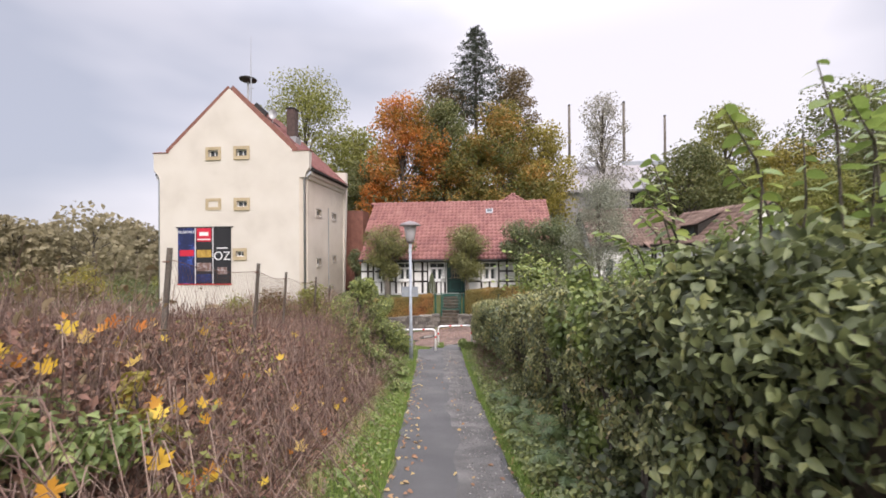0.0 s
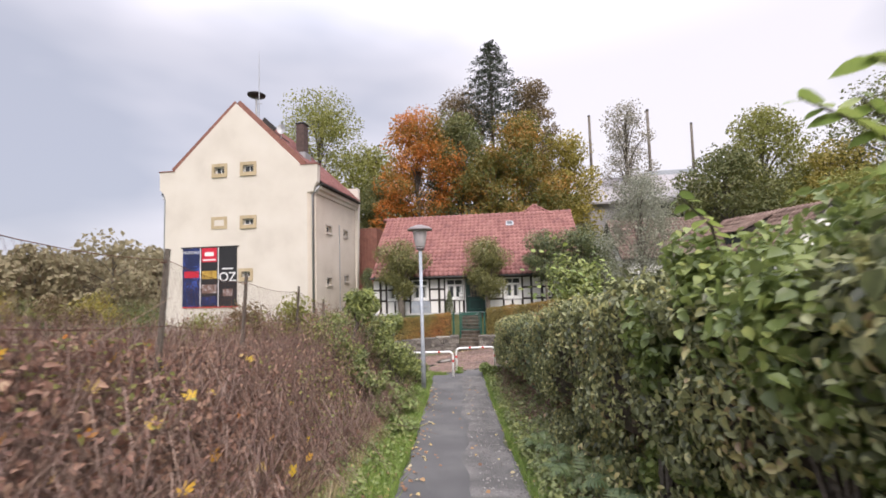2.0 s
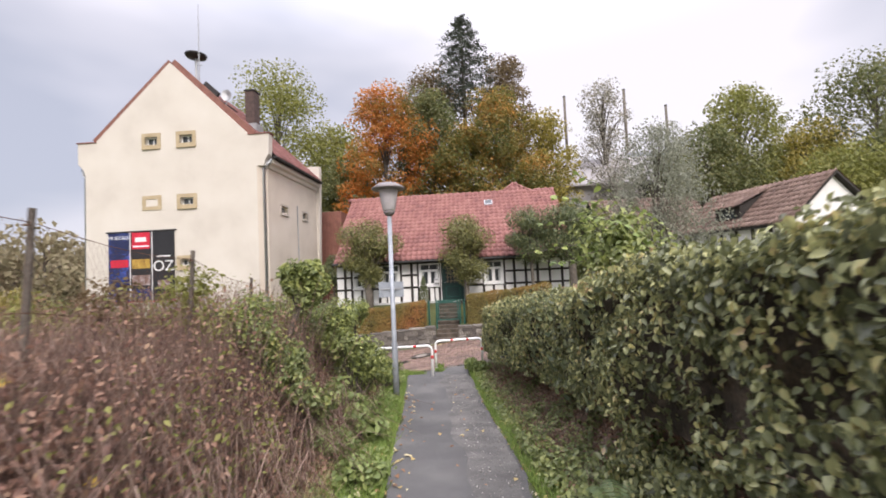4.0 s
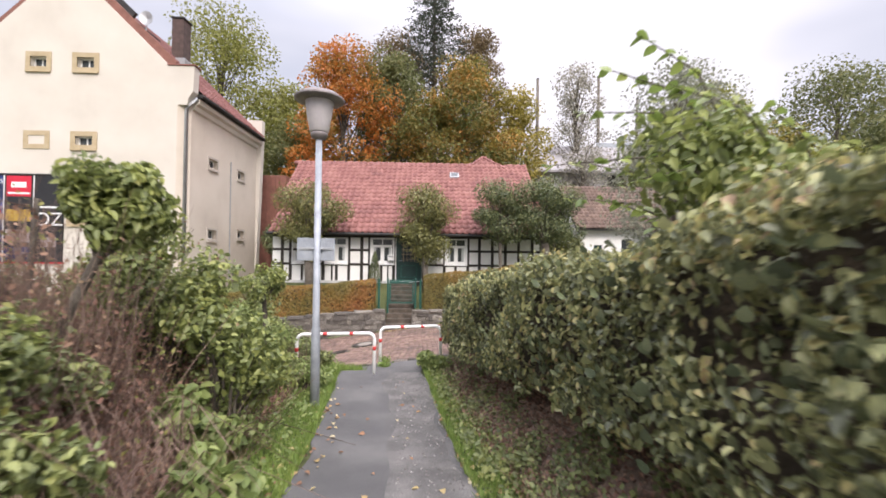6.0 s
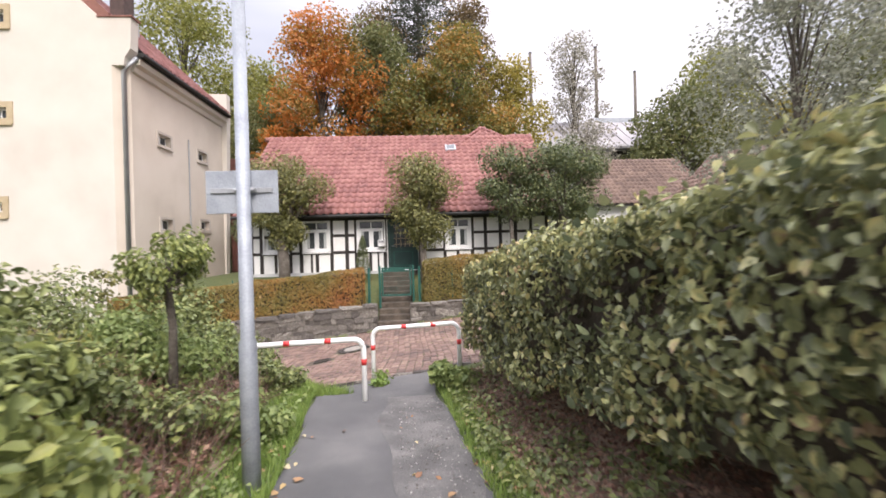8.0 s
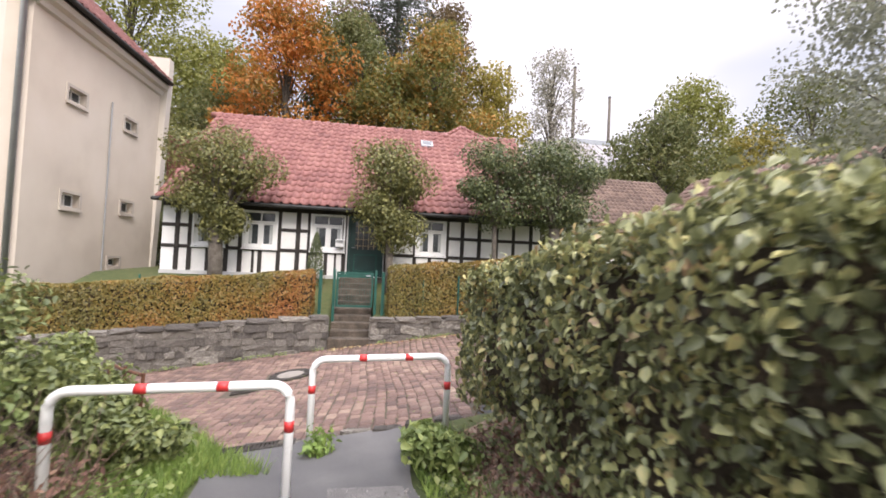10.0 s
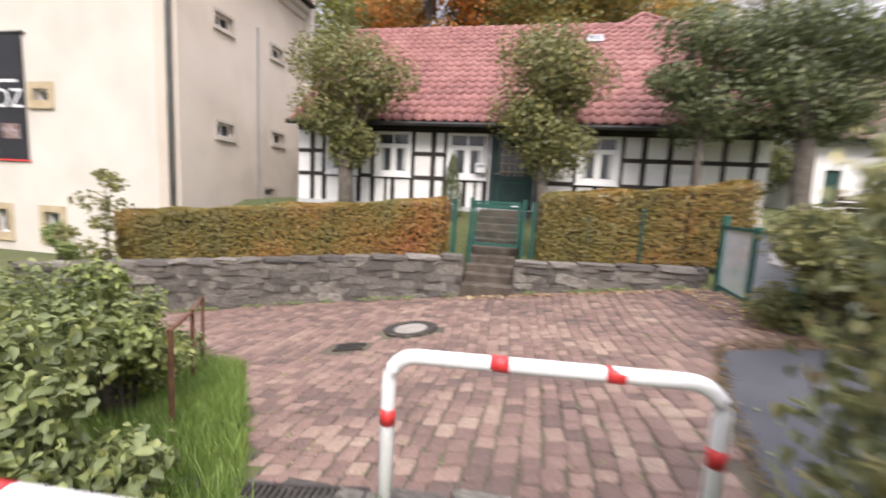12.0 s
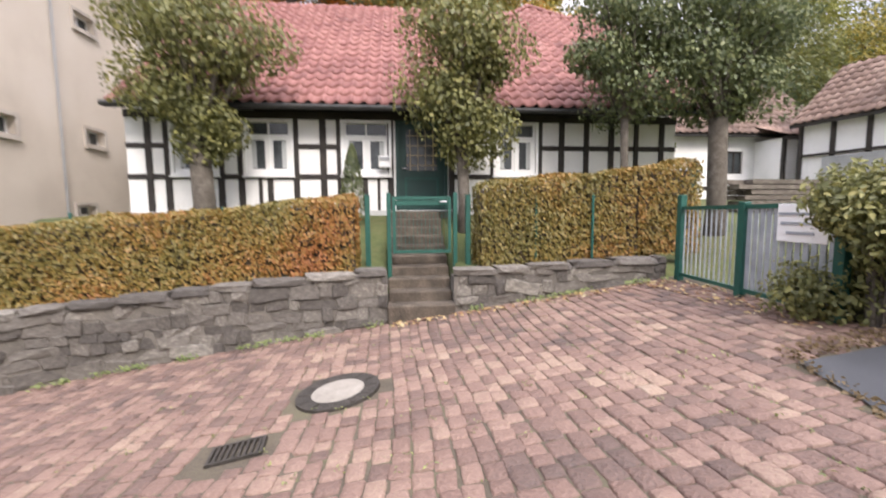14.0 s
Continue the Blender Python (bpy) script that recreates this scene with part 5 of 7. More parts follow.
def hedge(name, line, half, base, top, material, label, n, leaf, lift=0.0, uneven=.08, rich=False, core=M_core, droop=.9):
    """A clipped hedge along a line of (x, y): a solid core, coloured dark for twigs and inner shade, under a bumpy skin
    of leaves.
    """
    L = line_length(line)
    mid = along_line(line, L / 2)[0]
    t = thing(name, (mid.x, mid.y, base(mid.x, mid.y)), label, "hedge")
    steps_n = max(8, int(L / .35))
    ring = [(-1, 0), (-1.0, .35), (-.98, .7), (-.8, .97), (0, 1.0), (.8, .97), (.98, .7), (1.0, .35), (1, 0)]
    vs, k = [], len(ring)
    for i in range(steps_n + 1):
        p, a = along_line(line, L * i / steps_n)
        off = Vector((math.sin(radians(a)), -math.cos(radians(a)), 0))
        b, tp = base(p.x, p.y) + lift, top(p.x, p.y)
        for u, w in ring:
            q = p + off * (u * (half - (.24 if rich else .1)) + random.uniform(-.04, .04))
            vs.append((q.x, q.y, b + (tp - .1 - b) * w + random.uniform(-.03, .03)))
    fs = [(i * k + j, i * k + j + 1, (i + 1) * k + j + 1, (i + 1) * k + j) for i in range(steps_n) for j in range(k - 1)]
    fs += [tuple(range(k)), tuple(range((steps_n + 1) * k - 1, steps_n * k - 1, -1))]
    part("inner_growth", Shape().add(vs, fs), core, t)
    pts = np.zeros((n, 3))
    nor = np.zeros((n, 3))
    hh = top(mid.x, mid.y) - base(mid.x, mid.y) - lift
    share = np.array([hh, half * 1.6, hh * .5])
    share = np.cumsum(share / share.sum())
    cap = max(60, int(n * half * 2 / (L * 2.6)))
    for i in range(n):
        d = rng.random() * L
        end = i < cap
        if end:
            d = (L + .02) if i % 2 else -.02
        p, a = along_line(line, min(max(d, 0), L))
        fwd = np.array([math.cos(radians(a)), math.sin(radians(a)), 0])
        off = np.array([fwd[1], -fwd[0], 0])
        b, tp = base(p.x, p.y) + lift, top(p.x, p.y)
        bump = uneven * (math.sin(d * 2.1) + math.sin(d * 5.3 + 1) * .6) + rng.normal(0, uneven * .5)
        pick = rng.random()
        hollow = 0.0
        if rich:
            w = rng.random()
            lumpy = math.sin(d * 3.1 + w * 4) + math.sin(d * 7.3 - w * 6.5 + 1) + math.sin(d * 1.7 + w * 8.3)
            bump += .055 * lumpy
            hollow = .22 * max(0, min(1, -.75 - lumpy + rng.normal(0, .25)))
        if end:
            u, w = rng.random() * 2 - 1, rng.random()
            pos = np.array(p) + off * u * half + fwd * (abs(bump) * (1 if i % 2 else -1))
            nn = fwd * (1 if i % 2 else -1)
            pos[2] = b + (tp - b) * w
        elif pick < share[0] or pick > share[1]:
            sd = 1 if pick < share[0] else -1
            w = w if rich else rng.random()
            pos = np.array(p) + off * sd * (half + bump * .6 - hollow - .1 * max(0, w - .85) * 6 * half)
            pos[2] = b + (tp - b) * w
            nn = off * sd + np.array([0, 0, .35])
        else:
            u = rng.random() * 2 - 1
            pos = np.array(p) + off * u * half
            pos[2] = tp + bump * .8 - .1 * abs(u) ** 3
            nn = np.array([0, 0, 1.0])
        pts[i], nor[i] = pos, nn
    vs, fs = leaves(pts, nor, leaf * (.6 + .8 * rng.random(n)), .62, droop, .75, rich)
    part("leaves", (vs, fs), material, t)["kind"] = "stuff"
    return t


def path_hedge_line(y):
    return float(path_right(y)) + float(np.interp(y, [1, 4, 12, 14, 16.9], [.55, .66, .68, .55, .46])) + .6


HL = [(path_hedge_line(y), y) for y in (2.4, 4.6, 7, 9, 11, 13, 15, 16.9)]
hedge("wild_hedge", [(path_hedge_line(y), y) for y in (-1.5, .5, 2.5)], .62, lambda x, y: float(land(x, y)), lambda x, y: float(np.interp(y, [0, 3, 6], [1.42, 1.28, 1.05])), L_wild_shaded,
      "overgrown green hedge at the start of the footpath, leaf colour darkened for shade", 26000, .066, .12, uneven=.17, rich=True)
path_hedge = hedge("path_hedge", HL, .62, lambda x, y: float(land(x, y)), lambda x, y: float(np.interp(y, [0, 3, 4.2, 5.2, 6, 8, 11, 14, 16, 17.2], [1.5, 1.3, 1.05, .93, .9, .7, .16, -.14, -.38, -.5])), L_hedge,
      "tall dense green hornbeam hedge along the footpath", 104000, .06, .3, uneven=.1, rich=True)
hedge("beech_hedge", [(-9.6, 23.35), (-7.2, 23.62), (-5.2, 24.0), (-3.5, 24.16), (-2.5, 24.2)], .3, lambda x, y: wall_top(x) + .02, lambda x, y: float(np.interp(x, [-9.5, -2.4], [-1.42, -.78])), L_beech,
      "clipped beech hedge in yellow and copper autumn leaf", 27000, .062, .03, uneven=.035)
hedge("beech_hedge", [(-.5, 24.25), (.8, 24.3), (2.1, 24.3), (3.3, 24.5)], .3, lambda x, y: wall_top(x) + .02, lambda x, y: float(np.interp(x, [-.6, 3.2], [-.62, -.2])), L_beech,
      "clipped beech hedge with browning leaves beside the garden gate", 17000, .062, .03, uneven=.045)

# pollarded limes in front of the house
def clipped_tree(x, y, rx, ry, z0, z1, material, label, n, trunk_top, trunk_r=.17, waist=1.0):
    g = float(land(x, y))
    t = thing("pollarded_tree", (x, y, g), label, "tree")
    wood = Shape().tube([(x, y, g - .2), (x + .03, y, g + .6), (x - .02, y, trunk_top)], [trunk_r * 1.15, trunk_r, trunk_r * .95], 10)
    pos, nor = [], []
    lumps = 22
    for i in range(lumps):
        a = i * 2.4
        q = math.sqrt((i + .5) / lumps) * .78
        w = .12 + .76 * ((i * 7) % lumps) / lumps
        body = math.sin(math.pi * (w * .8 + .12)) ** .5 * float(np.interp(w, [.1, .45, .65], [waist, (1 + waist) / 2, 1]))
        c = np.array([x + rx * q * math.cos(a) * body, y + ry * q * math.sin(a) * body, z0 + (z1 - z0) * w])
        s = (z1 - z0) * rng.uniform(.11, .25) * float(np.interp(w, [.1, .6], [.45 + .55 * waist, 1]))
        p, d = clump_points(n // lumps, c, (s * 1.2, s * .9, s), .3)
        pos.append(p), nor.append(d * .9 + np.array([0, 0, .3]))
        wood.tube([(x, y, trunk_top - .15), (x * .5 + c[0] * .5, y * .5 + c[1] * .5, trunk_top + (c[2] - trunk_top) * .6), tuple(c)], [.07, .045, .012], 5, False)
    part("trunk", wood, M_bark, t, "", True)
    k = n // lumps * lumps
    vs, fs = leaves(np.concatenate(pos), np.concatenate(nor), .09 * (.6 + .8 * rng.random(k)), .75, .7, .5)
    part("crown", (vs, fs), material, t)
    return t


clipped_tree(-5.55, 25.95, 1.8, .8, -.15, 3.45, L_lime, "pollarded lime tree with thinning olive leaves before the house", 14000, .3, .2, .35)
clipped_tree(-.5, 25.9, 1.15, .8, -.15, 3.45, L_lime, "pollarded lime tree beside the front door steps", 12500, .1, .12, .7)
clipped_tree(2.75, 25.6, 1.3, .9, .75, 3.6, L_dark, "dense dark green clipped tree before the house", 9000, .9, .08)
clipped_tree(4.7, 25.5, 1.75, 1.0, .7, 3.75, L_dark, "dense dark green clipped tree beside the yard gate", 12000, .8, .18)
conifer = thing("dwarf_conifer", (-2.75, 26.3, -1.3), "narrow grey-green evergreen beside the front door", "conifer")
part("trunk", Shape().tube([(-2.75, 26.3, -1.4), (-2.75, 26.3, .1)], [.04, .01], 6), M_bark, conifer)
q = rng.random(2200) ** .7
a = rng.random(2200) * 6.283
rr = .33 * (1 - q) ** .6 * (.6 + .45 * rng.random(2200))
vs, fs = leaves(np.stack([-2.75 + rr * np.cos(a), 26.3 + rr * np.sin(a), -1.25 + 1.6 * q], 1), np.stack([np.cos(a), np.sin(a), .4 + 0 * a], 1), .075, .35, -.8, .5)
part("needles", (vs, fs), L_dark, conifer)
shrub("yard_shrub", 2.5, 20.7, .8, 1.4, L_lime, "yellowing leafy shrub at the edge of the street", 13000, .06, rich=True, stems=46)
shrub("yard_shrub", 2.9, 20.9, .7, 1.3, L_shrub, "leafy green shrub beside the yard gate", 3000, .085)
shrub("yard_shrub", 3.6, 19.7, .8, 1.1, L_shrub, "green shrub at the edge of the asphalt", 3500, .085)
shrub("small_conifer", -12.6, 24.2, .5, 1.3, L_herb, "small rounded bush before the rendered wall", 1400, .08)
tree("sapling", -9.7, 23.0, 3.4, .8, L_lime, "thin sapling with few leaves by the street", 800, .11, .3, .035, 10)

# wild growth on the bank beside the path
rs = random.Random(11)
for x, y, r, h, m, lab, n in (
        (-2.35, 11.95, .7, 2.1, L_elder, "leafy light green elder shrub on the bank", 2800),
        (-3.2, 12.3, .72, 1.9, L_elder, "tall green elder shrub on the bank", 4200),
        (-1.85, 10.75, .34, .5, L_herb, "bright green broad-leaved young shrub on the bank", 420),
        (-2.35, 11.45, .38, .75, L_herb, "bright green broad-leaved seedlings on the bank", 420),
        (-2.1, 9.9, .4, .45, L_herb, "light green sprawling bramble on the bank", 1600),
        (-4.7, 11.4, .8, .95, L_shrub, "olive shrub on top of the bank", 2200),
        (-6.0, 12.2, .9, 1.0, L_shrub, "yellowish shrub on top of the bank", 2200),
        (-3.9, 12.6, .7, 1.2, L_shrub, "green shrub on the bank", 3000),
        (-3.3, 13.3, .6, 1.2, L_shrub, "loose leafy green shrub by the lamp post", 4200),
        (-2.35, 11.9, .4, .6, L_herb, "light green young shrub on the bank", 1000),
        (-3.0, 10.6, .5, .8, L_shrub, "olive green bramble shrub on the bank", 1900),
        (-2.75, 12.9, .5, .75, L_elder, "green bramble shrub near the lamp post", 1200),
        (-3.0, 14.3, .6, .7, L_shrub, "green bramble shrub below the lamp post", 1500),
        (-3.6, 15.4, .75, 1.0, L_herb, "light green shrub beside the path end", 2800),
        (-3.85, 17.0, .85, 1.6, L_shrub, "tall leafy green shrub by the street", 3400),
        (-5.0, 18.3, .9, 1.2, L_shrub, "green shrub behind the rusty rail", 3000),
        (-4.05, 18.25, .52, 1.35, L_elder, "bright leafy shrub spilling over the rusty rail", 2600),
        (-4.75, 19.25, .5, .95, L_shrub, "leafy green shrub against the rusty rail", 2200),
        (-5.3, 16.6, 1.0, 1.5, L_shrub, "tall green shrub behind the rail", 3200),
        (-6.8, 19.6, .9, 1.0, L_herb, "light green shrub along the street", 2200),
        (-8.6, 19.6, 1.0, 1.0, L_shrub, "green shrub along the street", 2000),
        (-5.2, 11.0, .8, 1.1, L_shrub, "olive shrub behind the field fence", 2400),
        (-5.6, 13.4, .9, 1.2, L_dark, "dark green rounded shrub on the bank", 2600),
        (-2.35, 14.9, .4, .55, L_herb, "low green plants at the lamp post", 900),
        (-2.85, 16.9, .5, .7, L_shrub, "grey-green shrub beside the barrier", 1900)):
    shrub("bank_shrub", x, y, r, h, m, lab, n if n == 420 else int(n * 1.2), .14 if n == 420 else .066, rich=n > 1500 or n == 420, stems=14 if n < 2000 else 22)
shrub("young_plant", -1.85, 2.0, .5, .42, L_herb, "light green young plants on the bank", 1300, .06, rich=True)
shrub("young_plant", -1.45, 9.2, .3, .3, L_herb, "low green plants at the path edge", 500, .07)

def crooked_shrub(x, y, bends, crown, radii, material, label, n, leaf, lumps=9, twigs=5):
    """A shrub on a crooked bare stem under a dense rounded head of leaves."""
    g = float(land(x, y))
    t = thing("crooked_shrub", (x, y, g), label, "shrub")
    c, rad = np.array(crown), np.array(radii)
    wood = Shape().tube([(x, y, g - .1)] + bends + [crown], [.05] + [.038] * len(bends) + [.02], 7)
    pos, nor = [], []
    for i in range(lumps):
        dvec = unit(rng.normal(0, 1, (1, 3)))[0] * np.array([1, 1, .8])
        e = c + dvec * rad * (.55 + .4 * rng.random())
        wood.tube([bends[-1], tuple((np.array(bends[-1]) + e) / 2 + np.array([0, 0, -.04])), tuple(e)], [.018, .012, .005], 5, False)
        p, dd = clump_points(n // lumps, e, rad * (.36 + .2 * rng.random()), .1)
        pos.append(p), nor.append(dd * .5 + dvec * .4 + np.array([0, 0, .5]))
    part("stem", wood, M_bark, t, "", True)
    vs, fs = leaves(np.concatenate(pos), np.concatenate(nor), leaf * (.6 + .8 * rng.random(n // lumps * lumps)), .5, .7, .5, True)
    part("foliage", (vs, fs), material, t)


crooked_shrub(-2.95, 10.75, [(-2.98, 10.8, -.35), (-2.85, 10.95, .15)], (-2.75, 11.05, .58), (.38, .38, .36), L_elder, "dense green elder head on a crooked bare stem", 3000, .085, 15)
crooked_shrub(-3.15, 14.95, [(-3.1, 14.9, -.9), (-3.12, 14.86, -.5)], (-3.11, 14.86, -.3), (.34, .34, .46), L_elder, "small rounded green bush on a thin stem", 1700, .065, 12)

# dry brambles on the bank
def on_bank(n, y0, y1, d0, d1, power=1.0):
    y = y0 + (y1 - y0) * rng.random(n)
    d = d0 + (d1 - d0) * rng.random(n) ** power
    x = path_left(y) - d
    return np.stack([x, y, land(x, y)], 1), d


root, d = on_bank(13000, 1.0, 11.3, .65, 6.0, 1.3)
hgt = (.2 + .5 * rng.random(len(root))) * smooth(d, .5, 1.6) + .1
lean = rng.normal(0, .28, (len(root), 3))
tipp = root + lean * hgt[:, None] * 1.4
tipp[:, 2] = root[:, 2] + hgt
vs, fs = stalks(root, tipp, rng.normal(0, .05, root.shape), .003 + .003 * rng.random(len(root)))
brush = thing("dry_brambles", (-2.5, 5, float(land(-2.5, 5))), "brown dry brambles and dead stalks covering the bank", "brambles", "", "stuff")
part("stalks", (vs, fs), L_stalk, brush)
k = 4200
root, d = on_bank(k, 1.0, 11.3, .7, 5.5, 1.2)
far_end = root + np.stack([rng.normal(.15, .45, k), rng.normal(-.1, .45, k), np.zeros(k)], 1)
far_end[:, 2] = land(far_end[:, 0], far_end[:, 1]) + .05 + .45 * rng.random(k)
arch = np.stack([np.zeros(k), np.zeros(k), .2 + .35 * rng.random(k)], 1)
root[:, 2] += .1
vs, fs = stalks(root, far_end, arch, .0045)
part("arching_canes", (vs, fs), L_stalk, brush)
root, d = on_bank(9000, 1.0, 11.3, .8, 6.0, 1.2)
patch = np.sin(root[:, 0] * 2.3 + 1) * np.sin(root[:, 1] * 1.7)
root = root[patch > .35]
root[:, 2] += .25 + .4 * rng.random(len(root))
vs, fs = leaves(root, np.tile([0.2, -.2, .8], (len(root), 1)), .035 + .04 * rng.random(len(root)), .6, .4, .7)
part("late_leaves", (vs, fs), L_ygreen, brush)
root, d = on_bank(2200, .5, 9.5, 1.7, 6.5)
hgt = .35 + .5 * rng.random(len(root))
tipp = root + rng.normal(0, .12, root.shape)
tipp[:, 2] = root[:, 2] + hgt
vs, fs = stalks(root, tipp, rng.normal(0, .03, root.shape), .005)
part("tall_stalks", (vs, fs), L_stalk, brush)
root, d = on_bank(54000, 1.0, 11.3, .6, 6.0, 1.25)
root[:, 2] += (.02 + .52 * rng.random(len(root)) ** .7 * smooth(d, .5, 1.6))
vs, fs = leaves(root, np.tile([0.3, -.3, .6], (len(root), 1)), .03 + .06 * rng.random(len(root)), .55, .5, .9)
part("dry_leaves", (vs, fs), L_dry, brush)
root, d = on_bank(7000, 1.0, 11.3, .7, 6.0, 1.2)
root[:, 2] += .1 + .5 * rng.random(len(root)) * smooth(d, .5, 1.5)
vs, fs = leaves(root, np.tile([0.3, -.3, .6], (len(root), 1)), .045 + .045 * rng.random(len(root)), .5, .6, .9, True)
part("withered_leaves", (vs, fs), L_dry, brush)
# tall dead growth and late green along the crest of the bank
root, d = on_bank(5200, 6.6, 11.6, .95, 4.6, .9)
crest = np.interp(root[:, 1], [6.6, 8.2, 9.2, 11.6], [.4, .5, .58, .6])
hgt = np.maximum(.25, (crest - root[:, 2]) * (.45 + .6 * rng.random(len(root)))) * smooth(d, .7, 1.5)
tipp = root + rng.normal(0, .22, root.shape) * hgt[:, None]
tipp[:, 2] = root[:, 2] + hgt
vs, fs = stalks(root, tipp, rng.normal(0, .05, root.shape), .0025 + .003 * rng.random(len(root)))
part("crest_stalks", (vs, fs), L_stalk, brush)
k = rng.integers(0, len(root), 15000)
up = .35 + .65 * rng.random((15000, 1))
spot = root[k] + (tipp[k] - root[k]) * up + rng.normal(0, .05, (15000, 3))
vs, fs = leaves(spot, np.tile([.2, -.4, .6], (15000, 1)), .02 + .04 * rng.random(15000), .55, .6, .9)
part("crest_dry_leaves", (vs, fs), L_dry, brush)
k = k[:6500]
spot = root[k] + (tipp[k] - root[k]) * (.75 + .3 * rng.random((6500, 1))) + rng.normal(0, .06, (6500, 3))
spot = spot[np.sin(spot[:, 0] * 2.9 + 1) + np.sin(spot[:, 1] * 2.3) + np.interp(spot[:, 0], [-4, -2.2], [-.5, .6]) > .35]
vs, fs = leaves(spot, np.tile([.2, -.4, .7], (len(spot), 1)), .03 + .035 * rng.random(len(spot)), .55, .5, .8)
part("crest_late_leaves", (vs, fs), L_ygreen, brush)
# bare tall stalks near the start of the path
root, d = on_bank(420, 1.2, 4.2, 1.5, 4.2)
hgt = .55 + .55 * rng.random(len(root)) ** 1.5
tipp = root + rng.normal(0, .12, root.shape)
tipp[:, 2] = root[:, 2] + hgt
vs, fs = stalks(root, tipp, rng.normal(0, .03, root.shape), .005)
part("bare_stalks", (vs, fs), L_stalk, brush)
k = rng.integers(0, len(root), 420)
spot = root[k] + (tipp[k] - root[k]) * (.55 + .45 * rng.random((420, 1))) + rng.normal(0, .03, (420, 3))
vs, fs = leaves(spot, np.tile([.2, -.5, .4], (420, 1)), .05 + .05 * rng.random(420), .6, .8, .7, True)
part("clinging_leaves", (vs, fs), L_brown, brush)
for x, y, r, h, m, n, lab in (
        (-3.5, 9.8, .6, 1.5, L_ygreen, 2000, "yellowing bramble shrub on the crest of the bank"),
        (-2.85, 9.9, .55, 1.5, L_elder, 2200, "bright green bramble shrub on the crest of the bank"),
        (-2.3, 9.75, .45, 1.25, L_shrub, 1700, "green leafy shrub at the edge of the bank"),
        (-4.3, 9.5, .6, 1.35, L_brown, 1700, "brown withering shrub on the crest of the bank"),
        (-5.2, 9.4, .6, 1.15, L_ygreen, 1700, "yellow-green shrub by the field fence")):
    shrub("crest_shrub", x, y, r, h, m, lab, n, .06, rich=True, stems=20)
shrub("yellowing_bush", -1.75, 2.55, .22, .75, L_yellow, "small yellow-leaved bush among the brambles", 420, .05, stems=9, rich=True)
shrub("young_plant", -1.95, 1.55, .42, .5, L_herb, "light green young plants on the bank", 900, .075, rich=True)

low_green = thing("bank_undergrowth", (-2.6, 12, float(land(-2.6, 12))), "green and brown undergrowth on the lower bank", "undergrowth", "", "stuff")
root, d = on_bank(9000, 7.0, 16.8, .6, 5.0, 1.2)
root[:, 2] += .03 + .3 * rng.random(len(root)) * smooth(d, .4, 1.4)
vs, fs = leaves(root, np.tile([0.3, -.3, .8], (len(root), 1)), .05 + .05 * rng.random(len(root)), .6, .5, .7)
part("leaves", (vs, fs), L_shrub, low_green)
root, d = on_bank(3500, 9.5, 16.5, .6, 4.0, 1.2)
tipp = root + rng.normal(0, .25, root.shape)
tipp[:, 2] = root[:, 2] + .15 + .5 * rng.random(len(root))
vs, fs = stalks(root, tipp, rng.normal(0, .05, root.shape), .004)
part("stalks", (vs, fs), L_stalk, low_green)
root, d = on_bank(15000, 9.5, 15.8, .7, 4.2, 1.1)
root[:, 2] += (.05 + .6 * rng.random(len(root)) ** .8) * smooth(d, .4, 1.6) * np.interp(root[:, 1], [13, 15.8], [1, .6])
vs, fs = leaves(root, np.tile([0.3, -.3, .6], (len(root), 1)), .035 + .045 * rng.random(len(root)), .5, .5, .9)
part("withered_leaves", (vs, fs), L_dry, low_green)
root, d = on_bank(5000, 9.5, 15.8, .6, 4.0, 1.1)
root[:, 2] += (.1 + .55 * rng.random(len(root)) ** .8) * smooth(d, .4, 1.6)
vs, fs = leaves(root, np.tile([0.3, -.3, .7], (len(root), 1)), .035 + .04 * rng.random(len(root)), .5, .4, .8)
part("late_leaves", (vs, fs), L_ygreen, low_green)
root, d = on_bank(16000, 9.0, 16.5, .6, 5.0, 1.2)
root[:, 2] += .02 + .2 * rng.random(len(root))
vs, fs = leaves(root, np.tile([0.3, -.3, .8], (len(root), 1)), .04 + .05 * rng.random(len(root)), .5, .5, .9)
part("dry_leaves", (vs, fs), L_dry, low_green)

# green verges
def blades(n, xy, h0, h1, name, label, material=L_grass):
    g = np.stack([xy[:, 0], xy[:, 1], land(xy[:, 0], xy[:, 1])], 1)
    h = h0 + (h1 - h0) * rng.random(n)
    tip = g + rng.normal(0, .35, (n, 3)) * h[:, None]
    tip[:, 2] = g[:, 2] + h
    a = rng.random(n) * 6.283
    s = np.stack([np.cos(a), np.sin(a), np.zeros(n)], 1) * .006
    mid = (g + tip) / 2 + rng.normal(0, .01, (n, 3))
    vs = np.stack([g - s, g + s, mid + s * .8, mid - s * .8, tip], 1).reshape(-1, 3)
    b = np.arange(n)[:, None] * 5
    tri_f = np.concatenate([b + np.array([[0, 1, 2]]), b + np.array([[0, 2, 3]]), b + np.array([[3, 2, 4]])])
    return tagged(part(name, (vs, tri_f), material), label, "grass", "", "stuff")


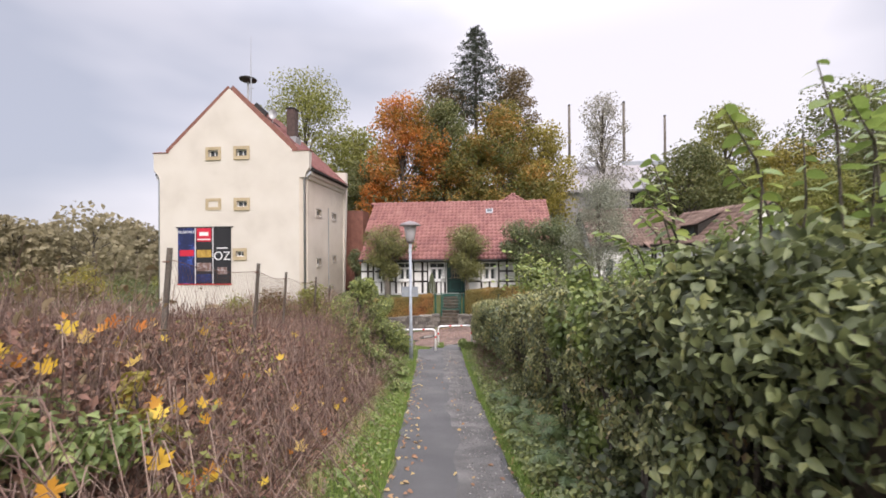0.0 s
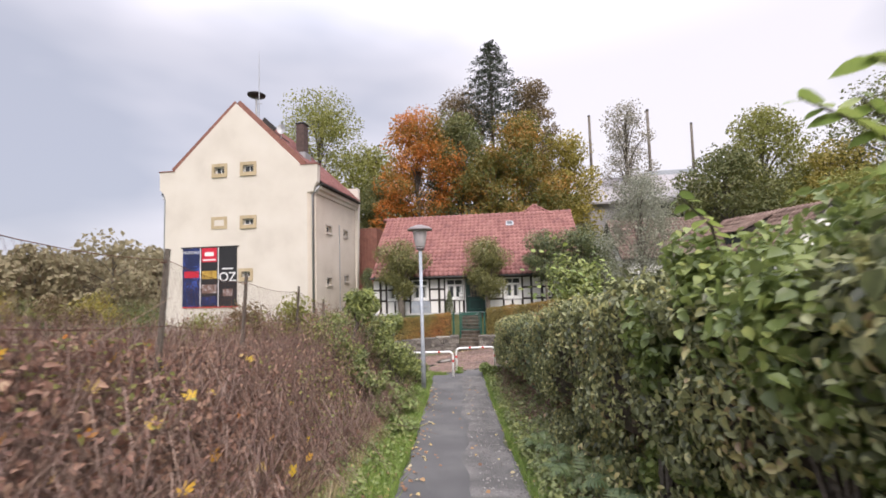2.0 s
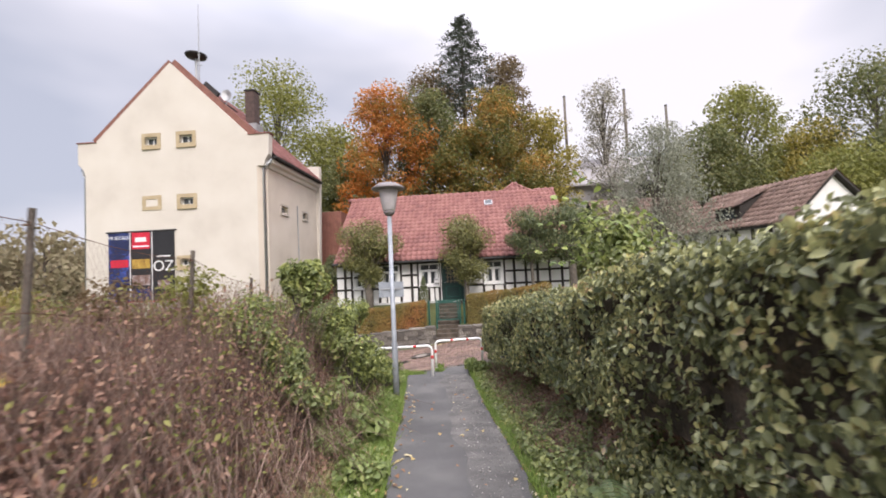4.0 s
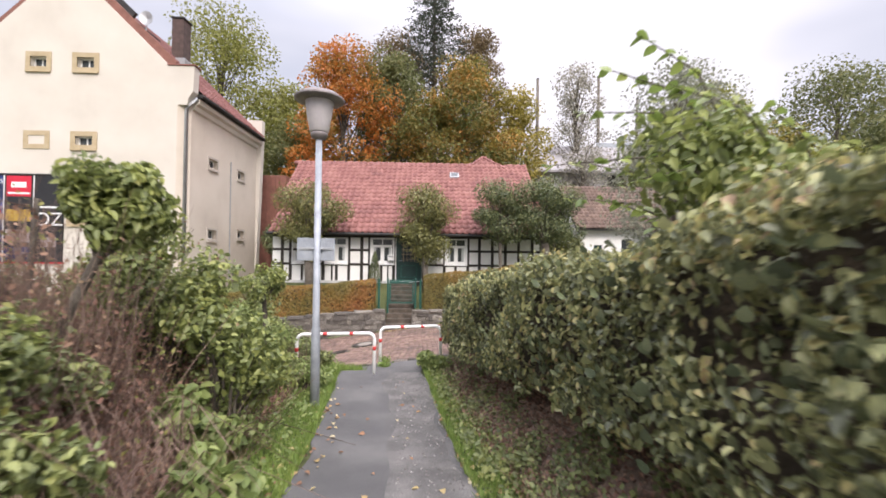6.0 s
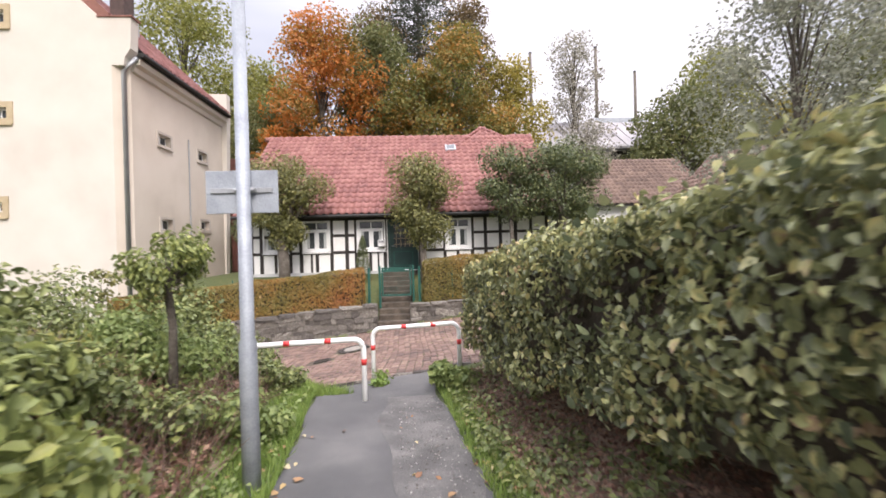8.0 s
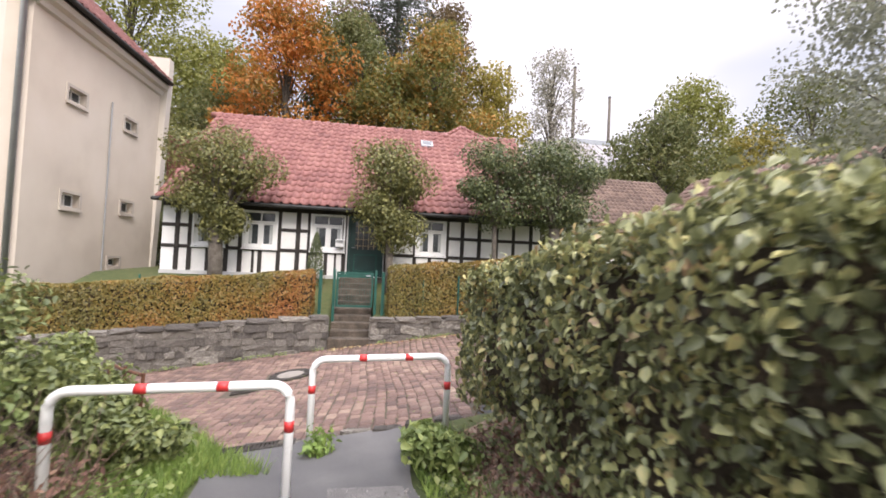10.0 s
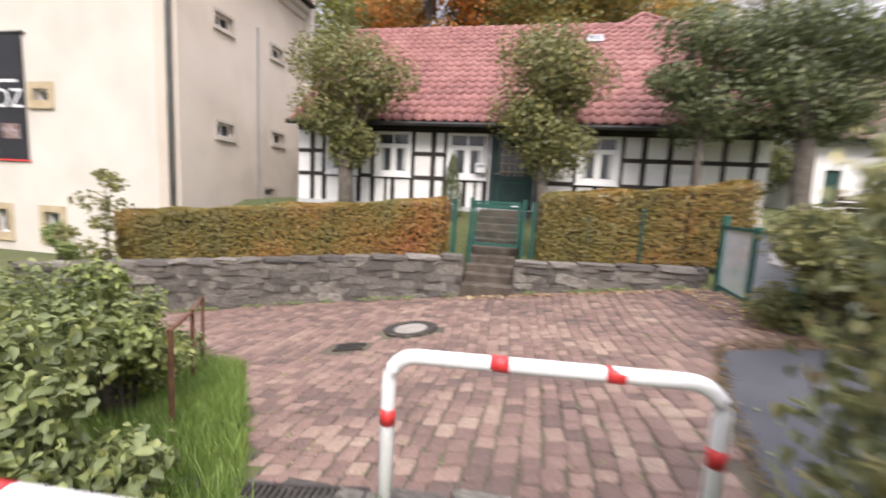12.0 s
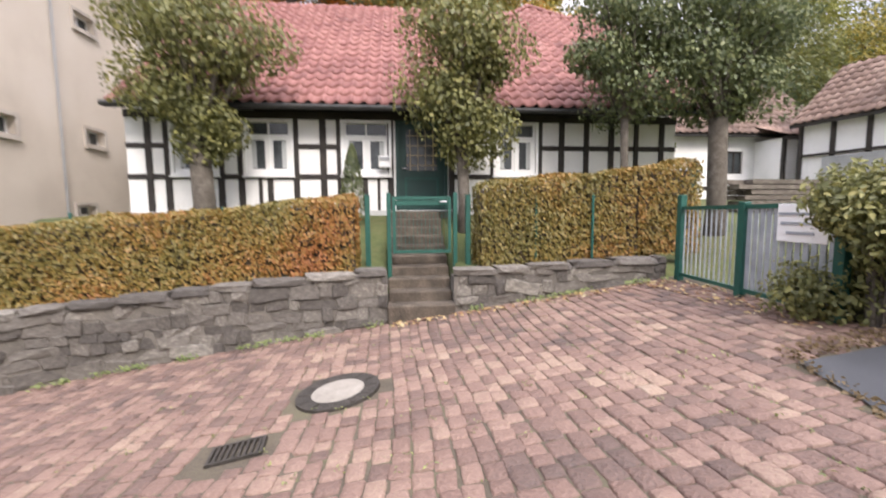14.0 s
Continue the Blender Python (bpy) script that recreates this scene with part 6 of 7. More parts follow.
n = 19000
y = 1 + 16.4 * rng.random(n)
x = path_left(y) + .02 - .85 * rng.random(n) ** 1.5
blades(n, np.stack([x, y], 1), .05, .16, "verge_grass", "green grass along the bank side of the path")
n = 10000
y = 2 + 15.3 * rng.random(n)
x = path_right(y) - .02 + .5 * rng.random(n) ** 1.8
blades(n, np.stack([x, y], 1), .04, .13, "verge_grass", "green grass between path and hedge")
n = 14000
y = 16.6 + 3.2 * rng.random(n)
x = -2.15 - (y - 17.3) * .75 - 1.5 * rng.random(n)
blades(n, np.stack([x, y], 1), .06, .2, "grass_patch", "lush grass patch behind the barrier")
n = 4200
y = 1.5 + 15.3 * rng.random(n)
x = path_left(y) - .0 - .95 * rng.random(n) ** .8
g = np.stack([x, y, land(x, y) + .03 + .12 * rng.random(n)], 1)
vs, fs = leaves(g, np.tile([0, 0, 1.0], (n, 1)), .035 + .04 * rng.random(n), .7, 0, .5)
tagged(part("verge_weeds", (vs, fs), L_herb), "small green weeds along the path edge", "weeds", "", "stuff")
n = 5000
y = 3.0 + 14.2 * rng.random(n)
x = path_right(y) + .05 + .85 * rng.random(n)
g = np.stack([x, y, land(x, y) + .02 + .1 * rng.random(n)], 1)
vs, fs = leaves(g, np.tile([-.3, 0, 1.0], (n, 1)), .035 + .045 * rng.random(n), .7, 0, .5)
tagged(part("verge_weeds", (vs, fs), L_shrub), "small green weeds and ivy below the hedge", "weeds", "", "stuff")

n = 16000
y = 2.5 + 14.6 * rng.random(n)
r = .3 + 1.1 * rng.random(n) ** 1.2
x = path_right(y) + r
g = np.stack([x, y, land(x, y) + .015 + .05 * rng.random(n)], 1)
vs, fs = leaves(g, np.tile([-.4, 0, 1.0], (n, 1)), .025 + .04 * rng.random(n), .6, 0, .6)
litter = thing("hedge_litter", (.9, 9, float(land(.9, 9))), "dry leaves and twigs on the earth below the hedge", "leaf litter", "", "stuff")
part("dry_leaves", (vs, fs), L_dry, litter)
n = 2600
y = 2.5 + 14.6 * rng.random(n)
x = path_right(y) + .35 + .9 * rng.random(n)
g = np.stack([x, y, land(x, y) + .01], 1)
e = g + np.stack([rng.normal(0, .16, n), rng.normal(0, .2, n), .03 + .3 * rng.random(n) ** 2], 1)
vs, fs = stalks(g, e, rng.normal(0, .03, g.shape), .003)
part("twigs", (vs, fs), L_stalk, litter)
k = 1500
x = -9 + 11.4 * rng.random(k)
y = np.interp(x, [-9.2, -7.2, -5.2, -3.5, -2, -.97, 2.5], [22.6, 22.96, 23.33, 23.5, 23.54, 23.58, 23.6]) - .12 * rng.random(k) ** 2
keep = (x < -2.05) | (x > -.9)
keep &= (np.sin(x * 3.1) + np.sin(x * 7.7)) > -.3
g = np.stack([x, y, street(x, y) + .01 + .07 * rng.random(k)], 1)[keep]
vs, fs = leaves(g, np.tile([0, -.5, .8], (len(g), 1)), .03 + .035 * rng.random(len(g)), .5, -.3, .6)
tagged(part("wall_weeds", (vs, fs), L_herb), "small weeds along the foot of the stone wall", "weeds", "", "stuff")
k = 1100
y = np.concatenate([17.5 + 2.9 * rng.random(400), 20.3 + .3 * rng.random(k - 400)])
x = np.concatenate([np.interp(y[:400], [17.5, 18.9, 20.3], [.36, .74, 1.28]) + rng.normal(0, .035, 400), 1.35 + 2.2 * rng.random(k - 400)])
g = np.stack([x, y, street(x, y) + .005 + .05 * rng.random(k) ** 2], 1)
vs, fs = leaves(g, np.tile([0, 0, 1.0], (k, 1)), .02 + .035 * rng.random(k), .6, -.2, .6)
tagged(part("drive_edge_litter", (vs, fs), L_brown), "brown litter along the edge of the asphalt drive", "leaf litter", "", "stuff")
k = 240
x, y = -4.5 + 6.0 * rng.random(k), 17.7 + 5.7 * rng.random(k)
good = (x > kerb_line(y) + .1) & (x < 1.0)
g = np.stack([x, y, street(x, y) + .012], 1)[good]
vs, fs = leaves(np.repeat(g, 5, 0) + rng.normal(0, .025, (len(g) * 5, 3)) * np.array([1, 1, .2]), np.tile([0, 0, 1.0], (len(g) * 5, 1)), .014 + .02 * rng.random(len(g) * 5), .5, -.4, .7)
tagged(part("joint_weeds", (vs, fs), L_shrub), "tiny weeds and moss in the cobble joints", "weeds", "", "stuff")
n = 5200
y = 3.5 + 8.5 * rng.random(n)
x = path_left(y) - .5 - .75 * rng.random(n)
keep = np.sin(y * 2.3) + np.sin(y * 5.1 + x * 3) > -.2
blades(int(keep.sum()), np.stack([x, y], 1)[keep], .08, .3, "dry_grass", "straw-coloured dry grass on the foot of the bank", L_straw)
# ferns, ivy and seedlings between the path and the hedge
n = 21000
y = 2.2 + 13.6 * rng.random(n) ** 1.35
r = .08 + 1.05 * rng.random(n)
x = path_right(y) + r
patchy = np.sin(y * 2.7 + r * 3) + np.sin(y * 6.1 - r * 5 + 1) + np.interp(y, [3, 8, 10.5, 13], [1.3, 1.0, .1, -.7])
keep = patchy > 0
lift = (.02 + .2 * rng.random(n) ** 1.4) * np.interp(y, [3, 9, 15], [1.25, .9, .5])
g = np.stack([x, y, land(x, y) + lift], 1)[keep]
vs, fs = leaves(g, np.tile([-.4, -.2, 1.0], (len(g), 1)), .03 + .05 * rng.random(len(g)), .7, .2, .6, True)
tagged(part("hedge_foot_growth", (vs, fs), L_shrub), "low ivy, brambles and seedlings along the hedge foot", "undergrowth", "", "stuff")
n = 9000
y = 2.4 + 6.5 * rng.random(n)
x = np.array([path_hedge_line(v) for v in y]) - .55 + rng.normal(0, .1, n)
g = np.stack([x, y, land(x, y) + .05 + .42 * rng.random(n)], 1)
keep = np.sin(y * 3.3) + np.sin(y * 7.9 + g[:, 2] * 5) > -.5
g = g[keep]
vs, fs = leaves(g, np.tile([-1.0, -.2, .4], (len(g), 1)), .04 + .045 * rng.random(len(g)), .62, .9, .7, True)
tagged(part("hedge_skirt", (vs, fs), L_hedge), "low hanging leaves at the foot of the hedge", "undergrowth", "", "stuff")


def fern(x, y, size):
    g0 = float(land(x, y))
    t = thing("fern", (x, y, g0), "green fern with arching fronds below the hedge", "fern", "ferns below the hedge")
    for i in range(9):
        a = i * .698 + rs.uniform(-.25, .25)
        reach, rise = size * rs.uniform(.75, 1.1), size * rs.uniform(.45, .75)
        spine = [np.array([x + reach * k * math.cos(a), y + reach * k * math.sin(a), g0 + .02 + rise * math.sin(k * 2.35)]) for k in np.linspace(0, 1, 17)]
        V, Fc = [], []
        across = np.array([-math.sin(a), math.cos(a), 0])
        for j in range(1, 16):
            wide = size * .3 * math.sin(math.pi * (j / 16) ** .7) + .006
            step = (spine[j + 1] - spine[j - 1]) * .5
            for sd in (-1, 1):
                b0 = len(V)
                tip = spine[j] + across * sd * wide + step * .7 - np.array([0, 0, wide * .3])
                V += [spine[j] - step * .42, spine[j] + step * .42, tip * .55 + spine[j] * .45 + step * .35, tip, tip * .55 + spine[j] * .45 - step * .3]
                Fc += [(b0, b0 + 1, b0 + 2), (b0, b0 + 2, b0 + 4), (b0 + 4, b0 + 2, b0 + 3)]
        part("frond", (np.array(V), np.array(Fc)), L_fern, t)


for yy, rr, sz in ((4.3, .5, .42), (4.95, .72, .5), (5.5, .42, .46), (6.0, .75, .5), (6.7, .5, .44), (7.4, .62, .42), (8.3, .45, .36), (5.1, .3, .3)):
    fern(float(path_right(yy)) + rr, yy, sz)
# loose grit on the broken side of the path
n = 3600
y = 1.0 + 15.2 * rng.random(n)
k = .58 + .42 * rng.random(n) ** .8
x = path_left(y) + (path_right(y) - path_left(y)) * k + rng.normal(0, .03, n)
c = np.stack([x, y, lane(x, y) + .024], 1)
r = .004 + .012 * rng.random(n) ** 2.2
corner = np.array([(1, 0, 0), (0, 1, 0), (-1, 0, 0), (0, -1, 0), (0, 0, .8), (0, 0, -.6)])
vs = (c[:, None, :] + corner[None] * r[:, None, None] * (.7 + .6 * rng.random((n, 6, 1)))).reshape(-1, 3)
b = np.arange(n)[:, None] * 6
fs = np.concatenate([b + np.array([[i, (i + 1) % 4, 4]]) for i in range(4)] + [b + np.array([[(i + 1) % 4, i, 5]]) for i in range(4)])
tagged(part("path_grit", (vs, fs), M_grit), "loose grit and small stones on the worn path", "gravel", "", "stuff")
# leaves lying about
n = 1200
y = 1.5 + 14 * rng.random(n) ** 1.7
side = rng.random(n)
x = np.where(side < .45, path_left(y) + .3 - 1.0 * rng.random(n), np.where(side < .9, path_right(y) - .4 * rng.random(n) + .35, path_left(y) + (path_right(y) - path_left(y)) * rng.random(n)))
g = np.stack([x, y, np.where(x > path_left(y), np.maximum(land(x, y) + .015, lane(x, y) + .028), land(x, y) + .06)], 1)
vs, fs = leaves(g, np.tile([0, 0, 1.0], (n, 1)), .035 + .05 * rng.random(n), .75, 0, .18, True)
tagged(part("fallen_leaves", (vs, fs), L_litter), "yellow and brown fallen leaves along the path", "fallen leaves", "", "stuff")
n = 500
k = rng.random(n)
x = np.where(k < .5, 1.9 + .6 * rng.random(n), -1.9 + 4.2 * rng.random(n))
y = np.where(k < .5, 20.8 + 2.6 * rng.random(n), 23.5 - .25 * rng.random(n) ** 2)
g = np.stack([x, y, street(x, y) + .02], 1)
vs, fs = leaves(g, np.tile([0, 0, 1.0], (n, 1)), .04 + .05 * rng.random(n), .7, 0, .2)
tagged(part("fallen_leaves", (vs, fs), L_litter), "brown fallen leaves along the street edge", "fallen leaves", "", "stuff")


def maple_outline():
    half = [(90, 1.0), (80, .72), (72, .78), (66, .45), (52, .62), (38, .98), (30, .7), (16, .74), (4, .4), (-14, .62), (-30, .5), (-60, .3), (-90, .36)]
    full = half + [(180 - a, r) for a, r in half[-2:0:-1]]
    return [(r * math.cos(radians(a)), r * math.sin(radians(a))) for a, r in full]


vs, fs = [], []
star = maple_outline()
for i in range(110):
    yy = 1.5 + 5.5 * rs.random() ** 1.3
    dd = .7 + 2.2 * rs.random()
    xx = float(path_left(yy)) - dd
    c = Vector((xx, yy, float(land(xx, yy)) + .22 + .36 * rs.random() * min(1, dd / 1.5)))
    r = rs.uniform(.04, .095)
    m = Matrix.Translation(c) @ Euler((rs.uniform(.3, 1.2), rs.uniform(-.5, .5), rs.uniform(-1, 1))).to_matrix().to_4x4()
    k = len(vs)
    vs += [tuple(m @ Vector((u * r, w * r, .25 * r * (u * u + w * w)))) for u, w in star] + [tuple(c)]
    fs += [(k + j, k + (j + 1) % 24, k + 24) for j in range(24)]
for i in range(26):
    yy, dd = rs.uniform(1.5, 3.6), rs.uniform(.9, 2.4)
    xx = float(path_left(yy)) - dd
    c = Vector((xx, yy, float(land(xx, yy)) + rs.uniform(.42, .68)))
    r = rs.uniform(.06, .095)
    m = Matrix.Translation(c) @ Euler((rs.uniform(.7, 1.4), rs.uniform(-.4, .4), rs.uniform(-.6, 1.2))).to_matrix().to_4x4()
    k = len(vs)
    vs += [tuple(m @ Vector((u * r, w * r, .25 * r * (u * u + w * w)))) for u, w in star] + [tuple(c)]
    fs += [(k + j, k + (j + 1) % 24, k + 24) for j in range(24)]
tagged(part("maple_leaves", (np.array(vs), np.array(fs)), L_maple), "large yellow and orange maple leaves caught in the brambles", "fallen leaves", "", "stuff")

# hazel bush with large leaves beside the start of the path
def rich_leaf(material):
    me = bpy.data.meshes.new("leaf")
    prof = [(0, 0), (.12, .3), (.35, .44), (.62, .4), (.84, .2), (1, 0)]
    v, f = [], []
    for u, w in prof:
        z = -.25 * u * u
        v += [(-w, u, z + .1 * w), (0, u, z), (w, u, z + .1 * w)]
    for i in range(5):
        f += [(i * 3, i * 3 + 1, i * 3 + 4, i * 3 + 3), (i * 3 + 1, i * 3 + 2, i * 3 + 5, i * 3 + 4)]
    me.from_pydata(v, [], f)
    soften(me)
    me.materials.append(material)
    return me


M_bigleaf = shader("broad_hazel_leaf", [(0, (.12, .17, .045)), (.5, (.24, .33, .085)), (.85, (.4, .47, .13)), (1, (.55, .5, .13))], .36, 6, 40, .2, vary="object", vary_amount=.7, translucent=.4)
BIG = rich_leaf(M_bigleaf)


def shoots(name, label, stems, size):
    x, y = stems[0][0][:2]
    t = thing(name, (x, y, float(land(x, y))), label, "shrub")
    for pts in stems:
        st = part("shoot", Shape().tube(pts, [.012] + [.008] * (len(pts) - 2) + [.003], 6), M_bark, t, "", True)
        V = [Vector(p) for p in pts]
        n = 28
        for i in range(3, n):
            k = i / (n - 1) * (len(V) - 1)
            j = min(int(k), len(V) - 2)
            p = V[j].lerp(V[j + 1], k - j)
            lf = new("leaf", BIG)
            lf.parent = st
            sc = size * rs.uniform(.7, 1.15) * (1.1 - .4 * i / n)
            lf.matrix_basis = Matrix.Translation(p - t.location) @ Euler((rs.uniform(-.5, .15), rs.uniform(-.5, .5), (i % 2) * math.pi + rs.uniform(-.8, .8) + 1.2)).to_matrix().to_4x4() @ Matrix.Diagonal((sc, sc, sc, 1))
    return t


M_hedge_one = shader("hedge_leaf_single", [(0, (.06, .075, .045)), (.35, (.13, .16, .085)), (.7, (.24, .27, .14)), (.88, (.38, .38, .17)), (1, (.36, .27, .16))], .33, 6, 40, .2, vary="object", vary_amount=.75, translucent=.2)
ONE = rich_leaf(M_hedge_one)
for i in range(300):
    yy = 8.5 + 5.0 * rs.random()
    xx = path_hedge_line(yy) - .66 - .05 * rs.random()
    g = float(land(xx + .3, yy)) + .45
    tp = float(np.interp(yy, [8, 11, 14], [.62, .2, -.05]))
    lf = new("leaf", ONE)
    lf.parent = path_hedge
    sc = rs.uniform(.055, .1)
    lf.matrix_basis = Matrix.Translation(Vector((xx, yy, g + (tp - g) * rs.random())) - path_hedge.location) @ Euler((rs.uniform(1.9, 2.9), rs.uniform(-.5, .5), -1.57 + rs.uniform(-.9, .9))).to_matrix().to_4x4() @ Matrix.Diagonal((sc, sc, sc, 1))

shoots("hazel_bush", "tall hazel shoots with broad green leaves over the hedge", [
    [(2.2, 2.75, .5), (2.15, 2.7, 1.5), (2.0, 2.65, 2.1), (1.8, 2.6, 2.4)],
    [(2.3, 2.9, .5), (2.4, 2.9, 1.4), (2.45, 2.9, 1.9), (2.4, 2.85, 2.35)],
    [(2.0, 2.9, .4), (1.85, 3.0, 1.3), (1.7, 3.05, 1.75), (1.5, 3.05, 1.95)],
    [(2.6, 2.5, .5), (2.75, 2.4, 1.6), (2.7, 2.3, 2.2), (2.55, 2.25, 2.5)],
    [(2.0, 3.6, .3), (1.85, 3.7, 1.1), (1.65, 3.75, 1.6), (1.4, 3.75, 1.75)],
    [(2.2, 4.2, .3), (2.2, 4.2, 1.2), (2.1, 4.2, 1.7), (1.9, 4.15, 1.9)],
    [(2.0, 3.4, .4), (1.95, 3.4, 1.3), (1.85, 3.4, 1.9), (1.7, 3.38, 2.3)],
    [(2.1, 3.7, .4), (2.05, 3.7, 1.4), (2.0, 3.7, 1.9), (1.9, 3.65, 2.25)],
    [(1.9, 3.1, .4), (1.8, 3.15, 1.4), (1.72, 3.2, 1.8), (1.55, 3.2, 2.1)],
    [(2.3, 2.4, .5), (2.3, 2.45, 1.6), (2.28, 2.45, 2.2), (2.15, 2.4, 2.55)],
    [(2.5, 2.45, .5), (2.55, 2.5, 1.6), (2.5, 2.5, 2.15), (2.35, 2.5, 2.45)],
    [(1.75, 4.9, .2), (1.7, 4.9, 1.0), (1.6, 4.85, 1.4), (1.4, 4.8, 1.6)],
    [(2.4, 2.3, .5), (2.35, 2.2, 1.5), (2.3, 2.1, 2.0), (2.2, 2.05, 2.3)],
    [(2.5, 3.3, .4), (2.5, 3.3, 1.4), (2.4, 3.3, 1.95), (2.2, 3.3, 2.2)],
    [(1.9, 2.4, .4), (1.85, 2.35, 1.2), (1.8, 2.3, 1.7), (1.75, 2.2, 1.95)],
    [(2.8, 3.0, .5), (2.9, 3.0, 1.6), (2.9, 2.95, 2.2), (2.8, 2.9, 2.6)],
    [(1.9, 3.3, .4), (1.75, 3.35, 1.2), (1.6, 3.4, 1.6), (1.35, 3.4, 1.72)],
], .125)
shoots("overhanging_shrub", "yellowish light green leafy shoots hanging over the hedge", [
    [(2.3, 10.9, -.6), (2.0, 10.8, .5), (1.3, 10.6, .95), (.45, 10.5, .84)],
    [(2.3, 10.9, -.6), (2.0, 10.8, .7), (1.4, 10.7, 1.3), (.7, 10.6, 1.25)],
    [(2.4, 10.8, -.6), (2.1, 10.8, .8), (1.6, 10.8, 1.5), (.95, 10.75, 1.65)],
    [(2.4, 10.7, -.6), (2.0, 10.6, .5), (1.5, 10.5, .85), (.9, 10.35, .7)],
    [(2.4, 10.9, -.6), (2.2, 10.9, .9), (1.8, 10.9, 1.7), (1.3, 10.9, 2.0)],
    [(2.4, 11.1, -.6), (2.1, 11.1, .5), (1.6, 11.1, .9), (1.0, 11.1, 1.0)],
    [(2.3, 11.2, -.6), (2.0, 11.2, .4), (1.5, 11.3, .7), (.85, 11.3, .75)],
    [(2.5, 10.5, -.6), (2.2, 10.4, .7), (1.7, 10.3, 1.2), (1.15, 10.2, 1.3)],
    [(2.3, 10.9, -.6), (2.2, 10.9, .4), (1.9, 10.95, 1.0), (1.45, 11.0, 1.25)],
    [(2.4, 11.2, -.6), (2.4, 11.2, .6), (2.2, 11.2, 1.15), (1.9, 11.2, 1.4)],
    [(2.5, 10.6, -.6), (2.55, 10.6, .5), (2.4, 10.6, 1.1), (2.1, 10.6, 1.35)],
    [(2.6, 11.4, -.6), (2.7, 11.5, .7), (2.6, 11.5, 1.2), (2.3, 11.5, 1.6)],
    [(2.3, 11.6, -.6), (2.1, 11.7, .3), (1.8, 11.8, .7), (1.4, 11.9, .85)],
], .14)
for x, y, r, h, n, m in ((1.62, 3.1, .5, 1.75, 1500, L_wild_shaded), (1.6, 3.9, .48, 1.75, 1500, L_hazel), (1.75, 4.6, .45, 1.5, 1300, L_hazel), (1.75, 2.3, .55, 1.9, 1700, L_wild_shaded), (1.75, 5.0, .45, 1.95, 1400, L_hazel), (1.5, 5.45, .34, 1.75, 1000, L_hazel)):
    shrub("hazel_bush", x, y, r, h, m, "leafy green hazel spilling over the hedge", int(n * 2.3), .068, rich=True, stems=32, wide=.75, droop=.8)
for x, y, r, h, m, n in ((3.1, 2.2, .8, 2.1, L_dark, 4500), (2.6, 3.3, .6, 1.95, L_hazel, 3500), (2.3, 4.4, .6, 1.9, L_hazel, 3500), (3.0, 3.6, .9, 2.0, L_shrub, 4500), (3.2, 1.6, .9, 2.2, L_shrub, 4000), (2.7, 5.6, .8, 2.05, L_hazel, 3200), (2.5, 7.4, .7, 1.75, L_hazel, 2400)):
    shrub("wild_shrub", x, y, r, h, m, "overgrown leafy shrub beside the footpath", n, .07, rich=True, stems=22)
tree("garden_tree", 4.8, 16.2, 6.3, 1.55, L_grey, "slender grey-green tree with fine leaves beyond the hedge", 17000, .06, .3, .06, 48, gap=.0)
shrub("wild_shrub", 1.25, 17.5, .45, .35, L_herb, "low green weeds at the end of the hedge", 900, .07)
shrub("weeds_clump", -.25, 16.6, .4, .35, L_herb, "leafy green weeds at the end of the path", 1100, .08, category="weeds", rich=True)
shrub("weeds_clump", -1.3, 17.05, .18, .12, L_grass, "tuft of weeds at the barrier foot", 260, .06, category="weeds")
shrub("overhanging_bush", 2.1, 10.8, .95, 2.75, L_elder, "light green bush overhanging the hedge", 3400, .095, rich=True, stems=18)

# planks added in place of an unidentified dark object in the yard
stack = thing("timber_stack", (11, 29.6, -.9), "stack of planks standing in for an unidentified dark object in the yard", "timber stack")
for i in range(18):
    a = 29.2 + .35 * (i % 3)
    z = float(land(11, 29.5)) + .1 + .16 * (i // 3)
    o = rs.uniform(-.5, .5)
    part("plank", Shape().beam((8.4 + o, a + rs.uniform(-.05, .05), z), (13.6 + o * .6, a + .3, z + rs.uniform(-.02, .05)), .3, .13), M_grey_wood, stack)

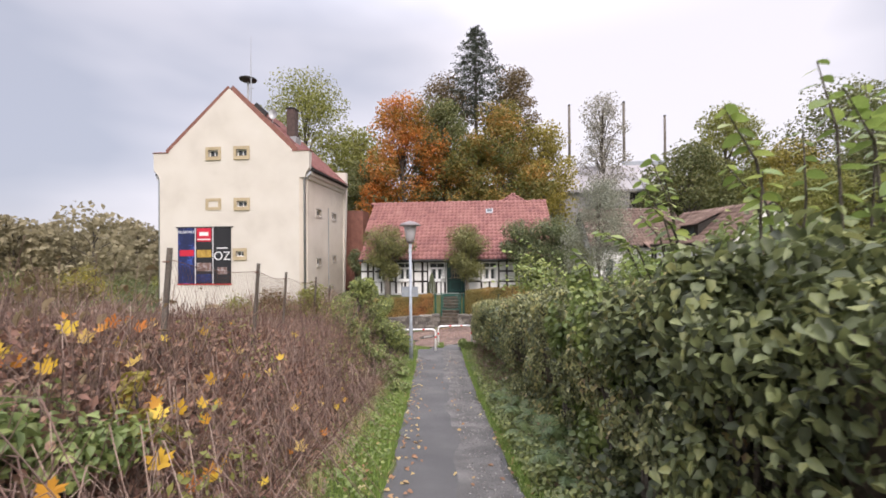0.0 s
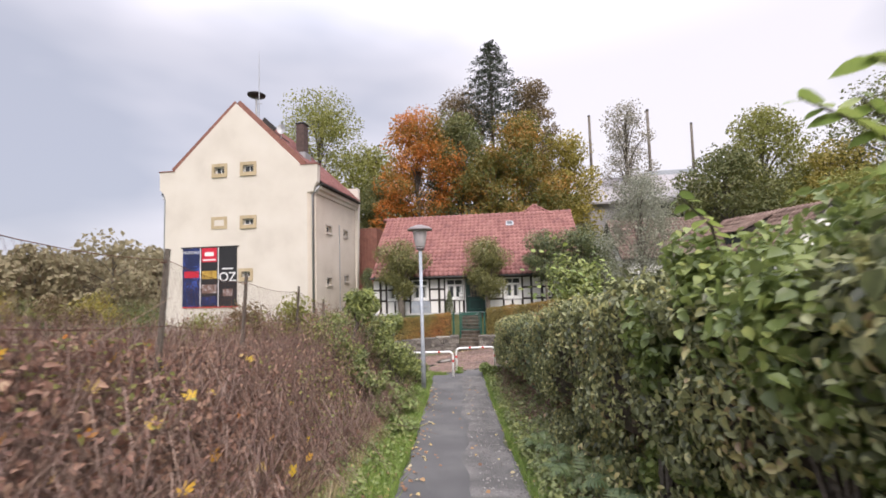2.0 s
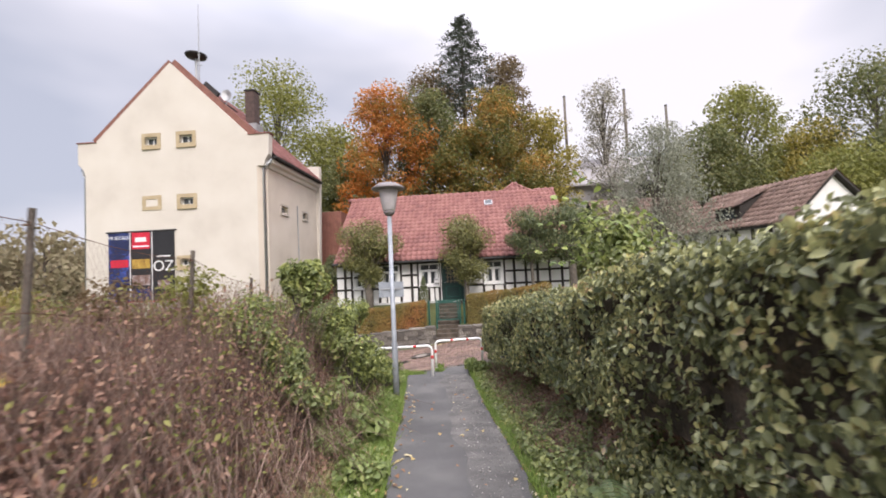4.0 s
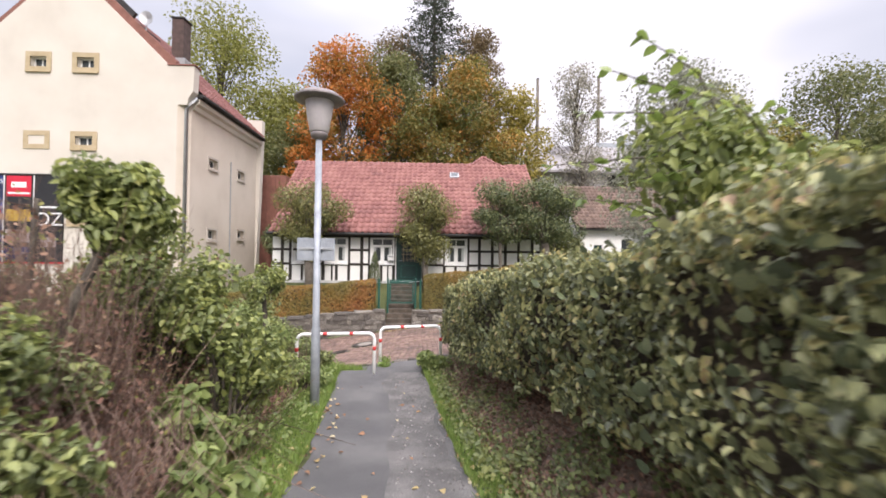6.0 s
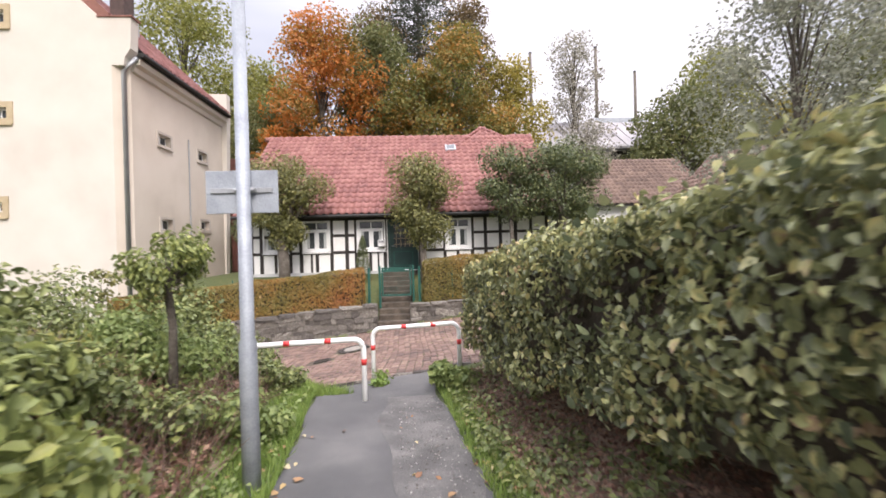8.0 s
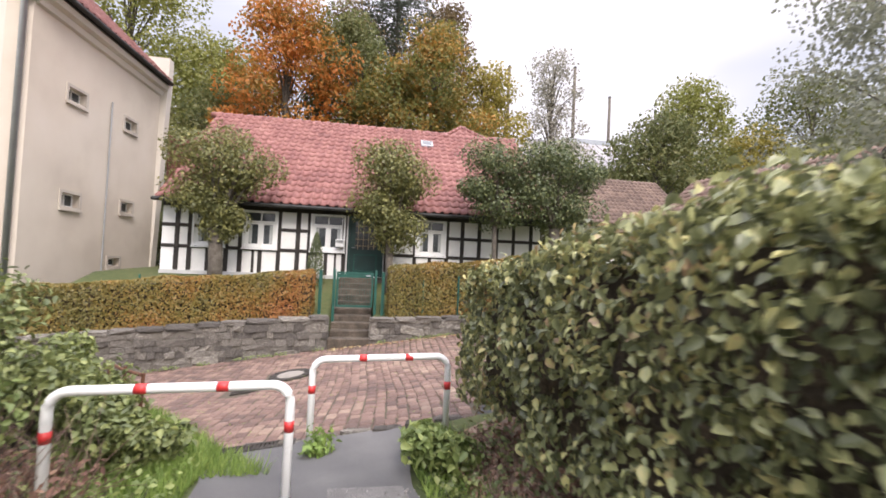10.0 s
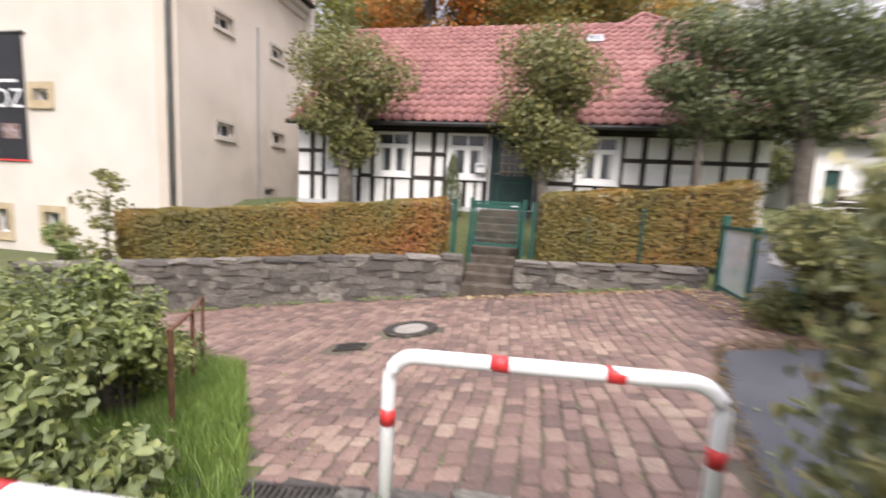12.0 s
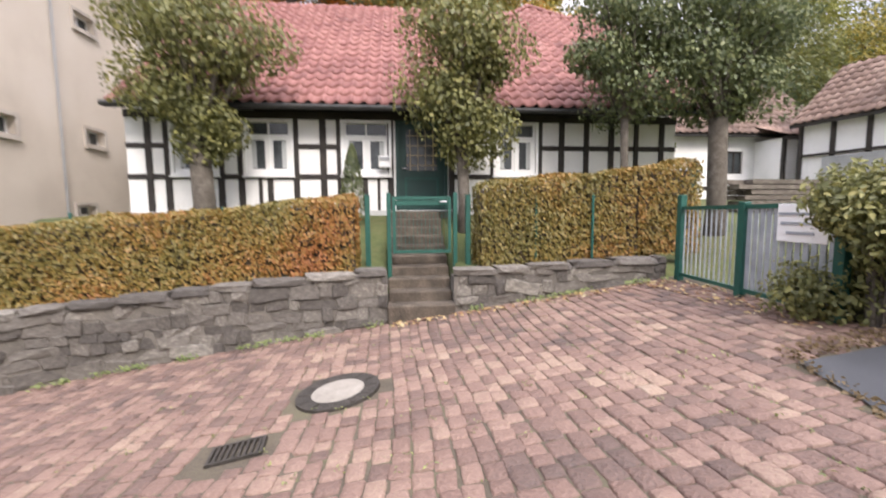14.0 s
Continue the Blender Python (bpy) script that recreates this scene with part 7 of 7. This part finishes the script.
# ---- wooded hill and far trees ----
for x, y, h, sp, m, n, lf, low, lab, gap in (
        (-19.6, 46, 19.6, 5.8, L_ygreen, 6500, .3, .3, "tall yellow-green tree behind the rendered building", .3),
        (-13.6, 47, 13.5, 4.4, L_ygreen, 5000, .3, .2, "yellow-green tree on the hill", .3),
        (-11.2, 43, 11.5, 3.6, L_forest, 4500, .3, .1, "dark green tree at the foot of the hill", .3),
        (-7.6, 42.5, 15.2, 4.1, L_orange, 8500, .28, .12, "large orange autumn maple behind the house", .35),
        (-3.6, 45, 14.5, 3.8, L_forest, 6000, .3, .1, "dark olive tree on the hill", .3),
        (-.2, 41.5, 11.5, 3.4, L_mixed, 5500, .28, .1, "green and orange tree behind the house", .35),
        (2.6, 42.5, 14.2, 3.9, L_mixed, 8000, .28, .1, "turning green and orange tree behind the house", .35),
        (6.9, 44.5, 11.5, 2.9, L_yellow, 4200, .28, .15, "slender yellow autumn tree", .3),
        (4.2, 51, 16.5, 3.2, L_brown, 4200, .28, .25, "brown-leaved tree high on the hill", .25),
        (-4.2, 52, 15.5, 4.0, L_brown, 4500, .28, .25, "sparse brown tree high on the hill", .2),
        (14.3, 49, 13.2, 2.9, L_pale, 2600, .24, .2, "thin pale tree with few leaves", .15),
        (13.2, 44, 7.2, 2.4, L_pale, 1500, .2, .2, "bare pale shrubby tree below the hall", .1),
        (20.6, 42.5, 9.5, 4.3, L_forest, 5500, .3, .1, "olive tree on the slope", .3),
        (26.0, 46, 12.2, 3.6, L_ygreen, 4500, .3, .15, "light green tree on the slope", .3),
        (31.0, 45, 8.5, 4.0, L_yellow, 4200, .3, .1, "yellowing tree on the slope", .3),
        (36.5, 44, 13.6, 5.8, L_forest, 6000, .32, .1, "dark green tree on the slope", .3),
        (33.0, 36, 9.5, 4.6, L_forest, 5500, .3, .1, "dense green tree above the yard", .3),
        (43.0, 38, 14.5, 6.2, L_forest, 6000, .34, .1, "dark green tree on the slope", .3),
        (26.5, 35.5, 7.0, 3.6, L_ygreen, 4200, .28, .08, "yellow-green tree above the yard", .3),
        (-16.5, 41, 8.5, 3.2, L_forest, 3500, .28, .05, "dark green tree behind the building", .3)):
    tree("hill_tree", x, y, h * 1.16, sp * 1.2, m, lab, int(n * 2.7), lf * .84, low, .26, 48, "trees on the hill", gap=gap)
for i in range(15):
    x = -12 + i * 2.6 + rs.uniform(-.8, .8)
    y = 39.5 + rs.uniform(-.8, 2.5)
    shrub("hill_bush", x, y, rs.uniform(1.8, 2.5), rs.uniform(3.5, 6.0), L_dark if i % 3 else L_forest, "dark undergrowth at the foot of the hill", 1700, .28, stems=14, group="bushes at the foot of the hill")
shrub("hill_bush", 8.0, 34.5, 1.8, 3.6, L_forest, "olive bush beside the house", 2600, .18, stems=14)
shrub("hill_bush", 8.6, 37.5, 1.8, 4.6, L_pale, "half-bare bush beside the house", 1600, .16, stems=16)
shrub("hill_bush", 11.0, 39.5, 1.6, 5.6, L_pale, "half-bare bush behind the barn", 1300, .16, stems=16)

shrub("ivy_bush", -9.7, 33.2, .9, 4.2, L_dark, "tall ivy-clad bush between the two houses", 3000, .14, stems=18)

# the spruce over the hill
sx, sy = -.1, 52.7
sg = float(land(sx, sy))
spruce = thing("spruce_tree", (sx, sy, sg), "tall dark spruce standing over the autumn wood", "tree")
part("trunk", Shape().tube([(sx, sy, sg - .3), (sx, sy, 20), (sx, sy, 30.4)], [.32, .2, .03], 8), M_bark, spruce)
pos, nor = [], []
boughs = Shape()
for i in range(150):
    k = i / 150
    z = 18.5 + 11.8 * k
    r = (5.7 * (1 - k) ** .72 + .3) * rs.uniform(.7, 1.12)
    a = i * 2.4 + rs.uniform(-.3, .3)
    e = np.array([sx + r * math.cos(a), sy + r * math.sin(a), z - r * .12])
    boughs.tube([(sx, sy, z), ((sx + e[0]) / 2, (sy + e[1]) / 2, z - r * .02), tuple(e)], [.05, .03, .01], 4, False)
    m = int(34 + 70 * (1 - k))
    q = rng.random(m) ** .5
    p = np.array([sx, sy, z]) + (e - np.array([sx, sy, z])) * q[:, None] + rng.normal(0, 1, (m, 3)) * np.array([.22, .22, .12]) * (.6 + r * .2)
    pos.append(p), nor.append(np.tile([0, 0, 1.0], (m, 1)))
part("bough_whorl", boughs, M_bark, spruce)
pos = np.concatenate(pos)
vs, fs = leaves(pos, np.concatenate(nor), .3 * (.6 + .7 * rng.random(len(pos))), .45, .6, .5)
part("needles", (vs, fs), L_spruce, spruce)

# valley side: thickets and far wooded hills
for i in range(16):
    x = -24 - 4.0 * (i % 8) - rs.uniform(0, 2)
    y = 24 + 13 * (i // 8) + rs.uniform(-2, 4)
    shrub("valley_thicket", x, y, rs.uniform(1.8, 2.8), rs.uniform(2.6, 4.2), (L_brown, L_ygreen, L_forest, L_yellow)[i % 4], "autumn thicket on the valley side", 1500, .22, stems=14, group="valley thickets")
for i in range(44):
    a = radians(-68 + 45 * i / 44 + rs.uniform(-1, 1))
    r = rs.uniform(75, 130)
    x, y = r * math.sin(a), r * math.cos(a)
    tree("far_tree", x, y, rs.uniform(7, 11.5), rs.uniform(5, 7.5), L_far, "distant tree across the valley with haze in its leaf colour", 1300, .76, .05, .3, 16, "distant trees")
for i in range(12):
    x, y = -7 - 2.2 * (i % 6) + rs.uniform(-.6, .6), 8 + 6 * (i // 6) + rs.uniform(-1.5, 3)
    shrub("field_bush", x, y, rs.uniform(.7, 1.1), rs.uniform(.7, 1.1), (L_dry, L_shrub, L_dry)[i % 3], "scrubby growth in the field", 1100, .09, group="field scrub")

# ---- paving of the street, last for its many pieces ----
road_x, road_y = np.linspace(-13, 2.75, 120), np.linspace(17.45, 23.8, 60)
road = setting("street", sheet(road_x, road_y, lambda X, Y: street(X, Y) - .016 - .25 * (X < kerb_line(Y) - .05)), M_joint, "cobbled street of reddish clay paving stones", "street", True)


def slab_edge(y):
    return np.interp(y, [17.5, 18.9, 20.3], [.36, .74, 1.28])


rows = []
for y in np.linspace(17.4, 20.3, 20):
    x = slab_edge(y) + (9 - slab_edge(y)) * np.linspace(0, 1, 20) ** 1.5
    rows.append(np.stack([x, np.full(20, y), street(x, np.full(20, y)) + .002], 1))
i, j = np.meshgrid(np.arange(19), np.arange(19))
a = (j * 20 + i).ravel()
setting("asphalt_drive", (np.concatenate(rows), np.stack([a, a + 1, a + 21, a + 20], 1)), M_slab, "dark new asphalt drive beside the cobbles", "drive", True)
kerb = setting("kerb", Shape().box(0, .01, 0, .01, -3.2, -3.19), M_mortar, "flat stone edging where the path meets the cobbles", "kerb")
for i in range(9):
    x = -2.6 + i * .33
    st = new("stone", STONES[i % 8])
    st.parent = kerb
    st.matrix_basis = Matrix.Translation((x, 17.5 + .02 * (i % 3), float(street(x, 17.5)) - .03)) @ Matrix.Diagonal((.32, .1, .12, 1))


def cobble_shape(seed):
    """A worn paving stone with clipped corners and a slightly domed top."""
    r = random.Random(seed)
    s = Shape()
    c = [r.uniform(.05, .14) for _ in range(4)]
    edge = [(-.5 + c[0], -.5), (.5 - c[1], -.5), (.5, -.5 + c[1]), (.5, .5 - c[2]), (.5 - c[2], .5), (-.5 + c[3], .5), (-.5, .5 - c[3]), (-.5, -.5 + c[0])]
    edge = [(u + r.uniform(-.035, .035), w + r.uniform(-.035, .035)) for u, w in edge]
    for k, z in ((1.0, -1), (1.0, -.3), (.945, -.08), (.76, .02)):
        s.v += [(u * k, w * k, z + r.uniform(-.03, .03)) for u, w in edge]
    s.v.append((0, 0, .06))
    s.f = [(24 + i, 24 + (i + 1) % 8, 32) for i in range(8)] + [(k + i, k + (i + 1) % 8, k + 8 + (i + 1) % 8, k + 8 + i) for k in (0, 8, 16) for i in range(8)]
    return s


COB = [cobble_shape(i) for i in range(8)]
COB_ME = []
for c in COB:
    me = bpy.data.meshes.new("cobble")
    me.from_pydata(c.v, [], c.f)
    soften(me)
    me.materials.append(M_cobble)
    COB_ME.append(me)
far_v, far_f, singles = [], [], 0
rc = random.Random(21)
column = -12.6
while column < 2.6:
    dep = rc.uniform(.125, .165)
    along_y = 17.5 + rc.uniform(0, .12)
    while along_y < 23.8:
        w = rc.uniform(.115, .22)
        x, y = column + dep / 2 + .05 * math.sin(along_y * 1.1 + column) + rc.uniform(-.01, .01), along_y + w / 2
        along_y += w
        if not (17.56 < y < 23.72 - .05 * max(0, -2 - x) * 2 and -12.5 < x < 2.5):
            continue
        if x < -5.2 and y > 23.5 + (x + 5.2) * .16:
            continue
        if y < 20.36 and x > float(slab_edge(y)) - .06:
            continue
        if x < float(kerb_line(y)):
            continue
        if math.hypot(x - mx, y - my) < .46 or (abs(x - dx) < .26 and abs(y - dy) < .2):
            continue
        m = Matrix.Translation((x, y, float(street(x, y)) + rc.uniform(-.008, .004))) @ pose(0, 0, 0, -4.3 if y < 20.2 else -1.2, -7.4, 0) @ pose(0, 0, 0, rc.uniform(-1.2, 1.2), rc.uniform(-1.2, 1.2), rc.uniform(-5, 5)) @ Matrix.Diagonal((dep - .004, w - .005, .07, 1))
        v = rc.randrange(8)
        if -3.6 < x < 1.1 and y < 20.3 and singles < 300:
            ob = new("cobble", COB_ME[v])
            ob.parent = road
            ob.matrix_basis = m
            singles += 1
        else:
            k = len(far_v)
            far_v += [tuple(m @ Vector(p)) for p in COB[v].v]
            far_f += [tuple(i + k for i in f) for f in COB[v].f]
    column += dep
s = Shape()
s.v, s.f = far_v, far_f
me = bpy.data.meshes.new("cobbles")
me.from_pydata(s.v, [], s.f)
soften(me)
me.materials.append(M_cobble_far)
ob = new("cobbles", me)
ob.parent = road
ob["kind"] = "stuff"
